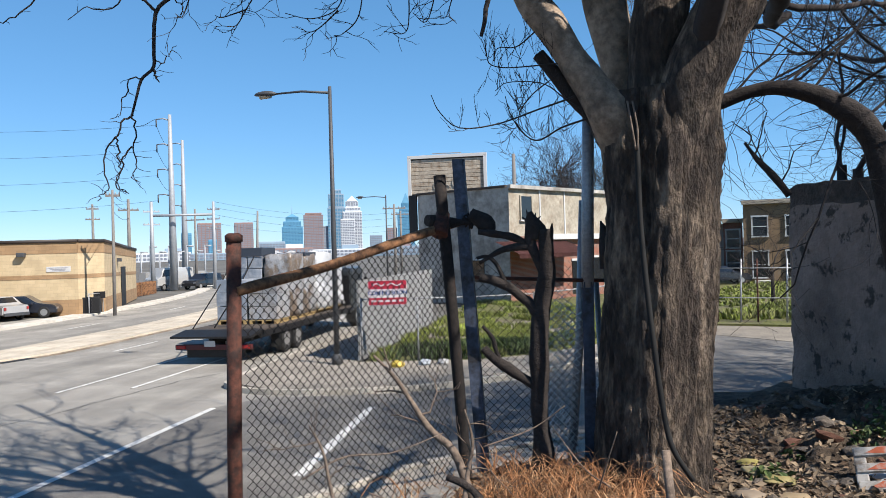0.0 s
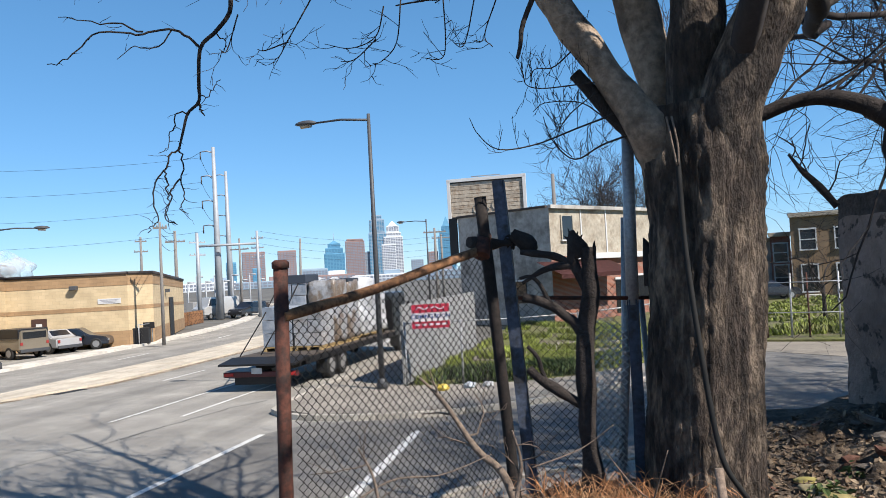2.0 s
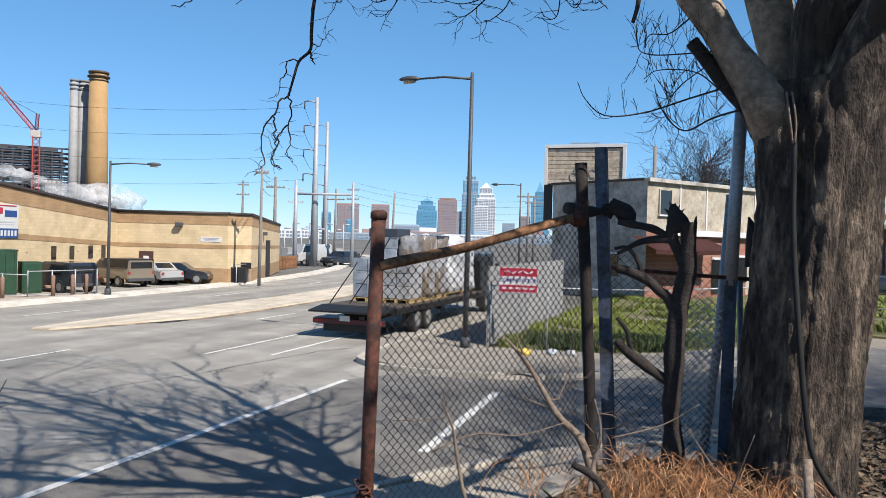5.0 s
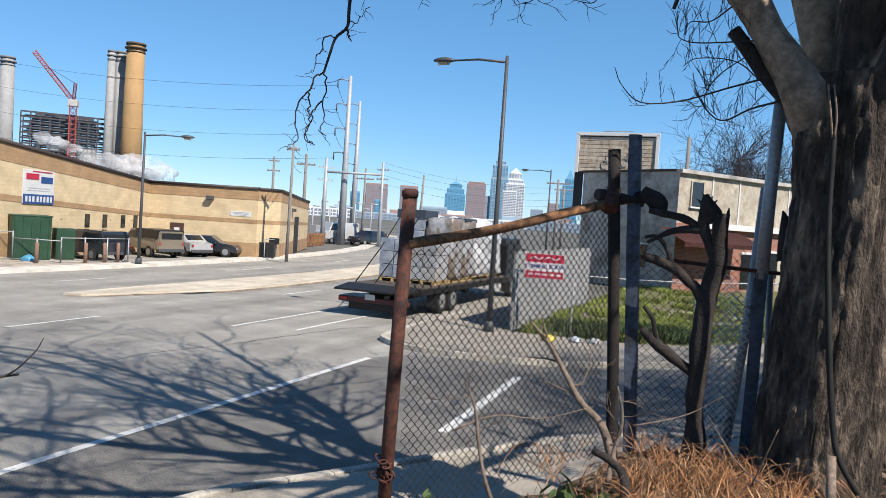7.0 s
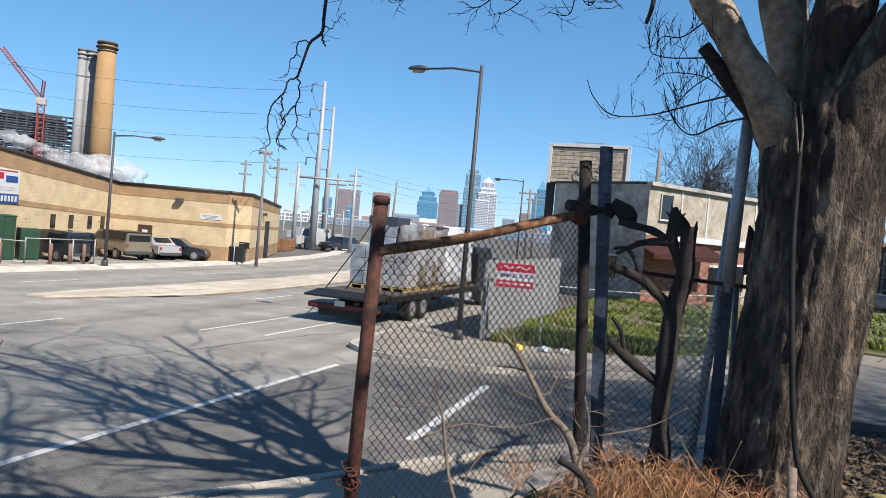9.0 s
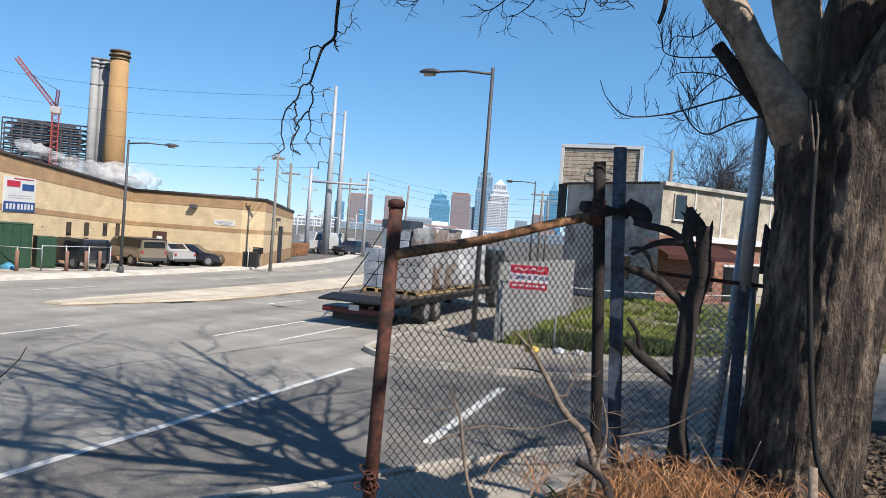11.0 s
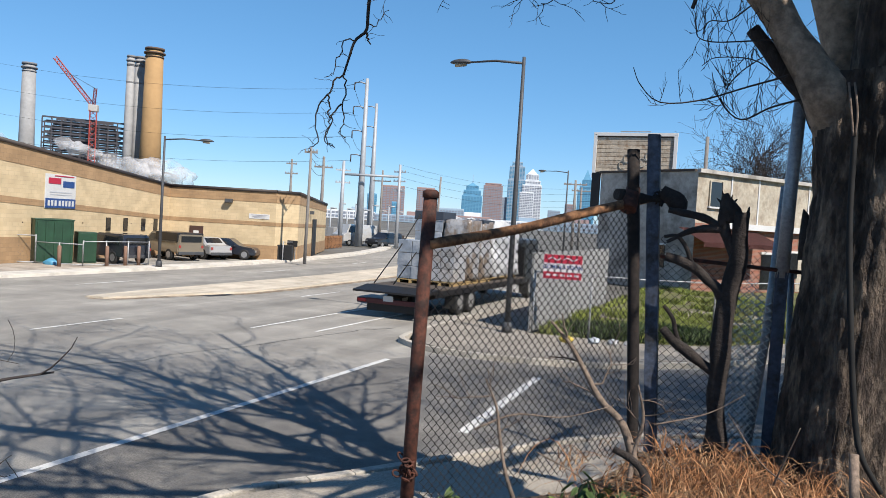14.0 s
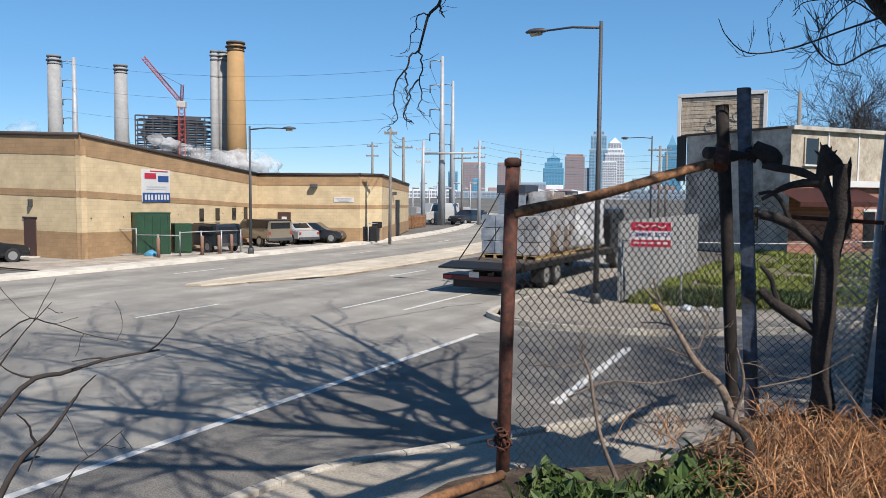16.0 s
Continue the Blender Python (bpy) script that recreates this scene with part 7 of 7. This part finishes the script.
def leafy(name, spots, label, leaf=0.05, n=90, h=0.25):
    for x, y, r in spots:
        v, f = [], []
        z0 = lot_z(x, y)
        for _ in range(n):
            q, rr = rd.uniform(0, 6.28), r * math.sqrt(rd.random())
            c = Vector((x + math.cos(q) * rr, y + math.sin(q) * rr, z0 + h * rd.random() * (1.2 - rr / r)))
            m = Euler((rd.gauss(0, 0.6), rd.gauss(0, 0.6), rd.uniform(0, 6.28))).to_matrix()
            s = leaf * rd.uniform(0.5, 1.3)
            k = len(v)
            v += [c + m @ Vector(t) * s for t in ((-1.2, 0, -0.2), (-0.3, -0.6, 0.1), (0.5, -0.45, 0.12), (1.3, 0, -0.1), (0.5, 0.45, 0.12), (-0.3, 0.6, 0.1))]
            f += [(k, k + 1, k + 2, k + 3), (k, k + 3, k + 4, k + 5)]
        tagged(part(name, mesh_from(v, f), M["weed"]), label, "weed", "weeds", kind="stuff")


leafy("weeds", [(-1.2, 4.45, 0.3), (-1.5, 4.4, 0.25), (-0.9, 4.75, 0.22), (-0.75, 5.2, 0.2), (-1.75, 4.6, 0.15), (0.05, 6.7, 0.18)], "low green broad-leaved weeds at the fence foot", 0.045, 90, 0.16)
leafy("weeds", [(-0.8, 5.25, 0.2), (-0.95, 5.0, 0.16), (-1.02, 4.75, 0.15)], "tall green dock leaves by the dead sapling", 0.055, 60, 0.3)
leafy("weeds", [(2.9, 9.3, 0.35), (3.2, 8.8, 0.3), (1.6, 6.9, 0.2), (2.0, 7.6, 0.18)], "low green weeds among the rubble", 0.04, 70, 0.18)
blade_field("grass", [(-1.8, 4.3), (-1.0, 5.0), (-0.7, 4.8), (-1.2, 4.1)], 120, 0.11, 8, M["weed"], "tufts of green grass at the fence foot", lot_z, -0.5, 0.006)

for nm, ctrl, r, key, lab in (
        ("sapling", [at_angle(7.4, -17.3, 5.7), at_angle(8.6, -14.0, 5.75), at_angle(10.3, -12.4, 5.8), at_angle(11.5, -10.6, 5.8), at_angle(12.8, -8.6, 5.8), at_angle(14.3, -7.0, 5.8)], 0.034, "pale_wood", "pale dead sapling leaning through the fence"),
        ("sapling", [at_angle(15.4, -21.5, 4.9), at_angle(16.9, -18.3, 4.95), at_angle(17.6, -15.5, 5.0), at_angle(18.0, -13.4, 5.0), at_angle(18.9, -11.6, 5.0)], 0.016, "pale_wood", "thin pale dead sapling by the fence"),
        ("sapling", [at_angle(8.0, -17.6, 5.5), at_angle(7.7, -15.4, 5.6), at_angle(7.3, -13.2, 5.6), at_angle(7.8, -11.0, 5.6)], 0.022, "pale_wood", "pale dead stem by the post")):
    ob = thing(nm, (0, 0, 0), lab, "sapling", "dead saplings")
    pts = spline(ctrl, 20)
    part("stem", tube(pts, lerp_list([r, r * 0.8, r * 0.55, r * 0.3], 20), 9, 0.2), M[key], ob)
    tt = Twigs(int(r * 1000))
    for i in range(7, 19, 3):
        tt.grow(pts[i], Vector((tt.r.gauss(0, 0.7), tt.r.gauss(0, 0.3), tt.r.uniform(0.1, 0.9))).normalized(), tt.r.uniform(0.15, 0.4), r * 0.3, 1, 0.0, 3, 0.8, 0.25)
    part("twig_spray", tt.mesh(), M[key], ob)["kind"] = "stuff"
log = tagged(part("log", tube(spline([at_angle(9.2, -15.6, 5.6), at_angle(7.8, -16.2, 5.55), at_angle(6.9, -17.2, 5.5), at_angle(6.6, -19.5, 5.3)], 14), lerp_list([0.022, 0.03, 0.035, 0.03], 14), 10, 0.5), M["dead_wood"]), "gnarled dead root by the fence post", "log")
stake = tagged(part("stake", tube([at_angle(-6.9, -21, 4.9), at_angle(-6.3, -13.6, 5.0)], [0.03, 0.026], 8), M["pale_wood"]), "weathered wooden stake leaning on the tree", "stake")
for k, ctrl in enumerate(([at_angle(-2.4, -16.2, 5.5), at_angle(-0.6, -15.0, 5.6), at_angle(1.6, -12.2, 5.7)], [at_angle(-1.6, -16.4, 5.5), at_angle(-3.0, -12.5, 5.3)], [at_angle(6.5, -13.6, 5.6), at_angle(3.0, -12.4, 5.7), at_angle(0.6, -10.8, 5.7)], [at_angle(19.5, -15.2, 5.1), at_angle(16.5, -13.9, 5.3), at_angle(13, -13.8, 5.5), at_angle(9.4, -12.6, 5.7)], [at_angle(14.8, -16.4, 5.2), at_angle(11.5, -17.8, 5.2), at_angle(9, -20, 5.1)])):
    tagged(part("fallen_twig", tube(spline(ctrl, 12), lerp_list([0.007, 0.005, 0.003], 12), 6, 0.1), M["pale_wood"]), "thin pale dead stem among the dry grass", "stem", "dead stems")
# dead brush at the avenue side
brush = thing("dead_brush", (-2.3, 1.6, 1.4), "bare dead brush twigs at the lot edge", "brush")
brush.matrix_world = Matrix()
bt = Twigs(5)
for ctrl, r in (([at_angle(64, -22, 3.0), at_angle(58.3, -14.0, 3.1), at_angle(55.3, -12.9, 3.2), at_angle(52.5, -12.2, 3.3), at_angle(49.3, -11.8, 3.4)], 0.017),
                ([at_angle(63, -14, 3.2), at_angle(58.1, -9.6, 3.2), at_angle(56.2, -9.6, 3.25), at_angle(53.9, -10.5, 3.3), at_angle(51.4, -11.2, 3.3)], 0.005),
                ([at_angle(61, -23, 2.9), at_angle(58.4, -18.4, 3.0), at_angle(56.4, -16.7, 3.0), at_angle(54.8, -14.6, 3.05)], 0.02),
                ([at_angle(57, -23, 3.0), at_angle(55.1, -19.3, 3.0), at_angle(53.4, -18.1, 3.0), at_angle(51.7, -16.9, 3.0)], 0.006),
                ([at_angle(61, -15, 3.2), at_angle(58.2, -10.8, 3.2), at_angle(56.0, -8.3, 3.2)], 0.006)):
    pts = spline(ctrl, 16)
    bt.tube(pts, r * 0.7, r * 0.25, 5)
    for i in range(5, 15, 3):
        bt.grow(pts[i], Vector((bt.r.gauss(0, 0.6), bt.r.gauss(0, 0.6), bt.r.gauss(0.1, 0.5))).normalized(), bt.r.uniform(0.08, 0.22), r * 0.3, 0, 0.0, 3, 0.7, 0.2)
part("twig_spray", bt.mesh(), M["twig"], brush)["kind"] = "stuff"

# ---- rubble and litter on the lot ----
M["rubble"] = mat("rubble_stone", (0.2, 0.165, 0.135), 0.95, scale=14, var=0.3, big=3, bigvar=0.3, bump=0.5, dist=0.02, rnd=0.35)
M["brick_bit"] = mat("brick_bit", (0.26, 0.12, 0.08), 0.95, scale=14, var=0.3, bump=0.5, rnd=0.25)


def chunk(seed):
    bm = bmesh.new()
    bmesh.ops.create_icosphere(bm, subdivisions=1, radius=1)
    for v in bm.verts:
        v.co *= 1 + 0.75 * noise.noise(v.co * 1.4 + Vector((seed * 3.3, 0, 0)))
        v.co.z *= 0.55
    return bm


chunks = []
for s in range(5):
    me = bpy.data.meshes.new("rubble_piece")
    b = chunk(s)
    b.to_mesh(me)
    b.free()
    me.materials.append(M["brick_bit"] if s == 3 else M["rubble"])
    chunks.append(me)
for _ in range(170):
    az, dist = rd.uniform(-24, -9.5), rd.uniform(4.6, 9.8)
    p = at_angle(az, 0, dist)
    if not inside(p.x, p.y, EDGE):
        continue
    s = rd.choice((0.015, 0.02, 0.03, 0.04, 0.06))
    ob = new("rubble", rd.choice(chunks))
    ob.matrix_world = Matrix.Translation((p.x, p.y, lot_height(p.x, p.y) + s * 0.2)) @ Euler((rd.gauss(0, 0.3), rd.gauss(0, 0.3), rd.uniform(0, 6.28))).to_matrix().to_4x4() @ Matrix.Diagonal((s * rd.uniform(0.8, 1.8), s, s, 1))
    tagged(ob, "lump of rubble lying on the soil", "rubble", "rubble")


def mound_z(x, y):
    k = max(0.0, 1 - ((x - 3.4) / 2.0) ** 2 - ((y - 8.6) / 2.6) ** 2)
    return lot_height(x, y) - 0.05 + k * (0.27 + 0.22 * noise.noise(Vector((x * 1.7, y * 1.7, 2))) + 0.2 * noise.noise(Vector((x * 5, y * 5, 2))) + 0.08 * noise.noise(Vector((x * 13, y * 13, 5))))


mound = bmesh.new()
bmesh.ops.create_grid(mound, x_segments=64, y_segments=64, size=1.0)
for v in mound.verts:
    x, y = 3.4 + v.co.x * 2.0, 8.6 + v.co.y * 2.6
    v.co = Vector((x, y, mound_z(x, y)))
structure(part("rubble_mound", mound, M["soil"]), "mound of dark soil and rubble at the wall foot", "mound")
for _ in range(110):
    x, y = rd.uniform(1.7, 4.4), rd.uniform(6.6, 9.6)
    s = rd.choice((0.02, 0.03, 0.04, 0.06, 0.09))
    ob = new("rubble", rd.choice(chunks))
    ob.matrix_world = Matrix.Translation((x, y, max(mound_z(x, y), lot_height(x, y)) + s * 0.15)) @ Euler((rd.gauss(0, 0.35), rd.gauss(0, 0.35), rd.uniform(0, 6.28))).to_matrix().to_4x4() @ Matrix.Diagonal((s * rd.uniform(0.9, 1.9), s, s, 1))
    tagged(ob, "lump of rubble on the mound by the wall", "rubble", "rubble")
lv, lf = [], []
for _ in range(2600):
    x, y = rd.uniform(1.5, 4.6), rd.uniform(6.3, 9.8)
    p = Vector((x, y, max(mound_z(x, y), lot_height(x, y)) + rd.uniform(0.0, 0.03)))
    s = rd.uniform(0.015, 0.05)
    m = Euler((rd.gauss(0, 0.6), rd.gauss(0, 0.6), rd.uniform(0, 6.28))).to_matrix()
    k = len(lv)
    lv += [p + m @ Vector(q) * s for q in ((-1, 0, 0), (-0.2, -0.55, 0.12), (1, 0, 0), (-0.2, 0.55, 0.12))]
    lf += [(k, k + 1, k + 2), (k, k + 2, k + 3)]
tagged(part("leaf_litter", mesh_from(lv, lf), M["leaf_litter"]), "dry brown leaves on the mound", "leaves", kind="stuff")
for x, y, r in ((3.0, 8.1, 0.4), (3.5, 8.0, 0.35), (2.7, 7.7, 0.25), (3.3, 7.5, 0.3)):
    v, f = [], []
    for _ in range(150):
        q, rr = rd.uniform(0, 6.28), r * math.sqrt(rd.random())
        c = Vector((x + math.cos(q) * rr, y + math.sin(q) * rr, 0))
        c.z = mound_z(c.x, c.y) + 0.22 * rd.random() * (1.2 - rr / r)
        m = Euler((rd.gauss(0, 0.7), rd.gauss(0, 0.7), rd.uniform(0, 6.28))).to_matrix()
        s = rd.uniform(0.015, 0.04)
        k = len(v)
        v += [c + m @ Vector(t) * s for t in ((-1.2, 0, -0.2), (-0.2, -0.6, 0.1), (1.3, 0, -0.1), (-0.2, 0.6, 0.1))]
        f += [(k, k + 1, k + 2, k + 3)]
    tagged(part("weeds", mesh_from(v, f), M["weed"]), "low green weeds on the mound by the wall", "weed", "weeds", kind="stuff")

M["orange"] = mat("barricade_orange", (0.6, 0.15, 0.07), 0.6, scale=14, var=0.3, bump=0.1, other=(0.45, 0.35, 0.3), patch_scale=14)
M["plastic_white"] = mat("worn_white_plastic", (0.6, 0.58, 0.55), 0.5, scale=10, var=0.12, bump=0.1, other=(0.3, 0.26, 0.22), patch_scale=9)
bp = at_angle(-20.5, 0, 7.0)
bar = thing("traffic_barricade", (bp.x, bp.y, lot_height(bp.x, bp.y)), "fallen orange and white striped traffic barricade", "barricade", "", -18)
bar.matrix_world = bar.matrix_world @ pose(0.12, 0, 0.04, -52, -9, 0)
part("leg", box((-0.36, 0, 0.2), (0.09, 0.05, 0.48), 0, 0.01), M["plastic_white"], bar, "white plastic leg")
part("leg", box((0.5, 0, 0.2), (0.09, 0.05, 0.48), 0, 0.01), M["plastic_white"], bar, "white plastic leg")
for k, z in enumerate((0.38, 0.22, 0.05)):
    bd = part("board", box((0.08, -0.03, z), (0.95, 0.03, 0.085), 0, 0.008), M["plastic_white"], bar, "white reflective board")
    for j in range(3):
        st = mesh_from([(-0.32 + 0.34 * j, -0.048, z - 0.025), (-0.1 + 0.34 * j, -0.048, z - 0.033), (-0.03 + 0.34 * j, -0.048, z + 0.03), (-0.22 + 0.34 * j, -0.048, z + 0.033)], [(0, 1, 2, 3)])
        part("stripe", st, M["orange"], bd, "orange stripe")
for az, dist, s, col, lab in ((-17.6, 6.2, 0.13, (0.7, 0.7, 0.68), "flattened white plastic bag"), (-20.0, 7.4, 0.14, (0.75, 0.75, 0.74), "crumpled white plastic bag"), (-12.4, 7.3, 0.12, (0.42, 0.36, 0.2), "crumpled brown paper bag"), (-13.4, 7.0, 0.11, (0.4, 0.33, 0.14), "crumpled brown paper bag"), (-11.6, 7.6, 0.08, (0.45, 0.38, 0.12), "yellowish plastic wrapper"), (-14.4, 6.6, 0.1, (0.4, 0.3, 0.18), "torn cardboard scrap"), (-11.5, 6.5, 0.1, (0.33, 0.26, 0.19), "torn cardboard scrap")):
    p = at_angle(az, 0, dist)
    b = puff(Vector((0, 0, 0)), s, az)
    for v in b.verts:
        v.co.z = max(-0.01, v.co.z * 0.4)
    ob = part("litter", b, plain("litter_paper", col, 0.7))
    ob.location = (p.x, p.y, lot_height(p.x, p.y) + 0.02)
    tagged(ob, lab, "litter", "litter")
for x, y, s, col, lab in ((-4.9, 21.3, 0.16, (0.75, 0.55, 0.08), "yellow plastic bag against the lot fence"), (-4.2, 21.7, 0.14, (0.55, 0.6, 0.66), "pale crumpled plastic against the lot fence"), (-3.7, 21.9, 0.12, (0.7, 0.7, 0.7), "white litter against the lot fence"), (-3.3, 22.0, 0.1, (0.6, 0.6, 0.62), "white litter against the lot fence")):
    b = puff(Vector((0, 0, 0)), s, x)
    ob = part("litter", b, plain("litter_plastic", col, 0.5))
    ob.location = (x, y, 0.13 + s * 0.45)
    tagged(ob, lab, "litter", "litter")

# ---- cracks and patches in the road ----
M["tar"] = mat("tar_seal", (0.05, 0.05, 0.05), 0.7, scale=30, var=0.3, bump=0.2)
for a, b, w in (((-12.6, 9.0), (-10.2, 21.0), 0.022), ((-22.0, 9.0), (-22.3, 15.0), 0.03)):
    n = 30
    pts = [(a[0] + (b[0] - a[0]) * i / n + 0.3 * noise.noise(Vector((i * 0.31, a[0], 0))) + 0.1 * noise.noise(Vector((i * 1.3, a[0], 3))), a[1] + (b[1] - a[1]) * i / n) for i in range(n + 1)]
    structure(part("road_crack", stroke(pts, w, 0.005), M["tar"]), "dark sealed crack in the asphalt", "road crack")
for cx, cy, sx, sy in ((-19.6, 22.4, 0.12, 1.1), (-22.6, 14.5, 0.12, 1.2), (-18.6, 23.6, 0.1, 0.6)):
    poly = [(cx + sx * math.cos(q) * (1 + 0.3 * noise.noise(Vector((q, cx, 0)))), cy + sy * math.sin(q) * (1 + 0.3 * noise.noise(Vector((cy, q, 0))))) for q in np.linspace(0, 6.28, 15)[:-1]]
    structure(part("road_patch", slab(poly, -0.02, 0.006), M["asphalt_dark"]), "dark patch in the asphalt", "road patch")
# kerb stones at the near corner and the nose of the lot
for line in ([(-5.62, -4), (-5.66, 4.5), (-5.42, 6.8), (-4.57, 8.28), (-2.07, 11.98), (1.2, 14.2)], [(-9.05, 26), (-8.95, 19.7), (-8.4, 18.4), (-7.4, 17.85), (-5.4, 17.9), (-3.45, 18.6), (-1.28, 20.5), (0.82, 23.3), (1.9, 25.2)]):
    kb = structure(new("kerb"), "worn pale stone kerb", "kerb")
    pts = spline([(x, y, 0) for x, y in line], 24)
    for p, q in zip(pts, pts[1:]):
        d = q - p
        part("kerb_stone", box(((p.x + q.x) / 2, (p.y + q.y) / 2, 0.055), (d.length - 0.006, 0.15, 0.17), math.degrees(math.atan2(d.y, d.x)), 0.02), M["kerb"], kb)
